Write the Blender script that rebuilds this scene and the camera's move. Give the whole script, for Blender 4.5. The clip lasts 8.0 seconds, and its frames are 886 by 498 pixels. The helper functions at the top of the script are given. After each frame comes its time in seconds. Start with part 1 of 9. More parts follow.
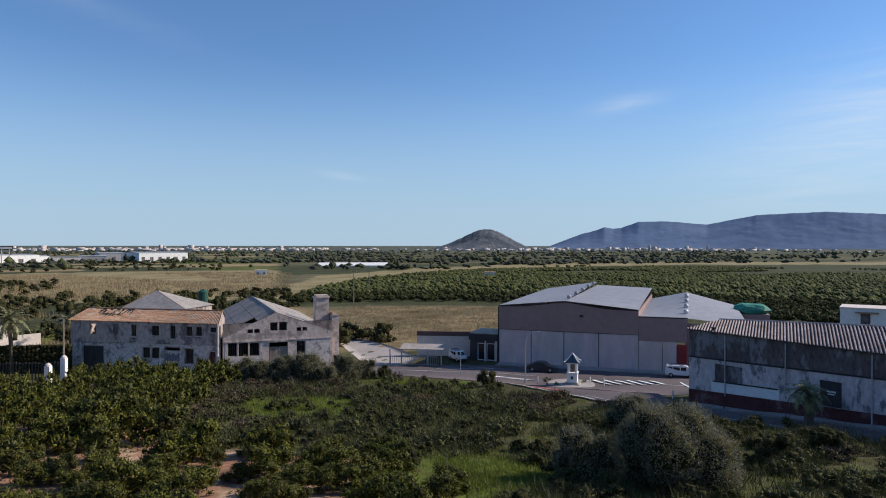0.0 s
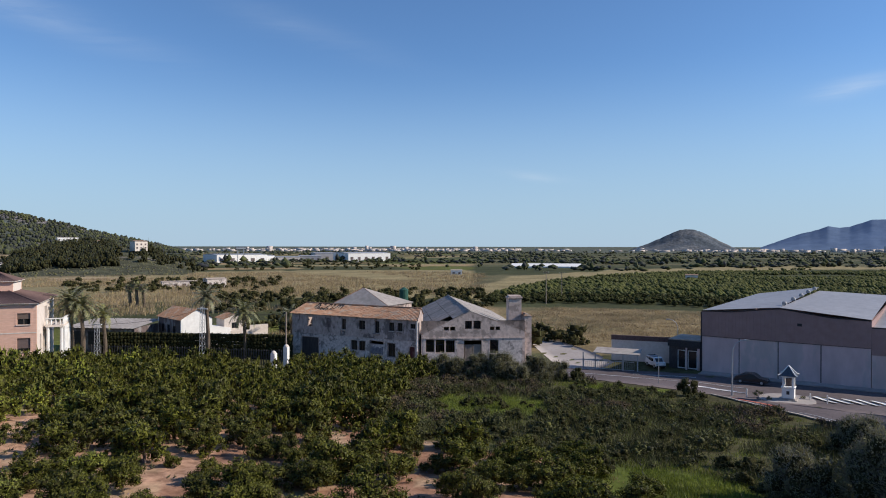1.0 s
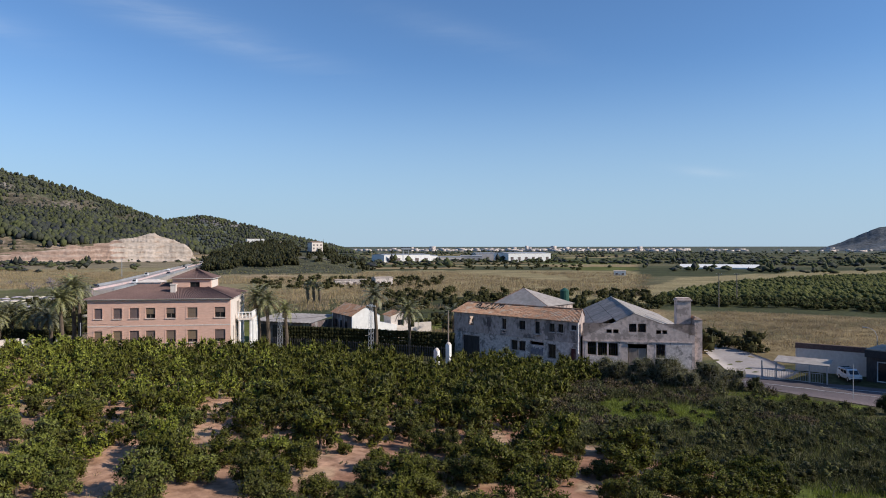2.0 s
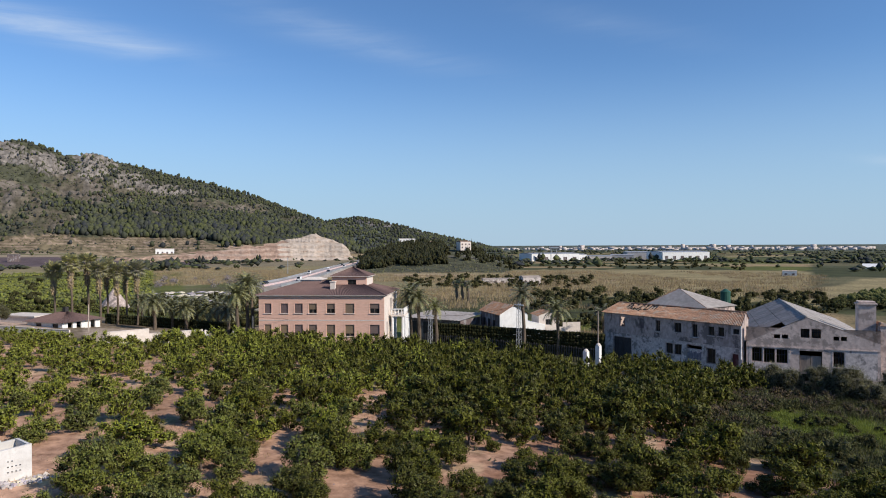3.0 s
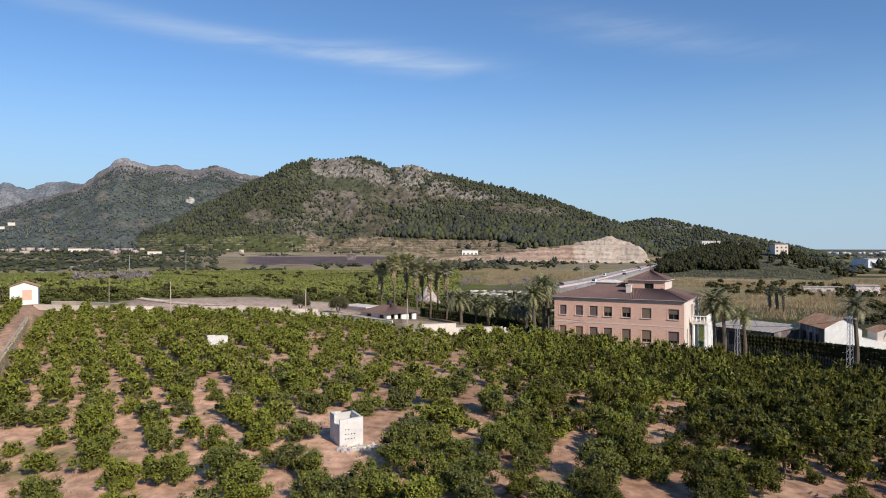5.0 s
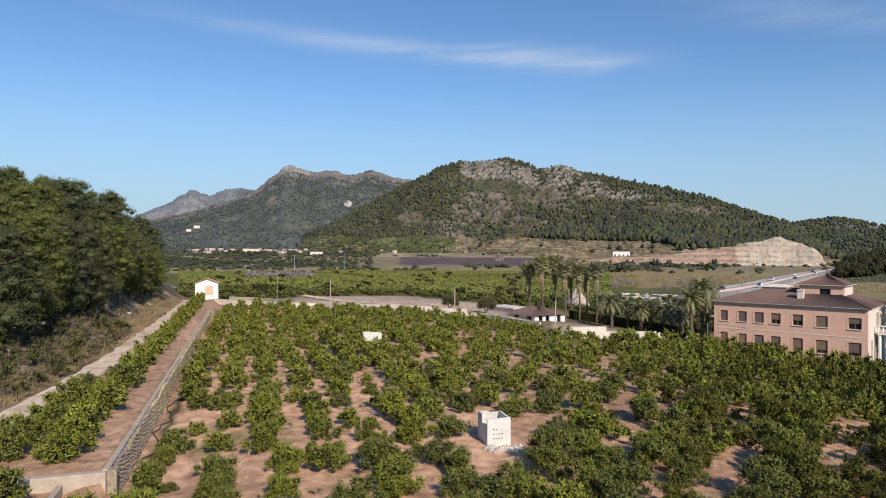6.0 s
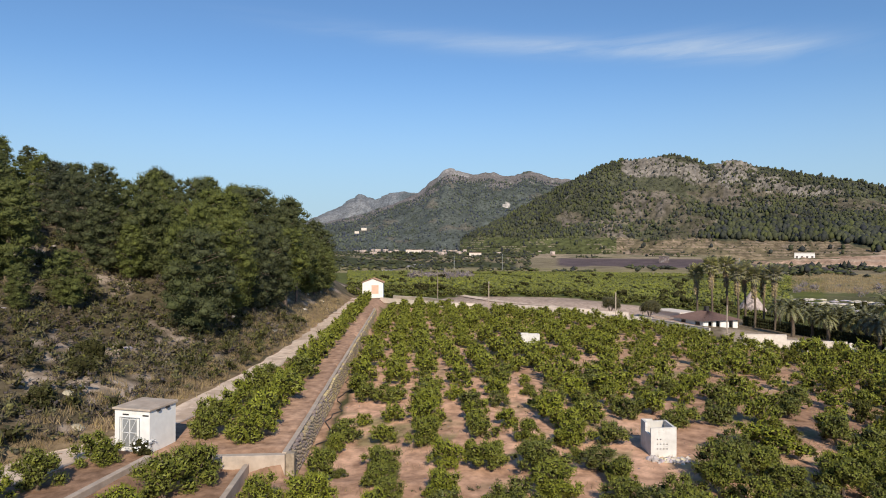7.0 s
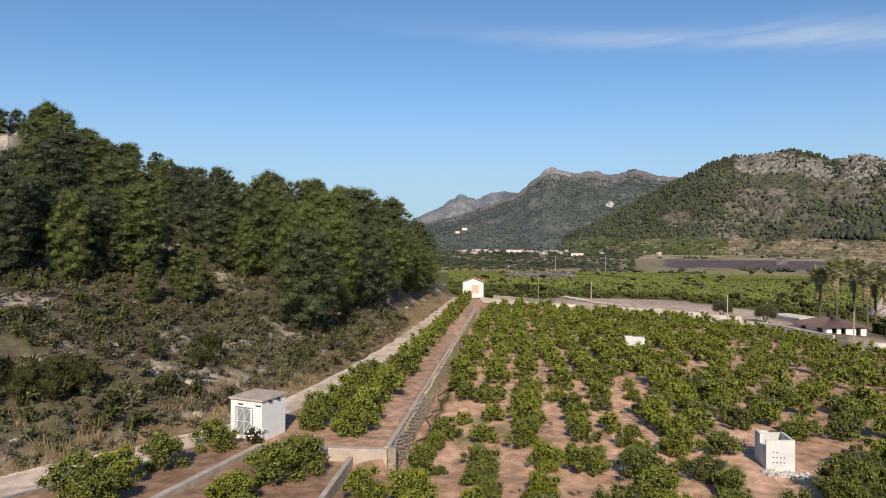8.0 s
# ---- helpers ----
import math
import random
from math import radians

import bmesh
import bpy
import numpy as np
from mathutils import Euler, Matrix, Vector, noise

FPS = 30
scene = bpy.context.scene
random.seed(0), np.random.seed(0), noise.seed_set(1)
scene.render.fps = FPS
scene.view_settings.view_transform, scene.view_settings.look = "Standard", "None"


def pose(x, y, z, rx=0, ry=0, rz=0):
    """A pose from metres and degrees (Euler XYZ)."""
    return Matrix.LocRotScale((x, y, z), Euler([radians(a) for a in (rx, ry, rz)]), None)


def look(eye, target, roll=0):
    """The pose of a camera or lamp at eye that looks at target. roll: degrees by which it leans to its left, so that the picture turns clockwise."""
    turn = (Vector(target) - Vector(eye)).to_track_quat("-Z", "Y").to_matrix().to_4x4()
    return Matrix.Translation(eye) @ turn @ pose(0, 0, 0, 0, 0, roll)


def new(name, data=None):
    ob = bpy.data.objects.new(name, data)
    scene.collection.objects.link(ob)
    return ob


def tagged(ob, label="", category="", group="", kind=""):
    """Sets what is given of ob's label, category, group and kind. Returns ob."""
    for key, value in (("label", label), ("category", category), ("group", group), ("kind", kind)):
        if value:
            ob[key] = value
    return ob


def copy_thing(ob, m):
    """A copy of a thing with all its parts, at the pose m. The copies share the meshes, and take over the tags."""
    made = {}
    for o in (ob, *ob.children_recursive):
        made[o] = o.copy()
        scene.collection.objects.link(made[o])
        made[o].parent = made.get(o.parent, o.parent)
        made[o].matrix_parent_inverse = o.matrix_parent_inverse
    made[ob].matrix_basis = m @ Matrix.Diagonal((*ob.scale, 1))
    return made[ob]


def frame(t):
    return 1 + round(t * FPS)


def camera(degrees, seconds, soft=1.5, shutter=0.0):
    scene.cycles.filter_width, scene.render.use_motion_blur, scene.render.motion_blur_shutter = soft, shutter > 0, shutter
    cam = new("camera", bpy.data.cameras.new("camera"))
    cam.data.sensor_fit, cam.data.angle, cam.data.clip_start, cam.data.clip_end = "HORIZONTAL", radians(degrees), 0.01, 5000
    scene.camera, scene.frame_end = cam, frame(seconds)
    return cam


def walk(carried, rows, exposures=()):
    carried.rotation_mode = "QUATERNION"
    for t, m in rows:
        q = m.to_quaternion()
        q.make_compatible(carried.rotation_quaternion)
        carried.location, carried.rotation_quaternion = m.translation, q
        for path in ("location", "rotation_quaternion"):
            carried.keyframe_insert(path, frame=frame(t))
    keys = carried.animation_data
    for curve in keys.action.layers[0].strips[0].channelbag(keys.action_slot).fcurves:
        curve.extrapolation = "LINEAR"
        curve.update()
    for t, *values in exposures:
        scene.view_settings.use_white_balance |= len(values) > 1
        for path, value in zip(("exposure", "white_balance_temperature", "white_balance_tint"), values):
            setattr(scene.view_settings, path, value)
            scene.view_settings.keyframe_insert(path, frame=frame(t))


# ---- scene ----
cam = camera(66.95, 8.0, soft=1.0)
EYE = 20.0
# seconds, yaw to the left, pitch up, lean
ROWS = [
    (0.0, 0.0, -0.28, 0.04), (0.5, 8.30, -0.23, 0.09), (1.0, 16.36, -0.22, 0.09), (1.5, 23.39, -0.21, 0.20),
    (1.7, 26.16, -0.20, 0.12), (2.8, 39.81, -0.28, -0.30), (3.0, 42.55, -0.27, -0.26), (3.5, 48.36, -0.21, -0.21),
    (4.0, 54.61, -0.13, -0.17), (4.5, 60.98, -0.07, -0.04), (4.7, 63.55, -0.06, 0.02), (6.0, 80.01, 0.02, 0.23),
    (6.5, 86.31, 0.02, 0.24), (7.0, 93.46, 0.05, 0.24), (7.5, 99.24, 0.02, 0.39), (8.0, 102.03, -0.01, 0.48),
]
walk(cam, [(t, pose(0, 0, EYE, 90 + pitch, -lean, yaw)) for t, yaw, pitch, lean in ROWS], exposures=[(0.0, 0.0, 6450, 9), (3.5, 0.0, 6350, 8), (4.5, 0.0, 6450, 8), (6.0, 0.0, 6720, 7), (8.0, 0.0, 6850, 6)])

# ---- sky and sun ----
SUN = Vector((0.82, 0.19, 0.53)).normalized()


def make_world():
    w = bpy.data.worlds.new("sky")
    scene.world = w
    w.use_nodes = True
    nt = w.node_tree
    nt.nodes.clear()
    N, L = nt.nodes.new, nt.links.new

    def math_node(op, a, b=None, c=None):
        n = N("ShaderNodeMath")
        n.operation = op
        for i, v in enumerate((a, b, c)):
            if v is None:
                continue
            if isinstance(v, (int, float)):
                n.inputs[i].default_value = v
            else:
                L(v, n.inputs[i])
        return n.outputs[0]

    sky = N("ShaderNodeTexSky")
    sky.sky_type = "NISHITA"
    sky.sun_disc = False
    sky.sun_elevation = math.asin(SUN.z)
    sky.sun_rotation = math.atan2(SUN.x, SUN.y)
    sky.altitude, sky.air_density, sky.dust_density, sky.ozone_density = 20, 1.0, 0.1, 4.0
    tc = N("ShaderNodeTexCoord")
    sep = N("ShaderNodeSeparateXYZ")
    L(tc.outputs["Generated"], sep.inputs[0])
    x, y, z = sep.outputs
    az = math_node("ARCTAN2", math_node("MULTIPLY", x, -1.0), y)
    el = math_node("ARCSINE", z)
    comb = N("ShaderNodeCombineXYZ")
    L(math_node("MULTIPLY", az, 3.0), comb.inputs[0])
    L(math_node("MULTIPLY_ADD", el, 26.0, math_node("MULTIPLY", az, 1.6)), comb.inputs[1])
    nz = N("ShaderNodeTexNoise")
    nz.inputs["Scale"].default_value = 1.6
    nz.inputs["Detail"].default_value = 7
    nz.inputs["Roughness"].default_value = 0.62
    nz.inputs["Distortion"].default_value = 0.5
    L(comb.outputs[0], nz.inputs["Vector"])
    total = None
    # cirrus wisps: middle azimuth, half length, elevation there, slope, half thickness, strength (degrees)
    for a0, ha, e0, sl, th, k in ((86, 15, 16.75, 0.075, 0.75, 0.34), (71, 7, 15.75, 0.08, 1.0, 0.42), (50, 9, 17.0, 0.2, 1.2, 0.20),
                                  (-15, 2.6, 11.5, -0.12, 0.6, 0.42), (8.5, 2.4, 5.9, 0.14, 0.35, 0.3), (-33, 9, 8.5, -0.25, 4.0, 0.55), (28, 8, 17.5, 0.25, 1.1, 0.07)):
        da = math_node("MULTIPLY_ADD", az, 1 / radians(ha), -a0 / ha)
        de = math_node("SUBTRACT", el, math_node("MULTIPLY_ADD", az, sl, radians(e0 - sl * a0)))
        de = math_node("DIVIDE", de, radians(th))
        r2 = math_node("ADD", math_node("MULTIPLY", da, da), math_node("MULTIPLY", de, de))
        g = math_node("MULTIPLY", math_node("EXPONENT", math_node("MULTIPLY", r2, -1.0)), k)
        total = g if total is None else math_node("ADD", total, g)
    lumps = math_node("MULTIPLY_ADD", nz.outputs[0], 2.6, -0.72)
    mask = N("ShaderNodeClamp")
    L(math_node("MULTIPLY", total, lumps), mask.inputs[0])
    mix = N("ShaderNodeMix")
    mix.data_type = "RGBA"
    L(mask.outputs[0], mix.inputs[0])
    # blue winter air, with a pale haze low over the plain
    tint = N("ShaderNodeMix")
    tint.data_type, tint.blend_type = "RGBA", "MULTIPLY"
    tint.inputs[0].default_value = 1.0
    L(sky.outputs[0], tint.inputs["A"])
    tint.inputs["B"].default_value = (0.86, 1.03, 1.22, 1)
    low = N("ShaderNodeMapRange")
    low.interpolation_type = "SMOOTHSTEP"
    L(el, low.inputs[0])
    for i, v in enumerate((0.0, radians(16), 0.85, 0.0)):
        low.inputs[1 + i].default_value = v
    haze = N("ShaderNodeMix")
    haze.data_type = "RGBA"
    L(low.outputs[0], haze.inputs[0])
    L(tint.outputs["Result"], haze.inputs["A"])
    haze.inputs["B"].default_value = (3.6, 4.95, 6.5, 1)
    L(haze.outputs["Result"], mix.inputs["A"])
    mix.inputs["B"].default_value = (6.6, 7.2, 8.0, 1)
    bg = N("ShaderNodeBackground")
    bg.inputs["Strength"].default_value = SKY_STRENGTH
    L(mix.outputs["Result"], bg.inputs[0])
    out = N("ShaderNodeOutputWorld")
    L(bg.outputs[0], out.inputs[0])


SKY_STRENGTH = 0.11
make_world()
sun_data = bpy.data.lights.new("sun", "SUN")
sun_data.energy, sun_data.angle, sun_data.color = 5.0, radians(0.53), (1.0, 0.885, 0.765)
sun = new("sun", sun_data)
sun.matrix_world = look(tuple(SUN * 300), (0, 0, 0))

# ---- materials ----


def mat(name, c1, c2, scale=1.0, rough=0.85, bump=0.2, big=0.06, big_amount=0.25, metal=0.0, random_amount=0.0, island=0.0, detail=6.0, stretch=(1, 1, 1), spec=0.3, attribute="", stain=None, stain_amount=0.0, translucent=0.0):
    """Two colours mixed by a fine noise, darkened and lightened by a broad one, with relief; stain: a third colour in blots."""
    m = bpy.data.materials.new(name)
    m.use_nodes = True
    nt = m.node_tree
    N, L = nt.nodes.new, nt.links.new
    p = nt.nodes["Principled BSDF"]
    p.inputs["Roughness"].default_value = rough
    p.inputs["Metallic"].default_value = metal
    p.inputs["Specular IOR Level"].default_value = spec
    tc = N("ShaderNodeTexCoord")
    mp = N("ShaderNodeMapping")
    mp.inputs["Scale"].default_value = stretch
    L(tc.outputs["Object"], mp.inputs[0])

    def noise_at(s, d=6.0, r=0.6):
        n = N("ShaderNodeTexNoise")
        n.inputs["Scale"].default_value, n.inputs["Detail"].default_value, n.inputs["Roughness"].default_value = s, d, r
        L(mp.outputs[0], n.inputs["Vector"])
        return n.outputs[0]

    def blend(kind, fac, a, b):
        n = N("ShaderNodeMix")
        n.data_type, n.blend_type = "RGBA", kind
        for sock, v in ((n.inputs[0], fac), (n.inputs["A"], a), (n.inputs["B"], b)):
            if isinstance(v, (int, float)):
                sock.default_value = v
            elif isinstance(v, tuple):
                sock.default_value = (*v[:3], 1)
            else:
                L(v, sock)
        return n.outputs["Result"]

    def ranged(v, lo, hi, a, b):
        n = N("ShaderNodeMapRange")
        L(v, n.inputs[0])
        for i, q in enumerate((lo, hi, a, b)):
            n.inputs[1 + i].default_value = q
        return n.outputs[0]

    fine = noise_at(scale, detail)
    fac = ranged(fine, 0.32, 0.68, 0, 1)
    if attribute:
        at = N("ShaderNodeAttribute")
        at.attribute_name = attribute
        dark = blend("MULTIPLY", 1.0, at.outputs["Color"], c1)
        light = blend("MULTIPLY", 1.0, at.outputs["Color"], c2)
        col = blend("MIX", fac, dark, light)
    else:
        col = blend("MIX", fac, c1, c2)
    if stain:
        s = ranged(noise_at(scale * 0.22, 9.0, 0.7), 0.52, 0.57, 0, stain_amount)
        col = blend("MIX", s, col, stain)
    wide = ranged(noise_at(big, 4.0), 0.3, 0.7, 1 - big_amount, 1 + big_amount)
    vv = N("ShaderNodeCombineColor")
    for i in range(3):
        L(wide, vv.inputs[i])
    col = blend("MULTIPLY", 1.0, col, vv.outputs[0])
    for amount, kind in ((random_amount, "object"), (island, "island")):
        if amount:
            g = N("ShaderNodeObjectInfo") if kind == "object" else N("ShaderNodeNewGeometry")
            src = g.outputs["Random"] if kind == "object" else g.outputs["Random Per Island"]
            k = ranged(src, 0, 1, 1 - amount, 1 + amount)
            k2 = ranged(src, 0, 1, 1 + amount * 0.25, 1 - amount * 0.25)
            vc = N("ShaderNodeCombineColor")
            L(k, vc.inputs[0])
            L(k, vc.inputs[1])
            L(k2, vc.inputs[2])
            col = blend("MULTIPLY", 1.0, col, vc.outputs[0])
    L(col, p.inputs["Base Color"])
    if bump:
        b = N("ShaderNodeBump")
        b.inputs["Strength"].default_value = min(1.0, bump)
        b.inputs["Distance"].default_value = 0.25 / max(scale, 0.05)
        L(fine, b.inputs["Height"])
        L(b.outputs[0], p.inputs["Normal"])
    if translucent:
        tr = N("ShaderNodeBsdfTranslucent")
        L(col, tr.inputs[0])
        mx = N("ShaderNodeMixShader")
        mx.inputs[0].default_value = translucent
        L(p.outputs[0], mx.inputs[1])
        L(tr.outputs[0], mx.inputs[2])
        L(mx.outputs[0], nt.nodes["Material Output"].inputs[0])
    return m


M_GROUND = mat("ground_cover", (0.58, 0.55, 0.51), (1.36, 1.36, 1.32), 1.1, 0.95, 0.5, 0.045, 0.28, attribute="cover", spec=0.1, detail=9)
M_HILL = mat("hill_cover", (0.5, 0.5, 0.48), (1.4, 1.38, 1.36), 0.09, 0.95, 0.8, 0.01, 0.22, attribute="cover", spec=0.05, detail=10)
M_CITRUS = mat("citrus_leaf", (0.094, 0.112, 0.020), (0.225, 0.236, 0.046), 3.0, 0.45, 0.0, 0.5, 0.15, random_amount=0.3, island=0.2, spec=0.15, translucent=0.03)
M_CITRUS_OLD = mat("old_citrus_leaf", (0.056, 0.062, 0.012), (0.130, 0.130, 0.024), 3.0, 0.5, 0.0, 0.5, 0.2, random_amount=0.2, island=0.2, spec=0.12, translucent=0.06)
M_CITRUS_FAR = mat("citrus_leaf_dense", (0.052, 0.060, 0.018), (0.104, 0.108, 0.034), 2.2, 0.7, 0.6, 0.02, 0.3, island=0.16, spec=0.1)
M_VALLEY = mat("valley_orchard_leaf", (0.088, 0.100, 0.023), (0.182, 0.190, 0.045), 1.6, 0.6, 0.6, 0.012, 0.3, island=0.35, spec=0.2)
M_SHRUB = mat("shrub_leaf", (0.055, 0.058, 0.021), (0.118, 0.116, 0.041), 2.5, 0.6, 0.0, 0.15, 0.35, island=0.35, spec=0.15, translucent=0.14)
M_FALLOW = mat("fallow_shrub_leaf", (0.057, 0.060, 0.025), (0.110, 0.112, 0.048), 2.5, 0.7, 0.0, 0.2, 0.35, island=0.35, spec=0.1, translucent=0.1)
M_OLIVE = mat("grey_shrub_leaf", (0.082, 0.079, 0.042), (0.156, 0.148, 0.082), 2.5, 0.6, 0.0, 0.3, 0.2, island=0.3, random_amount=0.12, spec=0.15, translucent=0.14)
M_BRAMBLE = mat("dry_bramble", (0.085, 0.064, 0.044), (0.17, 0.13, 0.088), 3.0, 0.9, 0.0, 0.3, 0.25, island=0.4, spec=0.1)
M_GRASS = mat("green_grass_blade", (0.110, 0.140, 0.020), (0.200, 0.230, 0.040), 3.0, 0.6, 0.0, 0.2, 0.3, island=0.4, translucent=0.32)
M_STRAW = mat("dry_grass_blade", (0.23, 0.172, 0.095), (0.39, 0.30, 0.175), 2.0, 0.8, 0.0, 0.1, 0.3, island=0.22, translucent=0.15)
M_PINE = mat("pine_needle", (0.052, 0.063, 0.025), (0.108, 0.120, 0.047), 1.2, 0.6, 0.0, 0.2, 0.15, random_amount=0.3, island=0.12, spec=0.08, translucent=0.02)
M_PINE_FAR = mat("far_pine_needle", (0.044, 0.050, 0.031), (0.080, 0.086, 0.052), 0.4, 0.8, 0.5, 0.01, 0.25, island=0.4, spec=0.1)
M_PALM = mat("palm_leaf", (0.14, 0.145, 0.070), (0.26, 0.255, 0.135), 2.0, 0.5, 0.0, 0.3, 0.2, random_amount=0.15, island=0.3, translucent=0.12)
M_PALM_FAN = mat("fan_palm_leaf", (0.20, 0.195, 0.10), (0.36, 0.34, 0.19), 2.0, 0.6, 0.0, 0.3, 0.2, random_amount=0.15, island=0.3, spec=0.15, translucent=0.25)
M_PALM_DEAD = mat("dead_palm_leaf", (0.20, 0.155, 0.09), (0.34, 0.27, 0.16), 3.0, 0.8, 0.3, 0.4, 0.2, island=0.3)
M_BARK = mat("bark", (0.10, 0.075, 0.055), (0.22, 0.17, 0.125), 7.0, 0.9, 0.7, 0.6, 0.2, random_amount=0.15, stretch=(1, 1, 0.3))
M_PALM_BARK = mat("palm_bark", (0.085, 0.065, 0.048), (0.17, 0.13, 0.095), 5.0, 0.9, 0.8, 0.6, 0.2, stretch=(1, 1, 2.5))
M_WHITE = mat("whitewashed_plaster", (0.72, 0.71, 0.69), (0.84, 0.83, 0.80), 1.3, 0.85, 0.12, 0.3, 0.05, stain=(0.55, 0.52, 0.47), stain_amount=0.25)
M_PLASTER = mat("weathered_plaster", (0.33, 0.260, 0.230), (0.60, 0.495, 0.445), 1.9, 0.92, 0.25, 0.17, 0.18, stain=(0.14, 0.12, 0.112), stain_amount=0.85, stretch=(1, 1, 0.6), detail=10)
M_PLASTER_PALE = mat("pale_flaking_plaster", (0.42, 0.36, 0.33), (0.75, 0.67, 0.62), 2.3, 0.92, 0.25, 0.2, 0.15, stain=(0.20, 0.18, 0.17), stain_amount=0.85, detail=10)
M_BEIGE_PLASTER = mat("beige_plaster", (0.50, 0.39, 0.335), (0.74, 0.605, 0.53), 1.9, 0.92, 0.25, 0.17, 0.18, stain=(0.27, 0.22, 0.19), stain_amount=0.7, detail=10)
M_GREY_WALL = mat("grey_peeling_render_and_shade", (0.078, 0.060, 0.059), (0.172, 0.134, 0.130), 2.6, 0.9, 0.25, 0.2, 0.3, stain=(0.27, 0.26, 0.265), stain_amount=0.75, stretch=(1, 1, 0.45), detail=10)
M_BLUEWHITE = mat("worn_white_paint", (0.395, 0.338, 0.338), (0.69, 0.592, 0.575), 2.6, 0.85, 0.2, 0.25, 0.12, stain=(0.15, 0.15, 0.16), stain_amount=0.9, stretch=(1, 1, 0.5), detail=10)
M_MAROON = mat("maroon_paint", (0.065, 0.020, 0.022), (0.115, 0.036, 0.036), 1.5, 0.8, 0.2, 0.3, 0.25, stain=(0.22, 0.17, 0.16), stain_amount=0.4)
M_TILE = mat("clay_roof_tile", (0.21, 0.115, 0.075), (0.37, 0.225, 0.145), 3.5, 0.9, 0.4, 0.3, 0.2, stain=(0.30, 0.27, 0.23), stain_amount=0.7)
M_TILE_BROWN = mat("brown_roof_tile", (0.105, 0.066, 0.060), (0.17, 0.11, 0.098), 4.0, 0.85, 0.4, 0.3, 0.12)
M_ASBESTOS = mat("grey_fibre_cement", (0.22, 0.195, 0.18), (0.34, 0.30, 0.275), 1.2, 0.9, 0.2, 0.15, 0.2, stain=(0.19, 0.18, 0.165), stain_amount=0.6)
M_ASBESTOS_PALE = mat("pale_fibre_cement", (0.30, 0.265, 0.24), (0.43, 0.385, 0.35), 1.2, 0.9, 0.2, 0.15, 0.12, stain=(0.30, 0.28, 0.25), stain_amount=0.5)
M_ROOF_SHEET = mat("corrugated_fibre_cement", (0.25, 0.215, 0.20), (0.40, 0.35, 0.325), 1.6, 0.85, 0.2, 0.2, 0.15, stain=(0.22, 0.19, 0.17), stain_amount=0.6)
M_METAL_ROOF = mat("galvanised_roof", (0.30, 0.295, 0.30), (0.38, 0.375, 0.38), 0.8, 0.45, 0.05, 0.1, 0.08, metal=0.0, stain=(0.36, 0.35, 0.35), stain_amount=0.4)
M_CLAD = mat("brown_metal_cladding", (0.3180, 0.2085, 0.1920), (0.3710, 0.2522, 0.2352), 1.0, 0.55, 0.05, 0.15, 0.06, metal=0.2)
M_PRECAST = mat("precast_concrete", (0.5460, 0.4116, 0.3936), (0.6615, 0.5096, 0.4896), 0.6, 0.9, 0.1, 0.15, 0.07, stain=(0.42, 0.39, 0.37), stain_amount=0.5, stretch=(1, 1, 0.4), random_amount=0.05)
M_PINK = mat("salmon_brick_wall", (0.66, 0.400, 0.300), (0.78, 0.505, 0.390), 2.5, 0.9, 0.15, 0.25, 0.07, stain=(0.62, 0.42, 0.33), stain_amount=0.35, stretch=(0.5, 0.5, 2.5))
M_CREAM = mat("cream_stone_trim", (0.62, 0.54, 0.47), (0.74, 0.66, 0.59), 2.0, 0.85, 0.1, 0.3, 0.06)
M_DARK = mat("dark_joint", (0.03, 0.028, 0.028), (0.055, 0.05, 0.05), 2.0, 0.8, 0.1)
M_BLACKGLASS = mat("dark_window_glass", (0.012, 0.013, 0.015), (0.025, 0.027, 0.03), 0.8, 0.12, 0.0, spec=0.5)
M_BLIND = mat("brown_roller_blind", (0.16, 0.115, 0.08), (0.22, 0.165, 0.12), 6.0, 0.7, 0.2, 0.4, 0.08, random_amount=0.25, stretch=(0.1, 0.1, 4))
M_WOOD = mat("weathered_wood", (0.20, 0.16, 0.135), (0.33, 0.27, 0.225), 5.0, 0.85, 0.4, 0.5, 0.15, stretch=(2, 2, 0.25))
M_DARKWOOD = mat("dark_painted_wood", (0.040, 0.036, 0.036), (0.078, 0.070, 0.070), 4.0, 0.8, 0.3, 0.5, 0.15, stretch=(2, 2, 0.3))
M_CONC = mat("concrete", (0.36, 0.29, 0.235), (0.53, 0.44, 0.36), 1.2, 0.92, 0.2, 0.2, 0.12, stain=(0.33, 0.29, 0.25), stain_amount=0.5)
M_BLOCK = mat("white_rendered_block", (0.56, 0.54, 0.51), (0.72, 0.70, 0.67), 1.5, 0.9, 0.3, 0.5, 0.1, stain=(0.48, 0.45, 0.40), stain_amount=0.5)
M_STONE = mat("dry_stone", (0.20, 0.158, 0.128), (0.39, 0.32, 0.262), 3.0, 0.92, 0.6, 0.6, 0.15, island=0.28, random_amount=0.2)
M_ROCK = mat("pale_limestone", (0.34, 0.30, 0.27), (0.56, 0.51, 0.46), 1.5, 0.92, 0.5, 0.3, 0.2, island=0.2)
M_ASPHALT = mat("asphalt", (0.0968, 0.0774, 0.0795), (0.1518, 0.1235, 0.1242), 2.5, 0.85, 0.15, 0.08, 0.2)
M_PAVING = mat("pale_pavement", (0.30, 0.265, 0.25), (0.40, 0.36, 0.335), 1.5, 0.9, 0.15, 0.12, 0.12, stain=(0.32, 0.29, 0.26), stain_amount=0.5)
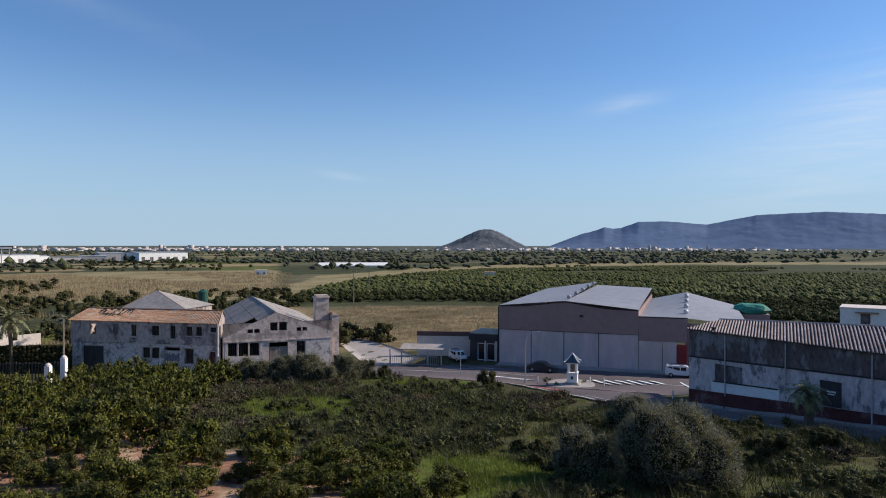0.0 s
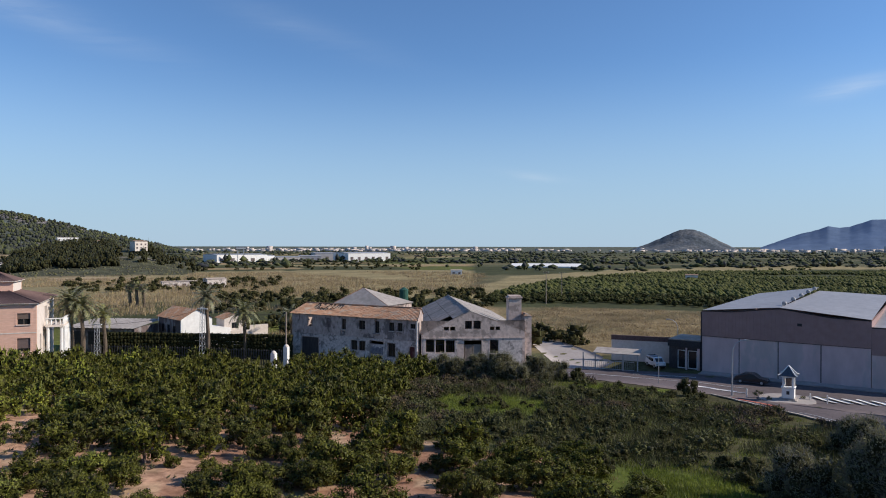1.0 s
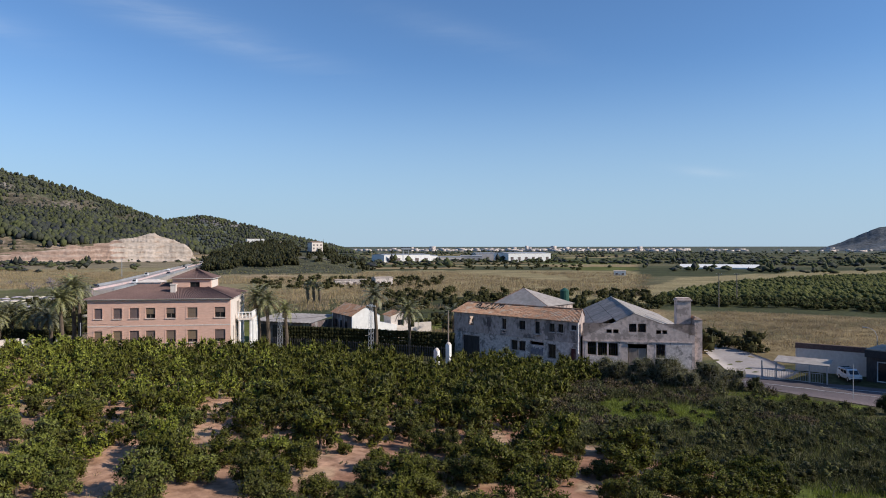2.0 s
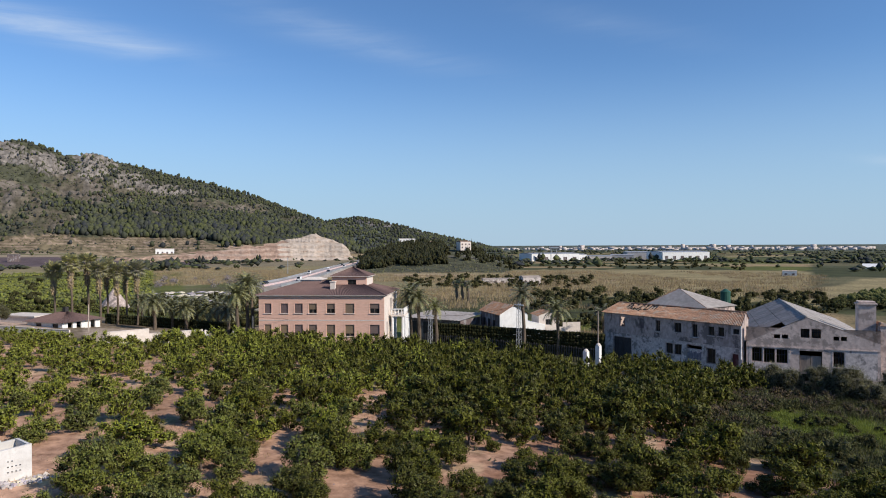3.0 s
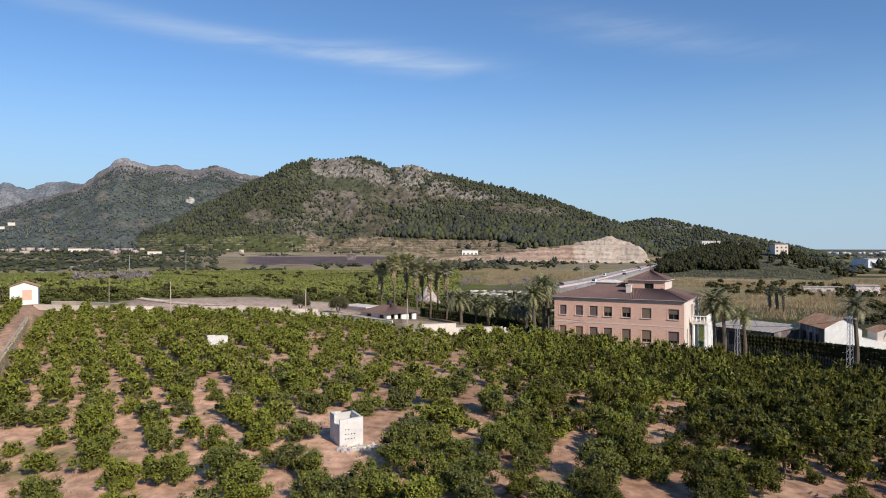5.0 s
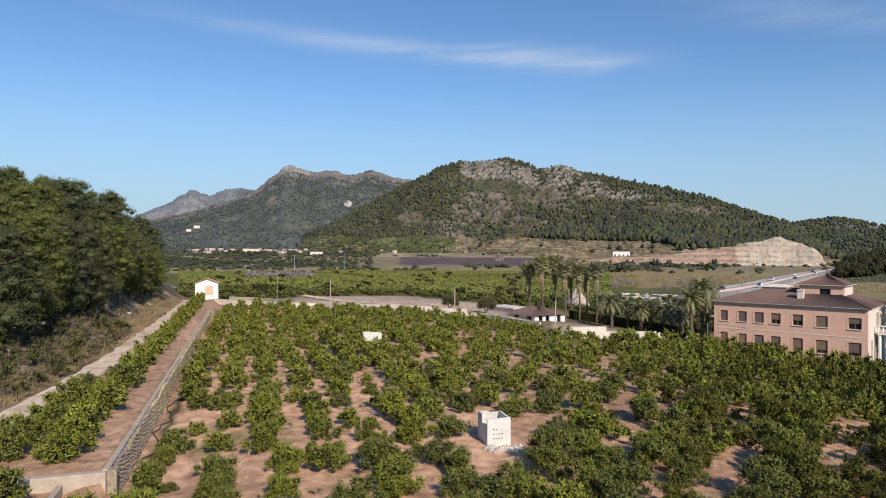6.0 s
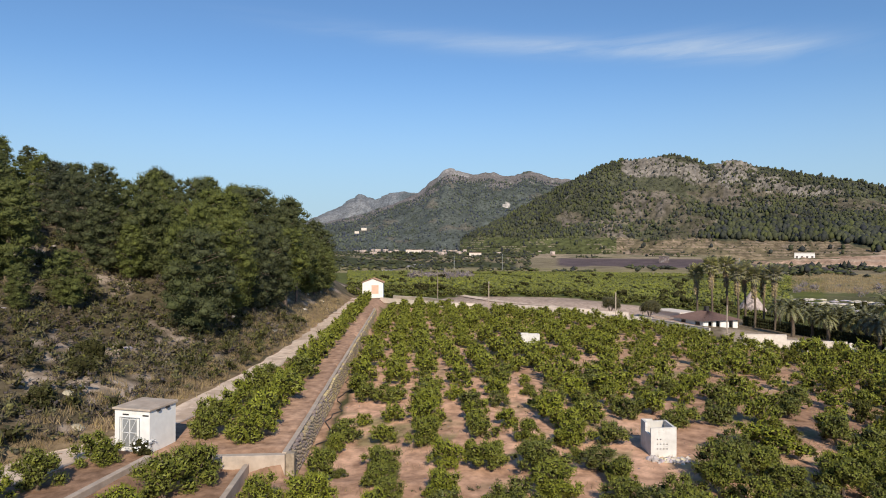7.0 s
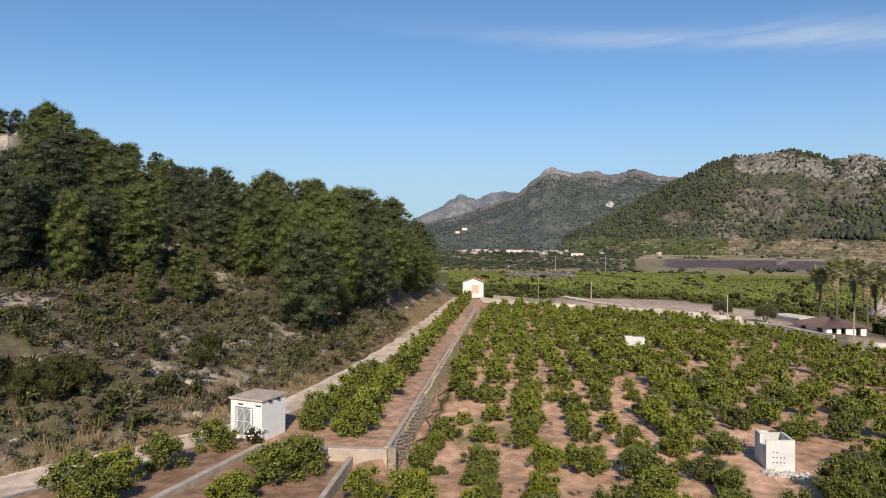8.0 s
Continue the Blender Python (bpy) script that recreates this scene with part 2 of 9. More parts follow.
M_PAINT = mat("road_paint", (0.62, 0.62, 0.62), (0.78, 0.78, 0.77), 3.0, 0.7, 0.05)
M_REDPAINT = mat("red_kerb_paint", (0.42, 0.12, 0.08), (0.55, 0.18, 0.13), 2.0, 0.8, 0.1)
M_DIRT = mat("dirt_track", (0.56, 0.435, 0.335), (0.75, 0.605, 0.485), 1.2, 0.95, 0.4, 0.15, 0.14, stain=(0.36, 0.26, 0.19), stain_amount=0.5, spec=0.1)
M_STEEL = mat("galvanised_steel", (0.42, 0.43, 0.44), (0.52, 0.53, 0.54), 4.0, 0.5, 0.05, metal=0.6)
M_DARKSTEEL = mat("dark_steel", (0.035, 0.035, 0.04), (0.06, 0.06, 0.065), 4.0, 0.5, 0.05, metal=0.4)
M_CARWHITE = mat("white_car_paint", (0.74, 0.74, 0.75), (0.80, 0.80, 0.80), 0.5, 0.25, 0.0, spec=0.5)
M_CARDARK = mat("dark_car_paint", (0.02, 0.02, 0.024), (0.03, 0.03, 0.035), 0.5, 0.25, 0.0, spec=0.5)
M_RUBBER = mat("tyre_rubber", (0.018, 0.018, 0.018), (0.03, 0.03, 0.03), 5.0, 0.8, 0.1)
M_TEAL = mat("green_net", (0.03, 0.20, 0.14), (0.06, 0.28, 0.20), 2.0, 0.7, 0.2)
M_TANK = mat("green_tank", (0.02, 0.075, 0.055), (0.035, 0.10, 0.075), 1.5, 0.5, 0.05)
M_BLUETILE = mat("glazed_dark_tile", (0.05, 0.065, 0.085), (0.10, 0.12, 0.145), 6.0, 0.35, 0.2)
M_TRUNK_WHITE = mat("white_frame", (0.68, 0.68, 0.67), (0.78, 0.78, 0.77), 3.0, 0.6, 0.05)
# near-black crown hearts: the shade between the leaves, given as a colour
M_HEART_SHADE = mat("shaded_heart", (0.024, 0.023, 0.010), (0.048, 0.046, 0.019), 3.0, 0.9, 0.0, 0.3, 0.2, spec=0.05)
M_HEDGE = mat("dark_hedge", (0.018, 0.026, 0.012), (0.040, 0.052, 0.020), 3.0, 0.7, 0.4, 0.3, 0.2, island=0.4)
M_GRAFFITI = mat("spray_paint", (0.10, 0.10, 0.13), (0.20, 0.20, 0.24), 3.0, 0.7, 0.0)
M_ROOF_VALLEY = mat("dark_roof_valley", (0.0450, 0.0348, 0.0324), (0.0840, 0.0660, 0.0600), 1.6, 0.9, 0.2, 0.2, 0.2)
M_ROOF_PINK = mat("pinkish_roof_rows", (0.36, 0.29, 0.275), (0.54, 0.45, 0.43), 1.4, 0.85, 0.2, 0.2, 0.15, stain=(0.22, 0.17, 0.155), stain_amount=0.5)
M_OLIVE_TREE = mat("silver_olive_leaf", (0.160, 0.155, 0.098), (0.285, 0.270, 0.180), 2.5, 0.85, 0.0, 0.3, 0.2, island=0.3, spec=0.05, translucent=0.18)
# needles paled and blued: the haze before the mountain is in their colour
M_PINE_HAZE = mat("hazed_pine_needle", (0.072, 0.086, 0.080), (0.098, 0.113, 0.104), 0.3, 0.9, 0.3, 0.004, 0.25, island=0.35, spec=0.05)
M_OLD_WALL = mat("cream_limewash", (0.42, 0.365, 0.31), (0.60, 0.535, 0.465), 1.1, 0.9, 0.2, 0.2, 0.12, stain=(0.33, 0.28, 0.235), stain_amount=0.6)
M_BARE = mat("bare_twigs", (0.17, 0.145, 0.14), (0.30, 0.26, 0.25), 2.0, 0.9, 0.0, 0.2, 0.2, island=0.3, spec=0.05)
M_HEATH = mat("brown_green_heath", (0.092, 0.078, 0.050), (0.165, 0.140, 0.094), 2.0, 0.8, 0.0, 0.12, 0.35, island=0.4, spec=0.08, translucent=0.04)
M_RED = mat("red_door_paint", (0.20, 0.02, 0.025), (0.27, 0.035, 0.035), 2.0, 0.6, 0.05)
M_PVC = mat("black_pipe", (0.05, 0.042, 0.04), (0.08, 0.07, 0.065), 3.0, 0.6, 0.0)

# ---- mesh tools ----


def mesh_np(name, V, faces, material, heart=None):
    """A mesh from arrays: vertices (n, 3) and a list of face arrays (m, 3) or (m, 4). heart: the material of the quads, where they are the hearts of leafy lumps."""
    m = bpy.data.meshes.new(name)
    V = np.asarray(V, np.float32)
    faces = [np.asarray(f, np.int32) for f in faces if len(f)]
    m.vertices.add(len(V))
    m.vertices.foreach_set("co", V.ravel())
    idx = np.concatenate([f.ravel() for f in faces])
    sizes = np.concatenate([np.full(len(f), f.shape[1], np.int32) for f in faces])
    m.loops.add(len(idx))
    m.loops.foreach_set("vertex_index", idx)
    m.polygons.add(len(sizes))
    m.polygons.foreach_set("loop_start", np.concatenate([[0], np.cumsum(sizes)[:-1]]).astype(np.int32))
    m.update(calc_edges=True)
    m.materials.append(material)
    if heart:
        m.materials.append(heart)
        m.polygons.foreach_set("material_index", (sizes == 4).astype(np.int32))
    return m


class Geo:
    """Collects vertices and faces of one part."""

    def __init__(self):
        self.v, self.f = [], []

    def add(self, verts, faces):
        o = len(self.v)
        self.v += [tuple(p) for p in verts]
        self.f += [tuple(i + o for i in f) for f in faces]
        return self

    def box(self, x0, x1, y0, y1, z0, z1, m=None):
        c = [Vector((x, y, z)) for z in (z0, z1) for y in (y0, y1) for x in (x0, x1)]
        if m is not None:
            c = [m @ p for p in c]
        return self.add(c, [(0, 2, 3, 1), (4, 5, 7, 6), (0, 1, 5, 4), (2, 6, 7, 3), (0, 4, 6, 2), (1, 3, 7, 5)])

    def slab(self, base, top):
        """A solid between two rings of the same number of points."""
        n = len(base)
        return self.add(list(base) + list(top), [tuple(range(n))[::-1], tuple(range(n, 2 * n))] + [(i, (i + 1) % n, n + (i + 1) % n, n + i) for i in range(n)])

    def tube(self, pts, radii, n=8):
        o, rings = len(self.v), len(pts)
        pts = [Vector(p) for p in pts]
        for i, p in enumerate(pts):
            d = (pts[min(i + 1, rings - 1)] - pts[max(i - 1, 0)]).normalized()
            a = d.cross(Vector((0, 1, 0)) if abs(d.y) < 0.9 else Vector((1, 0, 0))).normalized()
            b = d.cross(a)
            r = radii[i] if isinstance(radii, (list, tuple)) else radii
            self.v += [tuple(p + (a * math.cos(6.2832 * k / n) + b * math.sin(6.2832 * k / n)) * r) for k in range(n)]
        for i in range(rings - 1):
            self.f += [(o + i * n + k, o + i * n + (k + 1) % n, o + (i + 1) * n + (k + 1) % n, o + (i + 1) * n + k) for k in range(n)]
        self.f += [tuple(o + k for k in range(n))[::-1], tuple(o + (rings - 1) * n + k for k in range(n))]
        return self

    def wall(self, x0, x1, z0, tops, y0, y1, holes=()):
        """An upright wall along x with a straight-segment top [(x, z), ...] and holes (x0, x1, z0, z1) right through it."""
        def top(x):
            return float(np.interp(x, [p[0] for p in tops], [p[1] for p in tops]))
        xs = sorted({x0, x1, *[p[0] for p in tops if x0 < p[0] < x1], *[h[0] for h in holes], *[h[1] for h in holes]})
        zs = sorted({z0, *[h[2] for h in holes if h[2] > z0], *[h[3] for h in holes]})
        for a, b in zip(xs, xs[1:]):
            over = [h for h in holes if h[0] < (a + b) / 2 < h[1]]
            for lo, hi in zip(zs, zs[1:]):
                if not any(h[2] < (lo + hi) / 2 < h[3] for h in over):
                    self.box(a, b, y0, y1, lo, hi)
            ring = [(a, y0), (b, y0), (b, y1), (a, y1)]
            self.slab([(p, q, zs[-1]) for p, q in ring], [(p, q, top(p)) for p, q in ring])
        return self

    def sheet(self, p00, p10, p01, p11, period, amp, rows=2, skip=None, jag=0.0, thick=0.05):
        """A corrugated sheet between four corners; waves run along the first side. skip(s, t) leaves gaps."""
        p00, p10, p01, p11 = (Vector(p) for p in (p00, p10, p01, p11))
        nrm = (p10 - p00).cross(p01 - p00).normalized()
        if nrm.z < 0:
            nrm = -nrm
        n = max(4, int(round((p10 - p00).length / period)) * 4)
        o = len(self.v)
        for j in range(rows):
            t = j / (rows - 1)
            for i in range(n + 1):
                s = i / n
                p = (p00 * (1 - s) + p10 * s) * (1 - t) + (p01 * (1 - s) + p11 * s) * t
                w = amp * math.cos(math.pi * i / 2) if i % 2 == 0 else 0.0
                wob = jag * (noise.noise((s * 37, t * 23, 1.3)) + 0.6 * noise.noise((s * 9, t * 5, 4.1)))
                self.v.append(tuple(p + nrm * (w + wob)))
        for j in range(rows - 1):
            for i in range(n):
                if skip and skip((i + 0.5) / n, (j + 0.5) / (rows - 1)):
                    continue
                a = o + j * (n + 1) + i
                self.f.append((a, a + 1, a + n + 2, a + n + 1))
        return self

    def mesh(self, name, material, bevel=0.0):
        m = bpy.data.meshes.new(name)
        m.from_pydata(self.v, [], self.f)
        if bevel or len(self.v) < 1500:
            bm = bmesh.new()
            bm.from_mesh(m)
            bmesh.ops.remove_doubles(bm, verts=bm.verts, dist=0.0005)
            if bevel:
                bmesh.ops.bevel(bm, geom=list(bm.edges), offset=bevel, segments=1, affect="EDGES")
            bm.to_mesh(m)
            bm.free()
        m.materials.append(material)
        return m


def place(ax, ay, dx, dy, z=0.0):
    """A matrix at (ax, ay, z) whose x runs along (dx, dy) and whose y runs to the left of it."""
    k = math.hypot(dx, dy)
    dx, dy = dx / k, dy / k
    return Matrix(((dx, -dy, 0, ax), (dy, dx, 0, ay), (0, 0, 1, z), (0, 0, 0, 1)))


def thing(name, label, category, m=None, group="", kind=""):
    ob = new(name)
    ob.empty_display_size = 0.3
    if m is not None:
        ob.matrix_world = m
    return tagged(ob, label, category, group, kind)


def part(name, g, material, parent, label="", bevel=0.0):
    data = g.mesh(name, material, bevel) if isinstance(g, Geo) else g
    ob = new(name, data)
    ob.parent = parent
    return tagged(ob, label) if label else ob


def solo(name, g, material, label, category, kind="", m=None, group="", bevel=0.0):
    data = g.mesh(name, material, bevel) if isinstance(g, Geo) else g
    ob = new(name, data)
    if m is not None:
        ob.matrix_world = m
    return tagged(ob, label, category, group, kind)


def scatter(variants, pos, scale, yaw, rng):
    """Joins turned and scaled copies of (V, [faces]) variants. Returns V and faces."""
    pick = rng.integers(0, len(variants), len(pos))
    Vs, Fs, off = [], {3: [], 4: []}, 0
    for k, (V, faces) in enumerate(variants):
        ids = np.nonzero(pick == k)[0]
        if not len(ids):
            continue
        c, s = np.cos(yaw[ids])[:, None], np.sin(yaw[ids])[:, None]
        sc = scale[ids]
        if sc.ndim == 1:
            sc = np.stack([sc, sc, sc], 1)
        X = np.stack([V[:, 0] * c - V[:, 1] * s, V[:, 0] * s + V[:, 1] * c, np.broadcast_to(V[:, 2], (len(ids), len(V)))], 2)
        X = X * sc[:, None, :] + pos[ids][:, None, :]
        Vs.append(X.reshape(-1, 3))
        for f in faces:
            Fs[f.shape[1]].append((f[None] + (off + np.arange(len(ids)) * len(V))[:, None, None]).reshape(-1, f.shape[1]))
        off += len(ids) * len(V)
    return np.concatenate(Vs), [np.concatenate(v) for v in Fs.values() if v]


def ico(level):
    bm = bmesh.new()
    bmesh.ops.create_icosphere(bm, subdivisions=level, radius=1.0)
    V = np.array([v.co[:] for v in bm.verts])
    F = np.array([[v.index for v in f.verts] for f in bm.faces])
    bm.free()
    return V, F


ICO1, ICO2 = ico(1), ico(2)


# a rough lump for the heart of a crown
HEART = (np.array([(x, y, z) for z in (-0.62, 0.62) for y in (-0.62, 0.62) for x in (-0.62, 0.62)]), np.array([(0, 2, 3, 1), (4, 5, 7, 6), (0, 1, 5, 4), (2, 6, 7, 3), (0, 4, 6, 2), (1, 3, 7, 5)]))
OCTA = (np.array([(1, 0, 0), (0, 1, 0), (-1, 0, 0), (0, -1, 0), (0, 0, 1), (0, 0, -1)], float), np.array([(0, 1, 4), (1, 2, 4), (2, 3, 4), (3, 0, 4), (1, 0, 5), (2, 1, 5), (3, 2, 5), (0, 3, 5)]))


def leaves(centres, normals, length, width, rng, droop=0.0):
    """A pointed leaf at each centre, facing roughly along its normal."""
    n = len(centres)
    nr = normals + rng.normal(0, 0.36, (n, 3))
    nr /= np.linalg.norm(nr, axis=1)[:, None]
    a = np.cross(nr, rng.normal(0, 1, (n, 3)))
    a /= np.linalg.norm(a, axis=1)[:, None]
    a[:, 2] -= droop
    b = np.cross(nr, a)
    ln = (length * rng.uniform(0.7, 1.3, n))[:, None]
    wd = (width * rng.uniform(0.7, 1.3, n))[:, None]
    V = np.stack([centres - a * ln * 0.5, centres + b * wd * 0.55 + a * ln * 0.3, centres - b * wd * 0.5 + a * ln * 0.45], 1)
    return V.reshape(-1, 3), np.arange(n * 3).reshape(n, 3)


def quills(centres, dirs, length, width, rng, lift=0.35):
    """A narrow shoot or needle tuft at each centre, pointing outwards and up."""
    n = len(centres)
    a = dirs + rng.normal(0, 0.5, (n, 3)) + [0, 0, lift]
    a /= np.linalg.norm(a, axis=1)[:, None]
    b = np.cross(a, rng.normal(0, 1, (n, 3)))
    b /= np.linalg.norm(b, axis=1)[:, None]
    ln = (length * rng.uniform(0.7, 1.35, n))[:, None]
    wd = width * 0.5
    V = np.stack([centres - b * wd - a * ln * 0.3, centres + b * wd - a * ln * 0.3, centres + a * ln * 0.7], 1)
    return V.reshape(-1, 3), np.arange(n * 3).reshape(n, 3)


def leafy(lumps, per_area, length, width, rng, core=0.7, squash=1.0, droop=0.0, spiky=0.3, lift=0.35, loose=(0.66, 1.2)):
    """Leaves and shoots (triangles) over lumps (x, y, z, radius), with a dense heart (quads) inside each. Returns V and
    faces.
    """
    Vs, quads, tris, off = [], [], [], 0
    L = np.asarray(lumps, float)
    for x, y, z, r in L:
        n = max(6, int(per_area * r * r))
        d = rng.normal(0, 1, (n, 3))
        d /= np.linalg.norm(d, axis=1)[:, None]
        c = d * r * rng.uniform(*loose, n)[:, None] * [1, 1, squash] + [x, y, z]
        inside = np.zeros(n, bool)
        for X, Y, Z, R in L:
            if (X, Y, Z) != (x, y, z):
                inside |= ((c - [X, Y, Z]) ** 2 / [1, 1, squash ** 2]).sum(1) < (0.74 * R) ** 2
        c, d = c[~inside], d[~inside]
        q = int(len(c) * spiky)
        for V, F in ([quills(c[:q], d[:q], length * 1.7, width * 0.75, rng, lift)] if q else []) + ([leaves(c[q:], d[q:], length, width, rng, droop)] if len(c) > q else []):
            Vs.append(V)
            tris.append(F + off)
            off += len(V)
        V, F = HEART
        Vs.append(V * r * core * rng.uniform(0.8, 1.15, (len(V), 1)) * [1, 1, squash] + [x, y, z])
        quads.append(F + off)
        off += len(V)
    return np.concatenate(Vs), [np.concatenate(quads), np.concatenate(tris)]

# ---- the lie of the land ----


def smooth(a, b, v):
    t = np.clip((np.asarray(v, float) - a) / (b - a), 0, 1)
    return t * t * (3 - 2 * t)


def along(x, y):
    """Distance along the retaining wall from its corner, and to its uphill side."""
    return (x + 37.9) * -0.994 + (y + 11.2) * -0.107, (x + 37.9) * 0.107 + (y + 11.2) * -0.994


def from_wall(u, w):
    return -37.9 - 0.994 * u + 0.107 * w, -11.2 - 0.107 * u - 0.994 * w


def track_w(u):
    """Where the middle of the dirt track runs, uphill of the wall."""
    u = np.asarray(u, float)
    return np.where(u > 3, 5.7 + 4.6 * np.exp(-(u - 3) / 24.0), 10.3 + (3 - u) * 0.66)


def bumps(x, y, s):
    return np.sin(x * s + 1.3 * np.sin(y * s * 0.7)) * np.cos(y * s * 1.1 + 1.7 * np.sin(x * s * 0.6 + 2.0))


def ground(x, y):
    x, y = np.asarray(x, float), np.asarray(y, float)
    d = np.hypot(x, y)
    z = 0.6 + 6.5 * (1 - smooth(15, 110, y))
    z = z + (1.2 - z) * smooth(-200, -226, x) * smooth(-10, 20, y + 0.1 * x + 30)
    z = z * (1 - smooth(230, 600, d))
    u, w = along(x, y)
    # terrace above the stone wall, two low steps before its corner
    step = 1.15 * smooth(-0.1, 0.25, w) * smooth(-0.6, 0.2, u) + (1 - smooth(-0.6, 0.2, u)) * (0.45 * smooth(2.1, 2.5, w) + 0.6 * smooth(6.9, 7.3, w))
    near = 1 - smooth(120, 150, u)
    z = z + step * near * smooth(-60, -40, u)
    z = z - 0.55 * smooth(-10, -1, w) * (1 - smooth(-0.1, 0.25, w)) * smooth(-1.2, 0.3, u) * (1 - smooth(85, 110, u))
    k = w - track_w(u) - 2.2
    fade = (1 - smooth(125, 215, u))
    steep = smooth(22, 62, u)
    rise = (0.34 + 0.36 * steep) * np.clip(k, 0, 14) + (0.25 + 0.08 * steep) * np.clip(k - 14, 0, 45) + 0.25 * np.clip(k - 59, 0, 160)
    z = z + fade * rise + fade * smooth(1, 9, k) * (0.45 * bumps(x, y, 0.35) + 0.22 * bumps(x + 7, y, 1.1))
    z = z + 0.06 * bumps(x, y, 0.9) * (1 - smooth(150, 300, d))
    az = np.degrees(np.arctan2(-x, y))
    z = z + 14 * smooth(600, 1250, d) * smooth(66, 73, az) * (1 - smooth(103, 112, az))
    far = smooth(3300, 4850, d)
    return z + far * 18.0


def gz(x, y):
    return float(ground(x, y))


def polar(az, d):
    return -math.sin(radians(az)) * d, math.cos(radians(az)) * d


GROVE = [(-37, -9.6), (-143, -20.4), (-150, -14.5), (-144.2, -5), (-141, 2), (-121, 30), (-104, 34.6), (-98.2, 36.6), (-97.4, 44), (-96, 50), (-97, 58), (-79, 69), (-74, 77), (-56, 86), (-52, 85), (-48, 91), (-31, 96.8), (-27.2, 86), (-25.5, 66), (-22, 52), (-13, 47), (-2.5, 45), (0.5, 38), (1, 22), (-8, 14), (-20, -6), (-30, -9)]


def inside(poly, x, y):
    x, y = np.asarray(x, float), np.asarray(y, float)
    r = np.zeros(x.shape, bool)
    for (x0, y0), (x1, y1) in zip(poly, poly[1:] + poly[:1]):
        c = ((y0 > y) != (y1 > y)) & (x < (x1 - x0) * (y - y0) / (y1 - y0 + 1e-12) + x0)
        r ^= c
    return r


YARD_PLAN = [(-146, -6), (-124, 33), (-128, 52), (-160, 52), (-170, 40), (-182, 24), (-185, 8), (-182, -10), (-165, -13)]


def cell(x, y, a, b, turn):
    """A number from 0 to 1 for each field of a turned patchwork, a by b metres."""
    c, s = math.cos(turn), math.sin(turn)
    i = np.floor((x * c + y * s + 9 * np.sin(y / 90)) / a)
    j = np.floor((-x * s + y * c) / b + 0.37 * i)
    q = np.sin(i * 127.1 + j * 311.7) * 43758.5453
    return q - np.floor(q)


SOIL, SCRUB, DRYGRASS, LUSH = (0.54, 0.335, 0.235), (0.080, 0.076, 0.036), (0.30, 0.225, 0.125), (0.11, 0.138, 0.028)
ORCHARD, REED, HILLSIDE, YARD = (0.060, 0.066, 0.030), (0.27, 0.225, 0.12), (0.125, 0.102, 0.070), (0.46, 0.35, 0.285)
LIME, PLOUGH = (0.110, 0.120, 0.034), (0.125, 0.095, 0.10)


def orchard_reach(az):
    """How far the orchard of the plain reaches, by bearing."""
    return np.interp(az, [-40, -20, -8, 0, 6, 10, 13.5], [900, 760, 620, 500, 400, 320, 222])


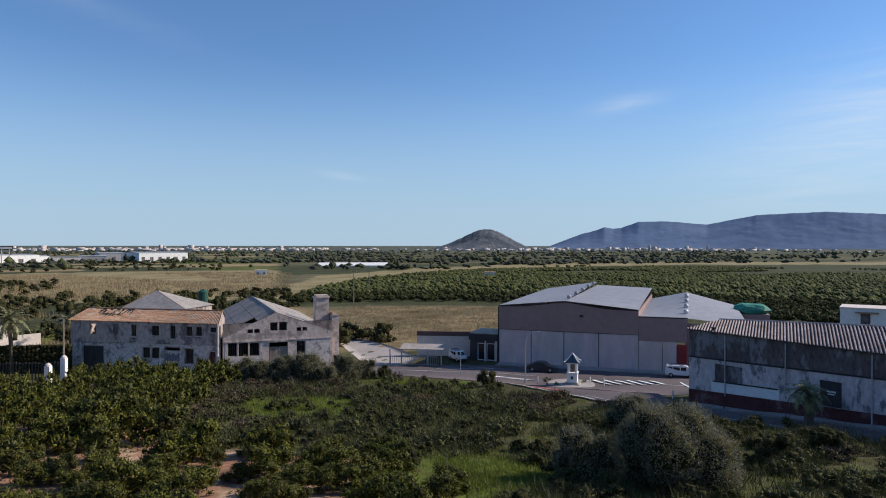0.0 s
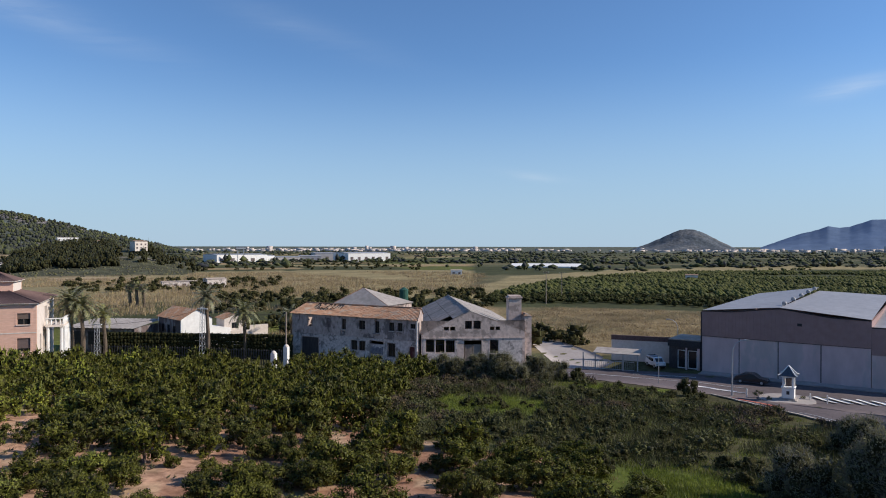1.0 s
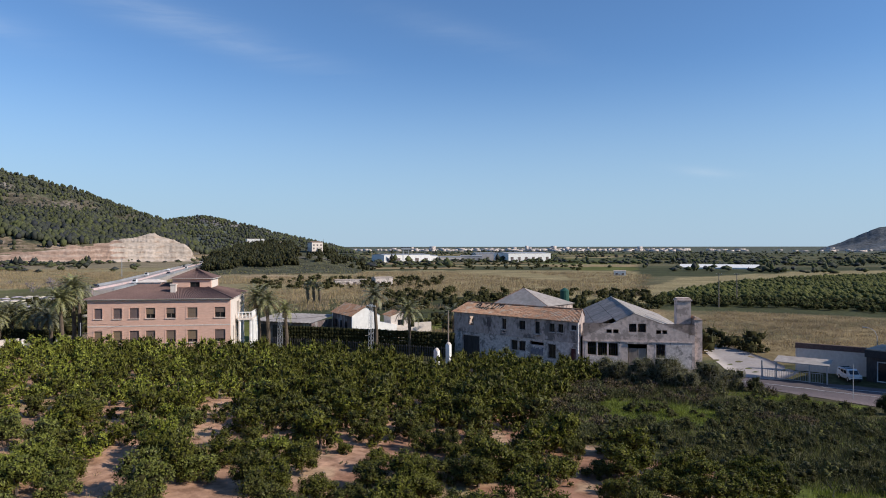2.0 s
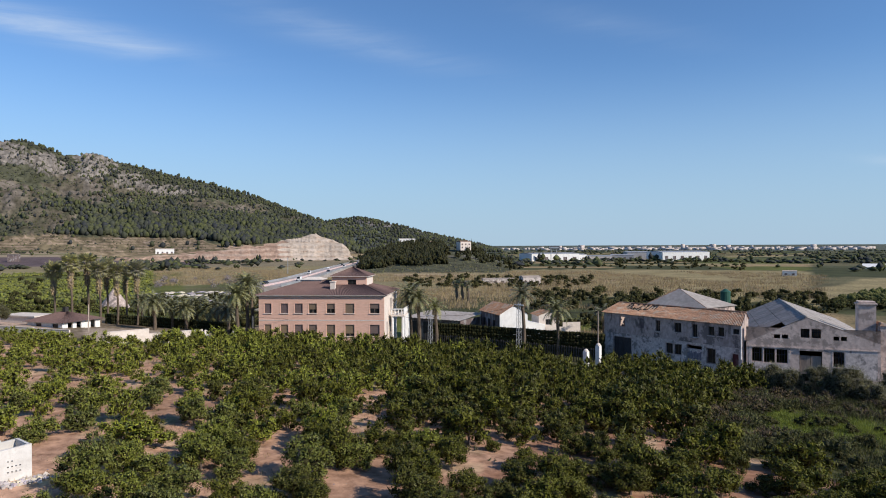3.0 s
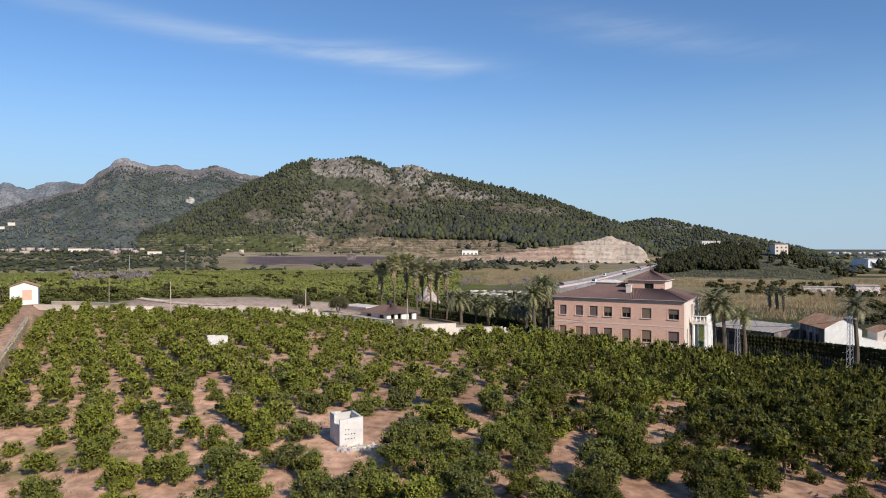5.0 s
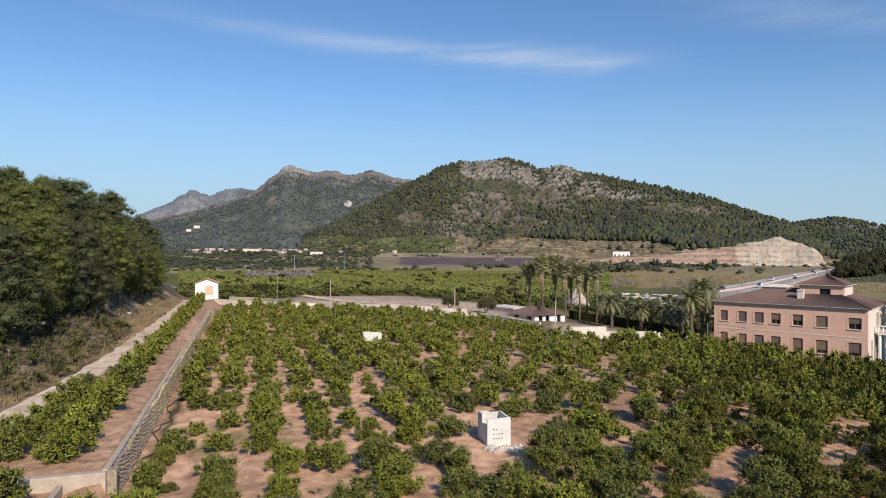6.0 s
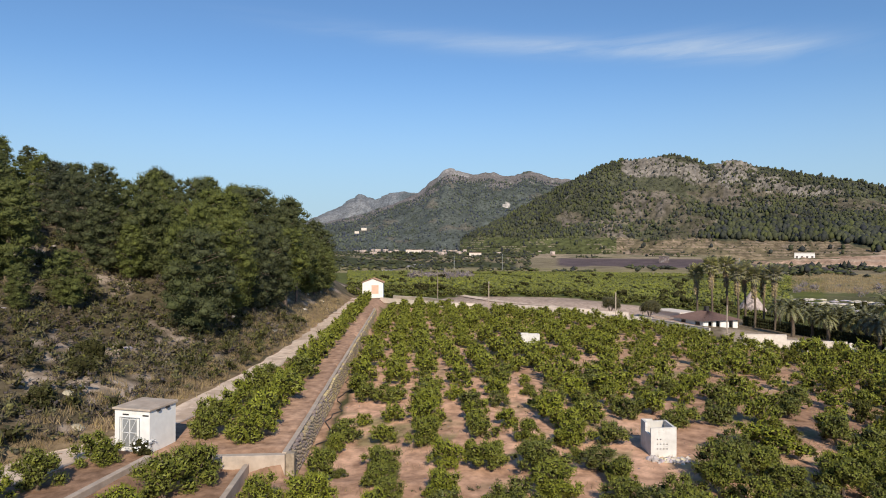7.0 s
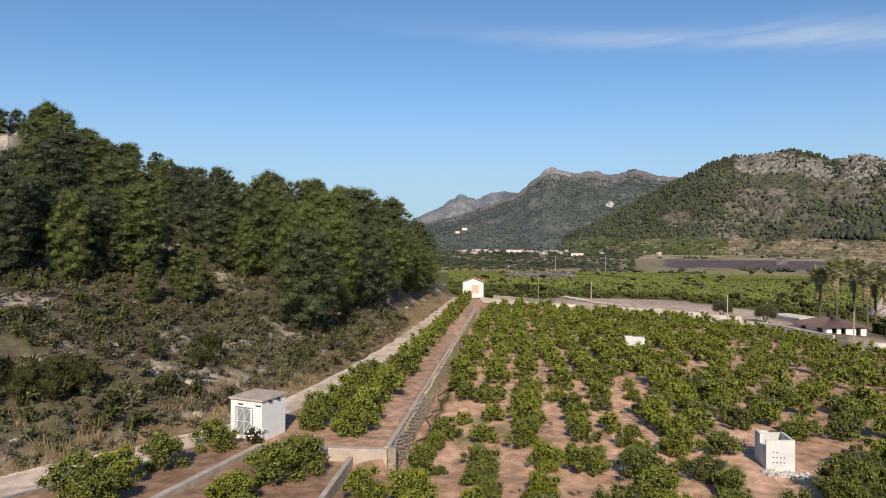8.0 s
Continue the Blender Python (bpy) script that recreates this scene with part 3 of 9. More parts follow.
def cover(x, y):
    """What grows or lies on the ground, as a colour."""
    d, az = np.hypot(x, y), np.degrees(np.arctan2(-x, y))
    u, w = along(x, y)
    col = np.empty(x.shape + (3,))
    col[:] = SCRUB

    def put(mask, c):
        col[mask] = c

    q = cell(x, y, 95, 52, 0.5)
    pal = np.array([ORCHARD, ORCHARD, LIME, REED, ORCHARD, DRYGRASS, (0.09, 0.10, 0.045)])
    col[d > 125] = pal[(q[d > 125] * 6.99).astype(int)]
    wob = 9 * bumps(x, y, 0.03) + 4 * bumps(x, y, 0.11)
    reach = orchard_reach(az)
    right = (az < 14) & (d > 120)
    put(right, ORCHARD)
    put(right & (d > reach + wob) & (d < reach + 120 + 2 * wob), REED)
    put(right & (d > reach + 120 + 2 * wob) & (q > 0.7), (0.13, 0.12, 0.065))
    put(right & (d > reach + 120 + 2 * wob) & (q < 0.3), (0.085, 0.088, 0.045))
    put(right & (d > 124) & (d + wob < 222) & (az > -9), (0.225, 0.175, 0.095))
    put(right & (d > 124) & (d + wob < 222) & (az > -9) & (bumps(x, y, 0.11) + 0.7 * bumps(x, y + 20, 0.29) > 0.5), (0.15, 0.13, 0.07))
    put((az >= 12) & (az < 21 + wob) & (d > 150) & (d + wob < 216), DRYGRASS)
    mid = (az >= 14) & (az < 50) & (d > 118)
    put(mid & (d < 178 + wob), (0.130, 0.142, 0.036))
    put(mid & (d >= 178 + wob) & (d < 255 + wob), ORCHARD)
    put(mid & (d >= 250 + wob) & (d < 560 + wob), REED)
    put(mid & (d >= 380) & (d < 560) & (q > 0.8), (0.36, 0.28, 0.18))
    left = (az >= 50) & (az < 106) & (x < -112) & (d > 118)
    put(left & (az < 66) & (d < 330), (0.12, 0.115, 0.055))
    put((az >= 47) & (az < 67) & (d >= 330) & (d < 960), (0.24, 0.205, 0.115))
    put((az >= 50) & (az < 67) & (d >= 600 + wob) & (d < 690 + 2 * wob), (0.11, 0.125, 0.04))
    put((az >= 50) & (az < 67) & (d >= 330) & (d < 450 + 2 * wob) & (q > 0.4), (0.115, 0.12, 0.05))
    put(left & (az >= 64) & (d < 640), LIME)
    put(left & (d >= 560 + wob) & (d < 720 + wob), (0.27, 0.232, 0.128))
    put(left & (d >= 700 + wob) & (d < 990 + wob), (0.24, 0.20, 0.13))
    put(left & (d >= 760 + 0.4 * wob) & (d < 960 + 0.3 * wob) & (az > 62 + 0.05 * wob) & (az < 84), PLOUGH)
    put(left & (d >= 960) & (q > 0.45), (0.34, 0.27, 0.19))
    put(left & (d >= 960) & (q < 0.4), (0.085, 0.09, 0.045))
    put(left & (d >= 960) & (np.sin(d / 9.0) > 0.75), (0.34, 0.28, 0.20))
    put(left & (d >= 720) & (az > 87) & (q > 0.35), ORCHARD)
    put((az >= 66) & (az < 97) & inside(YARD_PLAN, x, y), YARD)
    put((az >= 54) & (az < 73) & (d > 118) & (d < 168) & (x < -100), (0.21, 0.165, 0.115))
    put((az >= 62) & (az < 71) & (d > 112) & (d < 137 + 0.4 * wob) & (x < -100), (0.40, 0.32, 0.25))
    put((d > 2200), (0.10, 0.11, 0.085))
    near = (d < 124) & (az > -80) & (az < 150)
    patch = bumps(x, y, 0.16) + 0.6 * bumps(x + 30, y, 0.37)
    put(near & (patch > 0.55), (0.10, 0.105, 0.045))
    put(inside(GROVE, x, y), SOIL)
    put(inside(GROVE, x, y) & (az + 4 * bumps(x, y, 0.15) < 76), (0.43, 0.262, 0.180))
    # soil towards the scrub coloured darker to hold the shade lying on it
    put(inside(GROVE, x, y) & (x + 0.35 * y + 4 * bumps(x, y, 0.2) > -14), (0.33, 0.185, 0.125))
    put(inside(GROVE, x, y) & (bumps(x, y, 0.21) + 0.7 * bumps(x + 11, y + 5, 0.63) > 0.95), (0.30, 0.235, 0.13))
    put(inside(GROVE, x, y) & (bumps(x + 40, y, 0.33) + 0.8 * bumps(x, y + 17, 1.1) > 0.8), (0.44, 0.30, 0.20))
    put(near & (np.hypot(x - 2, (y - 41)) < 5.0 + 1.2 * bumps(x, y, 0.8)), LUSH)
    put(near & (np.hypot((x + 16) / 1.2, (y - 70) / 1.2) < 6.8 + 2.2 * bumps(x, y, 0.5)) & (x > -24), LUSH)
    put(near & (np.hypot((x + 3) / 2.2, (y - 92)) < 2.6 + 1.0 * bumps(x, y, 0.5)), (0.15, 0.19, 0.03))
    k = w - track_w(u) - 1.2
    put((w > -1.0) & (w < 34) & (u > -45) & (u < 128) & (k < 0), (0.40, 0.255, 0.180))
    put((w > 0.5) & (w < 34) & (u > -45) & (u < 1) & (k < 0), (0.34, 0.215, 0.150))
    hill = (k > 0) & (u > -70) & (u < 200)
    put(hill, HILLSIDE)
    hp = bumps(x, y, 0.3) + 0.8 * bumps(x + 13, y + 3, 0.9)
    put(hill & (hp > 0.7), (0.40, 0.325, 0.27))
    put(hill & (hp < -0.3), (0.125, 0.105, 0.066))
    put(hill & (k < 2.5) & (hp > -0.2), (0.27, 0.20, 0.125))
    put(hill & (u < 12) & (k > 20) & (bumps(x, y, 0.17) > 0.35), (0.40, 0.23, 0.15))
    return col


def ground_sheet():
    azs = np.concatenate([np.arange(-48, 150, 0.5), np.arange(150, 312, 6.0)])
    rs = np.concatenate([[0.0], np.geomspace(4, 4880, 280)])
    A, R = np.meshgrid(np.radians(azs), rs)
    X, Y = -np.sin(A) * R, np.cos(A) * R
    Z = ground(X, Y)
    n = len(azs)
    i, j = np.meshgrid(np.arange(len(rs) - 1), np.arange(n), indexing="ij")
    F = np.stack([i * n + j, i * n + (j + 1) % n, (i + 1) * n + (j + 1) % n, (i + 1) * n + j], -1).reshape(-1, 4)[:, ::-1]
    m = mesh_np("ground", np.stack([X, Y, Z], -1).reshape(-1, 3), [F], M_GROUND)
    C = np.ones((X.size, 4), np.float32)
    C[:, :3] = cover(X.ravel(), Y.ravel())
    m.color_attributes.new("cover", "FLOAT_COLOR", "POINT").data.foreach_set("color", C.ravel())
    m.polygons.foreach_set("use_smooth", np.ones(len(F), bool))
    tagged(new("ground", m), "rolling farmland of red soil, scrub, orchards and dry fields", "ground", kind="structure")


ground_sheet()


def hill(name, label, ridge, toe, crest, back, rough, colours=None, step=0.35, rows=60, toe_z=2.0, seed=0.0, cliffs=None, ledge=12.0, ragged=0.6, jag=0.0):
    """A hill seen from afar: ridge gives its skyline as (azimuth, elevation) in degrees, toe, crest and back its distances. cliffs(A, el, s): where its face breaks into ledges."""
    a0, a1 = ridge[0][0], ridge[-1][0]
    azs = np.arange(min(a0, a1), max(a0, a1) + step, step)
    pts = sorted(ridge)
    el = np.interp(azs, [p[0] for p in pts], [p[1] for p in pts])
    if jag:
        el = el + jag * np.array([noise.fractal((a * 2.3 + seed, 0.7, 0.0), 0.8, 2.1, 4) for a in azs])
    top = np.tan(np.radians(el)) * crest + EYE
    T = np.linspace(0, 1, rows)
    A, S = np.meshgrid(azs, T)
    front = S < 0.72
    s = np.where(front, S / 0.72, (1 - S) / 0.28)
    d = np.where(front, toe + (crest - toe) * (S / 0.72), crest + (back - crest) * ((S - 0.72) / 0.28))
    X, Y = -np.sin(np.radians(A)) * d, np.cos(np.radians(A)) * d
    prof = np.where(front, s ** 1.25 * (1.2 - 0.2 * s), smooth(0, 1, s))
    n1 = np.array([noise.fractal((x / rough + seed, y / rough, 0.0), 1.0, 2.1, 7) for x, y in zip(X.ravel(), Y.ravel())]).reshape(X.shape)
    H = (top - toe_z)[None] * prof
    n2 = np.array([noise.fractal((x / rough * 5 + seed, y / rough * 5, 4.0), 0.7, 2.1, 5) for x, y in zip(X.ravel(), Y.ravel())]).reshape(X.shape)
    fold = 0.35 if colours is hazed_blue else 1.0
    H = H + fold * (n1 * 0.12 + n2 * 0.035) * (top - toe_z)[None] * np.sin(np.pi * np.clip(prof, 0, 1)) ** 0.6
    Z = toe_z + np.maximum(H, -1.0)
    if cliffs:
        k = np.clip(cliffs(A, np.degrees(np.arctan2(Z - EYE, d)), s), 0, 1)
        q = Z / ledge + ragged * (n1 + 0.45 * np.sin(A * 3.1 + 0.8) + 0.3 * np.sin(A * 8.3) + 0.4 * n2)
        f = q - np.floor(q)
        Z = Z + k * ((np.floor(q) + smooth(0.5, 0.78, f)) - q) * ledge
    n = len(azs)
    i, j = np.meshgrid(np.arange(rows - 1), np.arange(n - 1), indexing="ij")
    F = np.stack([i * n + j, (i + 1) * n + j, (i + 1) * n + j + 1, i * n + j + 1], -1).reshape(-1, 4)
    Z[0] -= 8.0
    m = mesh_np(name, np.stack([X, Y, Z], -1).reshape(-1, 3), [F], M_HILL_FAR if colours is hazed_blue else M_QUARRY if colours is quarried else M_HILL)
    C = np.ones((X.size, 4), np.float32)
    C[:, :3] = colours(X, Y, Z, n1, s).reshape(-1, 3)
    m.color_attributes.new("cover", "FLOAT_COLOR", "POINT").data.foreach_set("color", C.ravel())
    m.polygons.foreach_set("use_smooth", np.ones(len(F), bool))
    ob = tagged(new(name, m), label, "hill", kind="structure")
    return ob, X, Y, Z, n1, s


def zones(A, el, spots):
    """How far inside any of the oval spots (azimuth, elevation, half width, half height) a place on a hillside lies."""
    k = np.zeros(np.shape(A))
    for a, e, ra, re in spots:
        k = np.maximum(k, np.exp(-(((A - a) / ra) ** 2 + ((el - e) / re) ** 2)))
    return k


def bearing(X, Y, Z):
    d = np.hypot(X, Y)
    return np.degrees(np.arctan2(-X, Y)), np.degrees(np.arctan2(Z - EYE, d))


CRAGS = [(76.2, 6.8, 2.4, 1.0), (73.4, 6.0, 1.6, 0.9), (69.7, 6.3, 1.7, 1.2), (67.6, 5.2, 1.6, 0.8), (64.8, 4.5, 2.2, 0.7)]
SCREE = [(76.0, 3.2, 3.4, 1.9), (71.0, 4.6, 2.6, 1.2), (73.5, 1.6, 2.6, 1.4), (66.5, 4.4, 3.0, 0.8), (79.5, 1.2, 1.6, 0.8), (62.0, 1.4, 1.1, 0.7), (62.5, 3.4, 2.6, 0.55), (58.6, 3.1, 1.6, 0.5), (55.6, 2.3, 1.0, 0.35), (82.5, 2.6, 1.6, 0.7), (65.3, 2.9, 0.9, 0.4)]


def main_cliffs(A, el, s):
    return 0.85 * zones(A, el, CRAGS) + 0.25 * zones(A, el, SCREE)


def rocky(X, Y, Z, n1, s):
    A, el = bearing(X, Y, Z)
    q = bumps(X, Y, 0.021) + 0.8 * bumps(X + 40, Y, 0.055) + 0.5 * bumps(X, Y + 9, 0.13)
    crag, scree = zones(A, el, CRAGS), zones(A, el, SCREE)
    c = np.empty(X.shape + (3,))
    c[:] = (0.086, 0.089, 0.058)
    c[q < -0.4] = (0.080, 0.083, 0.056)
    open_ = scree + 0.18 * q > 0.42
    c[open_] = (0.120, 0.106, 0.080)
    c[open_ & (q > 0.5)] = (0.155, 0.134, 0.112)
    c[open_ & (q < -0.5)] = (0.098, 0.092, 0.064)
    steep = np.abs(np.gradient(Z, axis=0)) > 2.6
    bare = crag + 0.22 * q + 0.25 * n1 > 0.45
    c[bare] = (0.158, 0.142, 0.124)
    c[bare & (q < -0.2)] = (0.125, 0.115, 0.090)
    c[bare & (q > 0.6)] = (0.180, 0.164, 0.146)
    c[open_ & (q > 0.3) & steep] = (0.150, 0.132, 0.112)
    c[bare & steep] = (0.225, 0.205, 0.186)
    foot = (el < np.interp(A, [54, 60, 63, 72, 80, 88], [-0.1, 0.0, 0.65, 0.95, 1.0, 1.1]) + 0.12 * q) & (np.hypot(X, Y) > 1000)
    c[foot] = (0.150, 0.125, 0.080)
    c[foot & (np.sin(Z * 1.5 + 1.2 * n1) > 0.1) & (q > -0.35)] = (0.265, 0.205, 0.150)
    c[foot & (q > 0.9)] = (0.34, 0.27, 0.21)
    c[foot & (A > 79)] = (0.095, 0.105, 0.045)
    c[foot & (A > 79) & (np.sin(Z * 1.5) > 0.75) & (q > 0.2)] = (0.30, 0.25, 0.18)
    c[(s < 0.05)] = (0.24, 0.19, 0.125)
    return c


SCARS = [(88.0, 3.75, 0.45, 0.3), (87.0, 2.75, 0.65, 0.22)]


def farm_cliffs(A, el, s):
    return 0.5 * smooth(0.72, 0.86, s) * (0.6 + 0.4 * np.cos(A * 2.1))


# wood and rock tones, greyed towards blue to carry the distance haze
def wooded(X, Y, Z, n1, s):
    c = np.empty(X.shape + (3,))
    c[:] = (0.094, 0.108, 0.100)
    q = bumps(X, Y, 0.017) + 0.7 * bumps(X + 40, Y, 0.04)
    A, el = bearing(X, Y, Z)
    c[q > 0.8] = (0.13, 0.125, 0.108)
    c[q < -0.9] = (0.075, 0.088, 0.07)
    c[(s > 0.80) & (q + 6 * (s - 0.86) > -0.2)] = (0.170, 0.158, 0.158)
    c[(s > 0.93) & (np.abs(A - 92.6) < 1.3)] = (0.27, 0.26, 0.26)
    steep = np.abs(np.gradient(Z, axis=0)) > 9.0
    c[(s > 0.80) & steep] = (0.235, 0.228, 0.225)
    c[(zones(A, el, SCARS) + 0.28 * q > 0.55) & (zones(A, el, SCARS) > 0.2) & (A > 80)] = (0.50, 0.46, 0.42)
    return c


# slope colours of the cone hill, blue-grey with the haze mixed in
def hazed_cone(X, Y, Z, n1, s):
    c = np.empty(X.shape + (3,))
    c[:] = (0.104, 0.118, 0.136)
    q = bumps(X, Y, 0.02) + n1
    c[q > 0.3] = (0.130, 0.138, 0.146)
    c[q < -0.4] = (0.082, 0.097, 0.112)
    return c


# the blue is air haze, painted as the slopes' own colour
def hazed_blue(X, Y, Z, n1, s):
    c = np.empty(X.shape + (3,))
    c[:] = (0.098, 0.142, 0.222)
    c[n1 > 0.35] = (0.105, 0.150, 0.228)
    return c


# rock greys lightened and blued to paint the haze over the range
def hazed_grey(X, Y, Z, n1, s):
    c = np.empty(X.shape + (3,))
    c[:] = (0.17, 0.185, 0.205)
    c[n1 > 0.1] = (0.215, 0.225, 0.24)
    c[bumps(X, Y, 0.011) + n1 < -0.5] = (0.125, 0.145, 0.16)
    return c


def quarried(X, Y, Z, n1, s):
    c = np.empty(X.shape + (3,))
    az = np.degrees(np.arctan2(-X, Y))
    q = 0.8 * np.sin(Z * 0.9 + 1.5 * n1) + 0.7 * n1 + 0.35 * np.sin(az * 5.3)
    c[:] = (0.36, 0.255, 0.20)
    c[q > 0.5] = (0.42, 0.32, 0.26)
    c[q < -0.7] = (0.28, 0.195, 0.15)
    pale = (az < 56.0 + 0.6 * q) & (az > 50.2)
    c[pale] = (0.43, 0.36, 0.30)
    c[pale & (q > 0.6)] = (0.48, 0.41, 0.35)
    c[pale & (q < -0.9)] = (0.37, 0.285, 0.225)
    flat = np.abs(np.gradient(Z, axis=0)) < 0.16
    c[flat & (s > 0.1)] = (0.235, 0.185, 0.125)
    c[np.hypot(X, Y) > 1030] = (0.12, 0.11, 0.07)
    c[(az > 57.5) & (s > 0.86) & (q > -0.2)] = (0.13, 0.115, 0.075)
    return c


M_QUARRY = mat("cut_limestone_bank", (0.74, 0.74, 0.73), (1.2, 1.18, 1.16), 0.11, 0.95, 0.25, 0.02, 0.15, attribute="cover", spec=0.05, detail=9, stretch=(1, 1, 2.5))
# lightens the haze-blue slope colours evenly
M_HILL_FAR = mat("hazed_far_slopes", (1.08, 1.08, 1.08), (1.32, 1.30, 1.28), 0.02, 0.95, 0.1, 0.004, 0.12, attribute="cover", spec=0.05, detail=8)
MAIN_RIDGE = [(92, 0.9), (88.5, 2.6), (85, 4.6), (82.1, 6.0), (81.2, 6.35), (80.4, 6.9), (79.3, 7.2), (78.2, 7.45), (76.9, 7.5), (75.6, 7.65), (74.5, 7.7), (73.4, 7.4), (72.3, 6.9), (71.4, 6.88), (70.5, 7.08), (69.5, 7.05), (68.6, 6.7), (67.6, 6.42), (66.2, 6.1), (65.2, 5.75), (63.4, 5.45), (61.5, 5.05), (59.2, 4.4), (57.2, 3.7), (55.2, 2.95), (53.4, 2.25), (52.2, 1.6), (51, 0.6), (50, 0.0), (49, -0.6)]
MAIN = hill("rocky_hill", "rocky limestone hill with patches of pine wood", MAIN_RIDGE, 1120, 1600, 2100, 170.0, colours=rocky, step=0.1, rows=190, toe_z=7.0, cliffs=main_cliffs, ledge=13.0, ragged=1.1, jag=0.08)


def quarry_steps(A, el, s):
    return np.full(np.shape(A), 0.16)


hill("quarry_face", "pale pinkish quarry face cut into the foot of the hill", [(49.9, -1.2), (50.3, -0.8), (50.6, -0.22), (51.1, 0.28), (52.2, 0.36), (54.0, 0.38), (55.9, 0.36), (57.5, 0.27), (59.7, 0.0), (61.4, -0.25), (63.3, -0.42), (65.5, -0.5), (68, -0.7), (70, -1.0)], 978, 996, 1045, 22.0, colours=quarried, step=0.05, rows=90, toe_z=0.0, seed=31.0, cliffs=quarry_steps, ledge=7.5, ragged=0.2, jag=0.03)
hill("quarry_face", "pale upper bench of the quarry below the pine wood", [(50.9, -0.2), (51.5, 0.38), (52.2, 0.66), (52.9, 0.86), (53.3, 1.10), (53.8, 1.08), (54.1, 0.92), (54.6, 0.78), (55.6, 0.60), (56.4, 0.42), (57.2, 0.1), (57.8, -0.2)], 1008, 1024, 1400, 14.0, colours=quarried, step=0.05, rows=70, toe_z=14.0, seed=33.0, cliffs=quarry_steps, ledge=6.0, ragged=0.25, jag=0.08)
SECOND = hill("wooded_hill", "low hill covered with dark pine wood", [(56, 0.6), (54, 1.6), (51.8, 2.2), (49.5, 2.4), (46.6, 1.8), (44.2, 1.15), (41.8, 0.6), (39.5, 0.1), (37.5, -0.5)], 1750, 2250, 2600, 160.0, colours=wooded, step=0.2, rows=50, seed=3.0)
hill("grey_mountain_range", "mountain range behind the wooded mountain, pale grey haze in its colour", [(112, 0.2), (106, 2.0), (104.2, 2.75), (102.5, 3.5), (101.9, 3.9), (101.5, 4.25), (101.0, 4.4), (100.7, 4.75), (100.4, 4.7), (100.0, 4.5), (99.2, 4.33), (98.6, 4.55), (98.0, 4.82), (96.8, 4.98), (95.9, 4.85), (95.1, 4.6), (92, 3)], 3300, 4300, 4800, 420.0, colours=hazed_grey, step=0.1, rows=60, seed=44.0, cliffs=farm_cliffs, ledge=24.0, jag=0.07)
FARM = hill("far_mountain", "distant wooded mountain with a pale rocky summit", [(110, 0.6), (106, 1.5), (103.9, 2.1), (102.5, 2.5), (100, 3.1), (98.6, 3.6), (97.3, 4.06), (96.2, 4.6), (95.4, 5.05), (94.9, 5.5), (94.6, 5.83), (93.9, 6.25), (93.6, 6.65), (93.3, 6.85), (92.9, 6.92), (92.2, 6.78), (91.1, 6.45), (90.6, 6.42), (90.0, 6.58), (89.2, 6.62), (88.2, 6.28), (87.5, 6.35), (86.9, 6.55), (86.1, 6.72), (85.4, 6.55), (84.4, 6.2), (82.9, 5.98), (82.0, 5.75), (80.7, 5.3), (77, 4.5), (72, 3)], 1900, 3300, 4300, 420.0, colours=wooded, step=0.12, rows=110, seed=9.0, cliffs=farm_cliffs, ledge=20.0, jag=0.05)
hill("small_blue_hill", "small cone-shaped hill in the distance, haze in its colour", [(0.6, -0.2), (-0.6, 0.25), (-1.7, 0.75), (-2.9, 1.3), (-3.6, 1.45), (-4.2, 1.4), (-5.1, 1.0), (-6.3, 0.35), (-7.4, -0.2)], 3300, 3700, 4100, 300.0, colours=hazed_cone, step=0.1, rows=50, seed=5.0, jag=0.05)
hill("blue_mountain_range", "long mountain range in the distance, blue haze in its colour", [(-8.6, -0.2), (-9.6, 0.2), (-11.7, 1.0), (-12.9, 1.3), (-13.5, 1.55), (-14.3, 1.42), (-14.9, 1.5), (-16.3, 2.0), (-18.5, 2.0), (-21.5, 1.7), (-23.5, 2.1), (-25.1, 2.4), (-27.4, 2.5), (-30, 2.55), (-33.5, 2.3), (-40, 1.8), (-47, 0.5)], 3800, 4400, 4800, 350.0, colours=hazed_blue, step=0.12, rows=60, seed=12.0, jag=0.02)

# ---- roads, yards and walls ----


def band(name, left, right, material, label, category, lift=0.03, n=60, m_across=6, kind="structure", thick=0.12):
    """A strip of ground between two edge lines, laid over the land."""
    def sample(line, k):
        P = np.array(line, float)
        s = np.concatenate([[0], np.cumsum(np.hypot(*np.diff(P, axis=0).T))])
        t = np.linspace(0, s[-1], k)
        return np.stack([np.interp(t, s, P[:, 0]), np.interp(t, s, P[:, 1])], 1)
    A, B = sample(left, n), sample(right, n)
    T = np.linspace(0, 1, m_across)
    XY = A[:, None] * (1 - T)[None, :, None] + B[:, None] * T[None, :, None]
    Z = ground(XY[..., 0], XY[..., 1]) + lift
    V = np.concatenate([XY, Z[..., None]], -1).reshape(-1, 3)
    i, j = np.meshgrid(np.arange(n - 1), np.arange(m_across - 1), indexing="ij")
    F = np.stack([i * m_across + j, (i + 1) * m_across + j, (i + 1) * m_across + j + 1, i * m_across + j + 1], -1).reshape(-1, 4)
    rim = np.concatenate([np.arange(n) * m_across, (n - 1) * m_across + np.arange(1, m_across), (np.arange(n - 1) * m_across + m_across - 1)[::-1], np.arange(m_across - 2, 0, -1)])
    low = V[rim] - [0, 0, thick]
    k = len(rim)
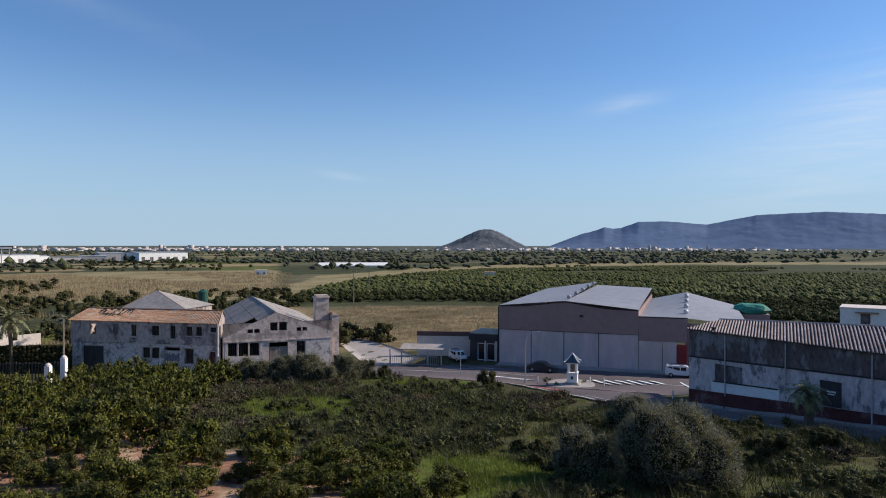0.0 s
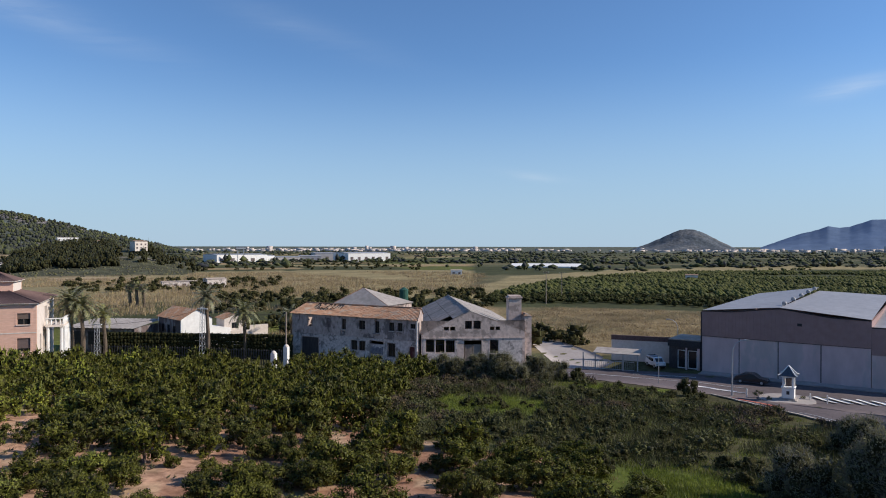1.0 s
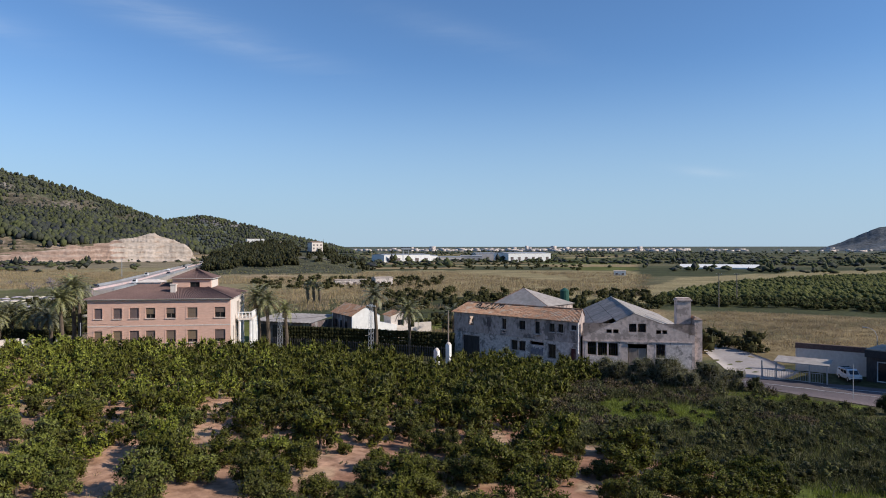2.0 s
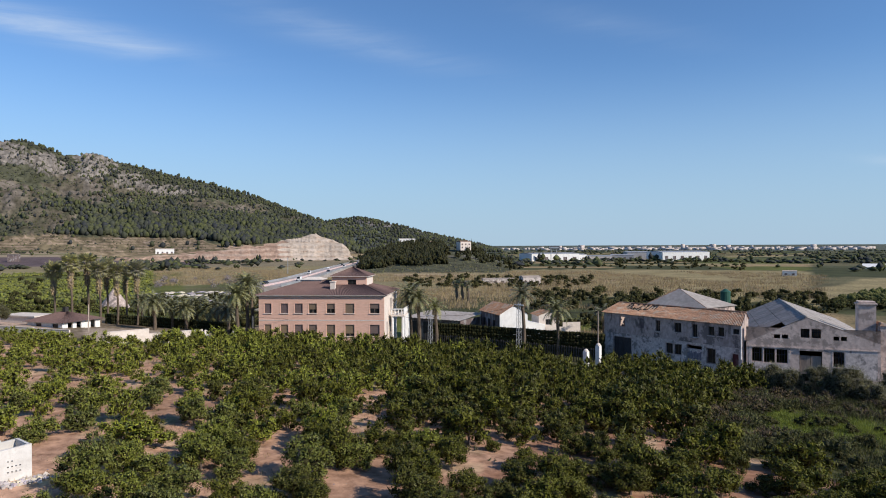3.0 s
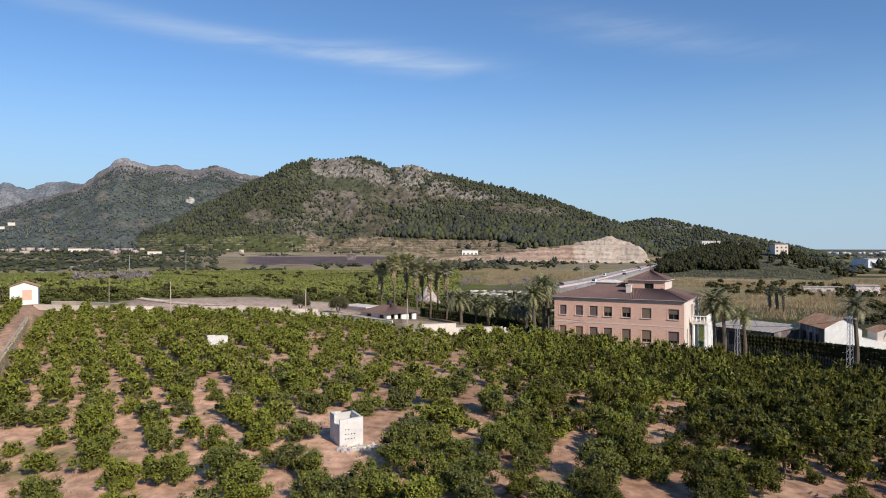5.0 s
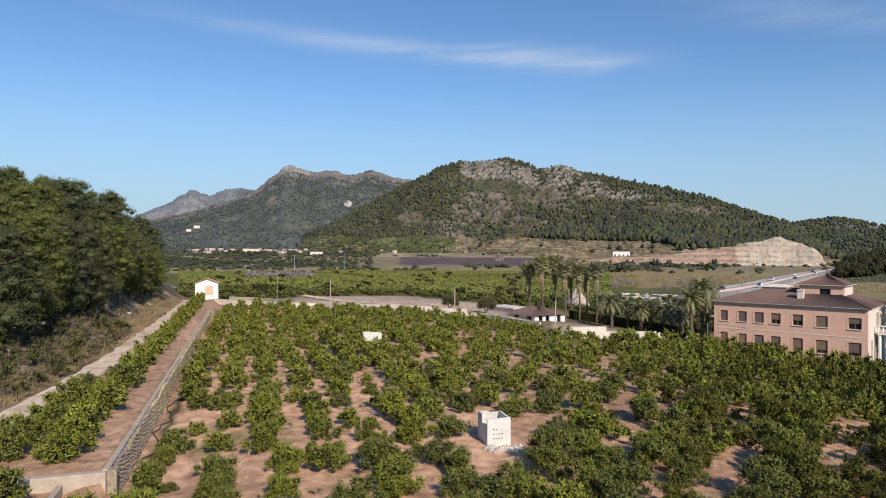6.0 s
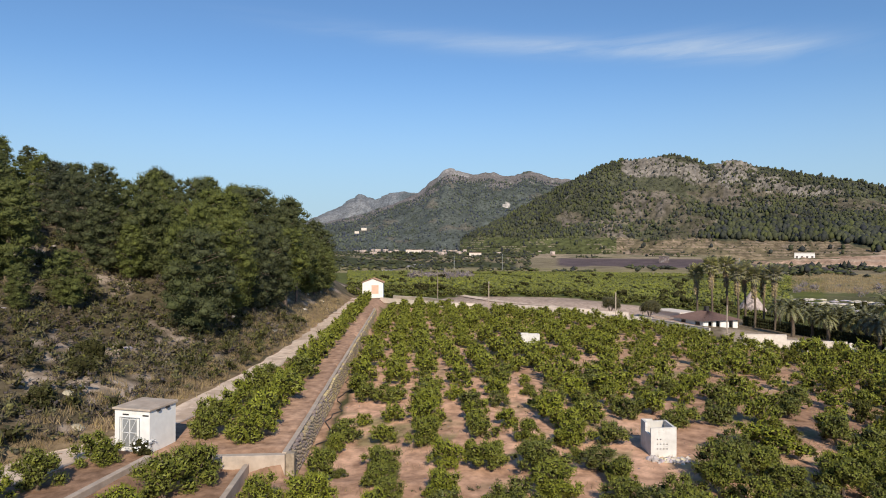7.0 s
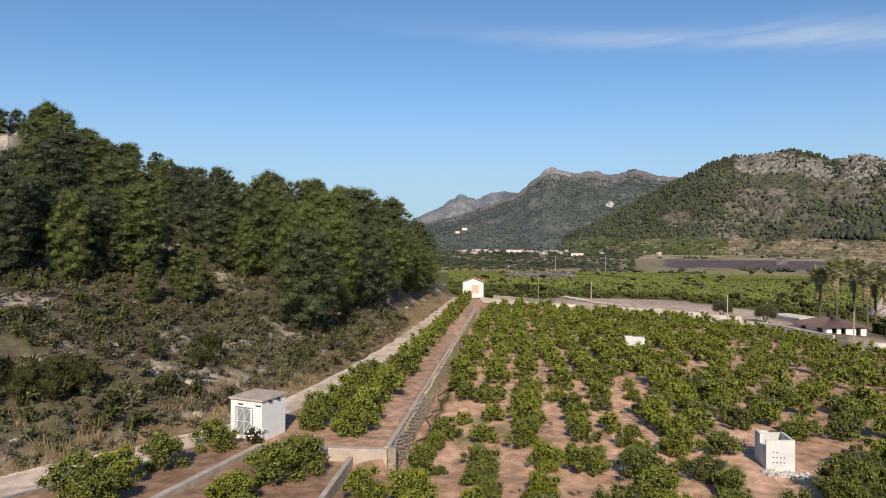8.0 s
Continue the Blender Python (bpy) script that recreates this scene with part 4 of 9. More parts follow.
    S = np.stack([rim, np.roll(rim, -1), len(V) + (np.arange(k) + 1) % k, len(V) + np.arange(k)], 1)
    return solo(name, mesh_np(name, np.concatenate([V, low]), [F, S], material), material, label, category, kind)


band("road", [(-18, 101.5), (-5, 98), (8.9, 91), (18, 84), (27, 79), (38, 87), (60, 100)], [(-16, 107.5), (-3, 108.5), (9, 108.8), (20, 105), (30, 101.2), (40, 97.5), (62, 108)], M_ASPHALT, "grey asphalt road in front of the warehouses", "road", 0.05)
band("side_road", [(8.9, 90.8), (15.6, 79), (20.5, 69.3), (30, 55), (42, 37), (56, 16)], [(26, 81), (25.6, 75), (24.9, 72.2), (35.6, 56.9), (46, 41.9), (60, 20)], M_ASPHALT, "asphalt side road along the old warehouse", "road", 0.07)
band("pavement", [(24.9, 72.2), (35.6, 56.9), (52, 33)], [(27.3, 73.6), (37.9, 58.2), (54.4, 34.5)], M_PAVING, "pale concrete pavement along the old warehouse", "pavement", 0.17)
band("warehouse_pavement", [(8.5, 108.4), (22, 103.4), (37.5, 97.6)], [(9.4, 111.3), (23, 106.3), (38, 100.7)], M_PAVING, "narrow pavement along the big warehouse", "pavement", 0.15)
band("concrete_yard", [(-18, 101.5), (-13, 110), (-19, 128), (-24, 142)], [(-6, 108), (-4, 116), (-9, 127), (-17, 142)], M_PAVING, "pale concrete yard beside the ruined hall", "yard", 0.035)
band("verge", [(9, 90.9), (15.6, 79.2), (20.4, 69.6), (30, 55.2)], [(8.6, 90.6), (15.1, 78.9), (20.0, 69.3), (29.6, 54.9)], M_PAVING, "pale stone kerb beside the road", "kerb", 0.19, m_across=2)
tu = np.linspace(-30, 122, 70)
rag = 0.16 * np.sin(tu * 1.9) + 0.12 * np.sin(tu * 4.7 + 1)
tl, tr = from_wall(tu, track_w(tu) + 1.35 + 0.6 * smooth(4, -4, tu) + rag), from_wall(tu, track_w(tu) - 1.25 - 1.3 * smooth(2, -5, tu) + 0.8 * rag[::-1])
band("dirt_track", list(zip(*tl)), list(zip(*tr)), M_DIRT, "pale dirt track along the foot of the hillside", "track", 0.035, 140, 7, thick=0.05)


def line_mark(pts, width, name="road_marking", label="worn white line painted on the road", material=None, lift=0.10):
    P = [Vector((x, y, 0)) for x, y in pts]
    L, R = [], []
    for i, p in enumerate(P):
        d = (P[min(i + 1, len(P) - 1)] - P[max(i - 1, 0)]).normalized()
        s = Vector((-d.y, d.x, 0)) * width / 2
        L.append((p + s)[:2])
        R.append((p - s)[:2])
    n = max(3, int(sum((b - a).length for a, b in zip(P, P[1:])) / 1.2))
    return band(name, L, R, material or M_PAINT, label, "road marking", lift, n, 2, thick=0.02)


for k in range(6):
    x0 = 21.0 + 1.55 * k
    line_mark([(x0, 93.2 - 0.1 * k), (x0 + 1.5 - 0.15 * k, 89.0)], 0.6, lift=0.19)
line_mark([(32.5, 91.5), (31.8, 84.6)], 0.35)
line_mark([(20.0, 93.4), (33, 87.4)], 0.15)
line_mark([(-16, 104), (-4, 103), (8, 100.6), (14, 97.4)], 0.14)
line_mark([(7.2, 97.5), (12.2, 94.8)], 0.35)
line_mark([(9.2, 96.0), (13.2, 93.4)], 0.35)
line_mark([(5.2, 98.6), (9.8, 96.6)], 0.35)
line_mark([(16.5, 79.6), (21.3, 70.2), (30.6, 55.8)], 0.12)
line_mark([(-1, 105.6), (8, 105.2)], 0.12)
line_mark([(10.8, 88.4), (13.6, 85.4), (15.2, 82.4)], 0.7, "red_kerb_strip", "red painted strip at the bend of the road", M_REDPAINT, 0.12)


def stone_wall():
    """The retaining wall of the terrace: rough stones under a concrete coping, with its corner and the cross wall."""
    rng = np.random.default_rng(5)
    L, tall = 93.0, 1.62
    root = thing("retaining_wall", "rough stone retaining wall with a pale concrete coping", "wall")
    g = Geo()
    for k in range(46):
        u0, u1 = k * L / 46, (k + 1) * L / 46
        a, b = from_wall(u0, 0.18), from_wall(u1, 0.18)
        c, d = from_wall(u1, 0.02), from_wall(u0, 0.02)
        z0, z1 = gz(*from_wall(u0, -0.7)), gz(*from_wall(u1, -0.7))
        g.slab([(*a, z0 - 0.3), (*b, z1 - 0.3), (*c, z1 - 0.3), (*d, z0 - 0.3)], [(*a, z0 + tall), (*b, z1 + tall), (*c, z1 + tall), (*d, z0 + tall)])
    part("core", g, M_CONC, root)
    cope = Geo()
    for k in range(31):
        u0, u1 = k * L / 31 + 0.01, (k + 1) * L / 31 - 0.01
        r = [from_wall(u0, 0.30), from_wall(u1, 0.30), from_wall(u1, 0.0), from_wall(u0, 0.0)]
        z0, z1 = gz(*from_wall(u0, -0.7)) + tall, gz(*from_wall(u1, -0.7)) + tall
        cope.slab([(*r[0], z0), (*r[1], z1), (*r[2], z1), (*r[3], z0)], [(*r[0], z0 + 0.11), (*r[1], z1 + 0.11), (*r[2], z1 + 0.11), (*r[3], z0 + 0.11)])
    part("coping", cope, M_CONC, root)
    shapes = []
    for _ in range(5):
        V, F = ICO1
        g = Geo().add(V * rng.uniform(0.78, 1.1, (len(V), 1)), F)
        shapes.append(g.mesh("stone", M_STONE))
    count, u = 0, 0.15
    rest = []
    while u < L:
        w = rng.uniform(0.26, 0.46)
        z = 0.02
        while z < 1.5:
            h = rng.uniform(0.16, 0.30)
            x, y = from_wall(u + w / 2 + rng.uniform(-0.05, 0.05), -0.10 - 0.10 * (1.5 - z))
            m = Matrix.LocRotScale((x, y, gz(*from_wall(u, -0.7)) + z + h / 2), Euler((rng.uniform(-0.2, 0.2), rng.uniform(-0.2, 0.2), 0.107)), (w * 0.66, 0.17, h * 0.68))
            if count < 290:
                s = new("stone", shapes[count % 5])
                s.parent = root
                s.matrix_world = m
            else:
                rest.append(m)
            count += 1
            z += h
        u += w
    V, F = ICO1
    A = np.concatenate([np.array([(m @ Vector(p))[:] for p in V]) for m in rest])
    Fa = np.concatenate([F + k * len(V) for k in range(len(rest))])
    part("far_stones", mesh_np("far_stones", A, [Fa], M_STONE), M_STONE, root)["kind"] = "stuff"
    # cross wall from the corner towards the hut, and the low channel walls below it
    def low_wall(name, label, a, b, top_a, top_b, thick, mat_):
        p, q = Vector((*from_wall(*a), 0)), Vector((*from_wall(*b), 0))
        d = (q - p).normalized()
        s = Vector((-d.y, d.x, 0)) * thick / 2
        base = [p - s, q - s, q + s, p + s]
        zs = [top_a, top_b, top_b, top_a]
        g = Geo().slab([(v.x, v.y, min(gz(p.x, p.y), gz(q.x, q.y)) - 0.8) for v in base], [(v.x, v.y, z) for v, z in zip(base, zs)])
        solo(name, g, mat_, label, "wall", bevel=0.03)
    low_wall("cross_wall", "low pale concrete wall across the terrace", (-0.1, 0.1), (-0.6, 6.6), 8.26, 8.32, 0.5, M_CONC)
    low_wall("corner_pillar", "dark stone end of the retaining wall", (-0.35, -0.2), (0.15, -0.2), 8.34, 8.34, 0.5, M_STONE)
    low_wall("channel_wall", "grey concrete wall of a low terrace", (-0.4, 2.2), (-16, 2.0), 7.85, 7.75, 0.3, M_CONC)
    low_wall("channel_wall", "grey concrete wall beside the dirt track", (-0.9, 7.5), (-18, 10.9), 8.5, 8.45, 0.35, M_CONC)
    pipe = Geo()
    pts = []
    for k in range(40):
        uu = k * 1.2 - 1.0
        x, y = from_wall(uu, -0.9 - 0.35 * math.sin(uu * 0.8) - 0.2 * math.sin(uu * 2.3))
        pts.append((x, y, gz(x, y) + 0.07))
    pipe.tube(pts, 0.045, 6)
    solo("irrigation_pipe", pipe, M_PVC, "black irrigation pipe lying along the stone wall", "pipe")


stone_wall()


def utility_hut():
    m = place(-37.86, -21.42, 0.46, 2.32, 8.2)
    root = thing("utility_hut", "small white rendered utility hut with a flat concrete roof", "hut", m)
    W, D, Hh = 2.37, 2.33, 2.43
    # x runs along the door side, y goes back towards the hillside
    g = Geo().wall(0, W, -0.6, [(0, Hh), (W, Hh)], 0, 0.18, [(0.42, 1.5, 0.25, 1.95)])
    g.box(0, W, D - 0.18, D, -0.6, Hh).box(0, 0.18, 0.18, D - 0.18, -0.6, Hh).box(W - 0.18, W, 0.18, D - 0.18, -0.6, Hh)
    part("wall", g, M_WHITE, root)
    part("plinth", Geo().box(-0.06, W + 0.06, -0.06, D + 0.06, -0.7, 0.0), M_CONC, root, "worn concrete plinth")
    part("roof", Geo().slab([(-0.1, -0.12, Hh), (W + 0.1, -0.12, Hh), (W + 0.1, D + 0.12, Hh), (-0.1, D + 0.12, Hh)], [(-0.1, -0.12, Hh + 0.12), (W + 0.1, -0.12, Hh + 0.12), (W + 0.1, D + 0.12, Hh + 0.17), (-0.1, D + 0.12, Hh + 0.17)]), M_CONC, root, "weathered flat concrete roof", 0.02)
    d = Geo().box(0.44, 0.95, 0.05, 0.09, 0.27, 1.93).box(0.97, 1.48, 0.05, 0.09, 0.27, 1.93)
    door = part("door", d, M_STEEL, root, "grey metal double door with braces")
    b = Geo()
    for x0, x1 in ((0.48, 0.93), (0.99, 1.44)):
        for z0, z1 in ((0.35, 1.1), (1.1, 1.88)):
            b.tube([(x0, 0.03, z0), (x1, 0.03, z1)], 0.022, 5)
            b.tube([(x0, 0.03, z1), (x1, 0.03, z1)], 0.022, 5)
            b.tube([(x0, 0.03, z0), (x0, 0.03, z1)], 0.022, 5)
    part("brace", b, M_TRUNK_WHITE, door)
    f = Geo().tube([(0.36, -0.02, 0.2), (0.36, -0.02, 2.0), (1.7, -0.02, 2.0), (1.7, -0.02, 0.4)], 0.03, 5)
    part("door_frame", f, M_STEEL, root)
    for x in (0.75, 2.1):
        part("vent", Geo().box(x - 0.2, x + 0.2, -0.02, 0.03, 2.12, 2.2), M_DARK, root)
    for y in (0.7, 1.5):
        part("roof_bracket", Geo().box(W + 0.002, W + 0.12, y - 0.12, y + 0.12, Hh - 0.12, Hh - 0.002), M_DARK, root)
    rub = Geo()
    rng = np.random.default_rng(3)
    for _ in range(26):
        x, y, s = W + rng.uniform(0.2, 1.1), rng.uniform(-0.6, 1.2), rng.uniform(0.08, 0.2)
        rub.box(-s, s, -s * 0.7, s * 0.7, -s * 0.5, s * 0.5, Matrix.Translation((x, y, -0.25 - 0.25 * (x - W) + s * 0.3)) @ Euler(rng.uniform(0, 3, 3)).to_matrix().to_4x4())
    solo("rubble", rub, M_ROCK, "heap of broken pale rubble beside the hut", "rubble", "stuff", m)


utility_hut()


def block_shelter(name, label, m, w, d, h, holes):
    root = thing(name, label, "irrigation box", m)
    g = Geo().wall(0, w, -0.5, [(0, h * 0.96), (w, h)], 0, 0.15, holes)
    part("front_wall", g, M_BLOCK, root)
    part("back_wall", Geo().wall(0, w, -0.5, [(0, h), (w * 0.45, h), (w * 0.46, h * 0.94), (w, h * 0.96)], d - 0.15, d), M_BLOCK, root)
    part("side_wall", Geo().box(0, 0.15, 0.15, d - 0.15, -0.5, h * 0.72).box(0, 0.15, d * 0.55, d - 0.15, h * 0.72, h), M_BLOCK, root)
    part("side_wall", Geo().box(w - 0.15, w, 0.15, d - 0.15, -0.5, h * 0.98), M_BLOCK, root)
    part("footing", Geo().box(-0.25, w + 0.3, -0.3, d + 0.1, -0.6, 0.08), M_ROCK, root, "crumbling pale footing")
    if len(holes) > 2:
        rng = np.random.default_rng(8)
        r = Geo()
        for _ in range(95):
            q = rng.uniform(0.06, 0.2)
            r.box(-q, q, -q * 0.8, q * 0.8, -q * 0.5, q * 0.5, Matrix.Translation((rng.uniform(-0.3, w + 0.6), -0.2 - abs(rng.normal(0, 0.5)), 0.03)) @ Euler(rng.uniform(0, 3, 3)).to_matrix().to_4x4())
        solo("broken_stones", r, M_ROCK, "broken white stones in front of the block shelter", "rubble", "stuff", m)
    return root


block_shelter("block_shelter", "roofless white block shelter with small vent holes", place(-42.6, 10.5, -0.1, 1.55, 7.0), 1.6, 2.15, 1.95,
              [(0.36 + 0.2 * i, 0.45 + 0.2 * i, z, z + 0.08) for z, n in ((0.55, 4), (0.85, 4), (1.15, 2)) for i in range(n)])
block_shelter("small_block_shelter", "small white roofless block shelter among the trees", place(-89.2, 5.1, -0.2, 2.6, gz(-90, 6)), 2.4, 1.6, 1.75, [(0.4 + 0.4 * i, 0.6 + 0.4 * i, 1.1, 1.3) for i in range(3)])


# ---- perimeter wall, gate pillars, hedge ----


def perimeter():
    def run(name, label, pts, h, mat_=M_CREAM, thick=0.22, cap=True):
        root = thing(name, label, "wall")
        g, c = Geo(), Geo()
        for (x0, y0), (x1, y1) in zip(pts, pts[1:]):
            n = max(1, int(math.hypot(x1 - x0, y1 - y0) / 6))
            for k in range(n):
                a = Vector((x0 + (x1 - x0) * k / n, y0 + (y1 - y0) * k / n, 0))
                b = Vector((x0 + (x1 - x0) * (k + 1) / n, y0 + (y1 - y0) * (k + 1) / n, 0))
                dd = (b - a).normalized()
                s = Vector((-dd.y, dd.x, 0)) * thick / 2
                r = [a - s, b - s, b + s, a + s]
                zb = min(gz(a.x, a.y), gz(b.x, b.y))
                g.slab([(v.x, v.y, zb - 0.4) for v in r], [(v.x, v.y, zb + h) for v in r])
                r = [a - s * 1.4, b - s * 1.4, b + s * 1.4, a + s * 1.4]
                c.slab([(v.x, v.y, zb + h) for v in r], [(v.x, v.y, zb + h + 0.07) for v in r])
        part("wall", g, mat_, root)
        part("coping", c, M_CREAM, root)
        return root
    run("boundary_wall", "long white rendered boundary wall behind the grove", [(-162.2, -25.4), (-158, -21), (-147.6, -7), (-146.2, -1.5)], 1.2)
    run("boundary_wall", "long white rendered boundary wall behind the grove", [(-145.8, 3), (-134.6, 17.4), (-125.6, 31), (-112, 37)], 1.0)
    run("yard_wall", "low white wall around a bare yard", [(-150, 4), (-141, 18), (-136, 29)], 0.9)
    run("garden_wall", "cream garden wall with a flat coping", [(-100.6, 37.8), (-100.2, 44), (-98.8, 51.8)], 2.1, M_CREAM)
    run("stepped_wall", "grey stepped wall beside the far white house", [(-163, -22), (-158, -14), (-150, -8)], 1.6, M_CONC)

    def pillar(x, y, h, label):
        root = thing("gate_pillar", label, "pillar", Matrix.Translation((x, y, gz(x, y))), group="gate pillars")
        g = Geo().box(-0.36, 0.36, -0.36, 0.36, -0.3, h)
        part("shaft", g, M_WHITE, root, bevel=0.04)
        c = Geo()
        c.tube([(0, 0, h), (0, 0, h + 0.15), (0, 0, h + 0.32), (0, 0, h + 0.4)], [0.40, 0.36, 0.22, 0.03], 10)
        part("cap", c, M_CREAM, root, "rounded cream cap")
    for x, y, h, lab in ((-98, 51.9, 1.7, "white gate pillar with a rounded cap by the garden"), (-100.0, 58.0, 1.6, "white gate pillar with a rounded cap by the garden"), (-51.9, 88.0, 2.7, "white gate pillar with a rounded cap at the field gate"), (-52.2, 92.2, 3.3, "tall white gate pillar with a rounded cap at the field gate")):
        pillar(x, y, h, lab)

    rng = np.random.default_rng(77)
    root = thing("hedge", "tall dark clipped cypress hedge behind a wire fence", "hedge")
    pts = np.array([(-87, 92), (-79.5, 95.5), (-71, 98), (-61, 100.5), (-56.2, 101.5)])
    s = np.concatenate([[0], np.cumsum(np.hypot(*np.diff(pts, axis=0).T))])
    t = np.arange(0, s[-1], 0.55)
    x, y = np.interp(t, s, pts[:, 0]), np.interp(t, s, pts[:, 1])
    lump = []
    for k, (px, py) in enumerate(zip(x, y)):
        top = 4.3 + 0.12 * math.sin(k * 1.3)
        for z in np.arange(0.35, top, 0.6):
            lump.append((px + rng.normal(0, 0.06), py + rng.normal(0, 0.06), gz(px, py) + z, 0.44 + rng.uniform(-0.04, 0.05)))
    V, F = leafy(lump, 170, 0.2, 0.12, rng, core=1.05)
    part("foliage", mesh_np("foliage", V, F, M_HEDGE, M_HEART_SHADE), M_HEDGE, root)
    fence = thing("fence", "dark wooden stake fence in front of the hedge", "fence")
    fp = np.array([(-86, 88.8), (-78, 91.5), (-66, 93.5), (-54, 95.4)])
    s = np.concatenate([[0], np.cumsum(np.hypot(*np.diff(fp, axis=0).T))])
    stake = Geo().box(-0.07, 0.07, -0.04, 0.04, -0.3, 2.5).mesh("stake", M_DARKWOOD)
    t = np.arange(0, s[-1], 0.42)
    for k, q in enumerate(t):
        px, py = np.interp(q, s, fp[:, 0]), np.interp(q, s, fp[:, 1])
        ob = new("stake", stake)
        ob.parent = fence
        ob.matrix_world = Matrix.Translation((px, py, gz(px, py) - 0.08 * (k % 3)))
    rails = Geo()
    for z in (1.0, 2.2):
        rails.tube([(px, py, gz(px, py) + z) for px, py in fp], 0.035, 5)
    part("rail", rails, M_DARKWOOD, fence)
    gf = thing("garden_fence", "dark hedge-backed fence behind the palms", "fence")
    hedge_az, hedge_d = np.linspace(69.2, 59.6, 58), np.linspace(150, 134, 58)
    lump = [(px, py, gz(px, py) + z, 0.5) for px, py in (polar(a, q) for a, q in zip(hedge_az, hedge_d)) for z in (0.4, 1.0, 1.6)]
    V, F = leafy(lump, 170, 0.2, 0.12, rng, core=1.0)
    part("foliage", mesh_np("foliage", V, F, M_HEDGE, M_HEART_SHADE), M_HEDGE, gf)


perimeter()

# ---- building parts ----


def pane(parent, x0, x1, z0, z1, y, frame=0.06, mullion=0, material=None, frame_material=None, name="window", label=""):
    """A window: a frame with a dark pane set back in its opening."""
    g = Geo().box(x0, x0 + frame, y, y + 0.07, z0, z1).box(x1 - frame, x1, y, y + 0.07, z0, z1).box(x0 + frame, x1 - frame, y, y + 0.07, z0, z0 + frame).box(x0 + frame, x1 - frame, y, y + 0.07, z1 - frame, z1)
    for k in range(mullion):
        xm = x0 + (x1 - x0) * (k + 1) / (mullion + 1)
        g.box(xm - frame / 2, xm + frame / 2, y, y + 0.06, z0 + frame, z1 - frame)
    w = part(name, g, frame_material or M_DARKWOOD, parent, label)
    part("pane", Geo().box(x0 + frame, x1 - frame, y + 0.03, y + 0.045, z0 + frame, z1 - frame), material or M_BLACKGLASS, w)
    return w


def tiled(parent, name, quad, material, period=0.24, amp=0.045, rows=14, skip=None, jag=0.03, label=""):
    g = Geo().sheet(*quad, period, amp, rows, skip, jag)
    return part(name, g, material, parent, label)


def ruined_house():
    root = thing("ruined_farmhouse", "long derelict two-storey house with flaking plaster and broken tile roof", "house", place(-58.25, 104.91, 0.978, -0.208, 0))
    W, D = 25.5, 7.6
    ups = [(3.3, 4.5, 6.2, 7.85), (10.65, 11.55, 6.1, 7.86), (14.15, 15.45, 6.33, 7.8), (17.35, 18.25, 5.9, 7.86), (20.1, 21.05, 6.43, 7.78), (21.7, 22.65, 6.45, 7.8), (24.05, 25.0, 7.02, 7.78), (10.75, 11.4, 5.6, 5.8)]
    lows = [(2.05, 5.8, 0.6, 4.4), (12.6, 13.88, 2.85, 4.46), (14.17, 15.42, 2.85, 4.42), (16.5, 19.0, 4.1, 4.6), (19.9, 21.25, 2.3, 4.44), (23.95, 24.9, 0.6, 4.15)]
    g = Geo().wall(0, W, 0.2, [(0, 8.42), (W, 8.42)], 0, 0.45, ups + lows)
    part("front_wall", g, M_PLASTER, root, "grey flaking plaster wall")
    low = Geo().wall(0.3, W - 0.02, 1.0, [(0, 5.05), (W, 5.05)], -0.025, -0.002, [(a - 0.15, b + 0.15, c - 0.1, min(5.0, d + 0.12)) for a, b, c, d in lows])
    part("lower_plaster", low, M_PLASTER_PALE, root, "paler peeling lower coat")
    part("string_course", Geo().box(0.02, W - 0.02, -0.1, -0.026, 5.06, 5.24), M_PLASTER, root)
    back = 0.46
    for x, nm in ((0, 0.0), (W - 0.4, -back)):
        sh = lambda y, k=nm: x + k * y
        ring = [(sh(0.45), 0.45), (sh(0.45) + 0.4, 0.45), (sh(D) + 0.4, D), (sh(D), D)]
        g = Geo().slab([(p, q, 0.2) for p, q in ring], [(p, q, 8.42) for p, q in ring])
        g.slab([(p, q, 8.42) for p, q in ring], [(sh(4.1), 4.1, 9.7), (sh(4.1) + 0.4, 4.1, 9.7), (sh(4.4) + 0.4, 4.4, 9.7), (sh(4.4), 4.4, 9.7)])
        part("side_wall", g, M_PLASTER, root)
    part("back_wall", Geo().box(0.4, W - 0.4 - back * D, D - 0.4, D, 0.2, 8.4), M_PLASTER, root)
    part("upper_floor", Geo().box(0.4, W - 4.4, 0.46, D - 0.41, 4.95, 5.15), M_WOOD, root)
    def gap(s, t):
        n = noise.noise((s * 40, t * 3, 2.2))
        return (0.11 < s < 0.36) and t > 0.38 + 0.5 * abs(s - 0.22) * 3 and n > -0.16
    tiled(root, "roof", ((-0.3, -0.35, 8.36), (W + 0.1, -0.35, 8.36), (-0.3, 4.25, 9.82), (W - 1.9, 4.25, 9.82)), M_TILE, 0.25, 0.05, 18, gap, 0.07, "broken clay tile roof with gaps")
    tiled(root, "roof", ((-0.3, D + 0.3, 8.5), (W - 3.5, D + 0.3, 8.5), (-0.3, 4.25, 9.82), (W - 1.9, 4.25, 9.82)), M_TILE, 0.25, 0.05, 10, gap, 0.07)
    for k in range(13):
        x = 2.2 + k * 0.62
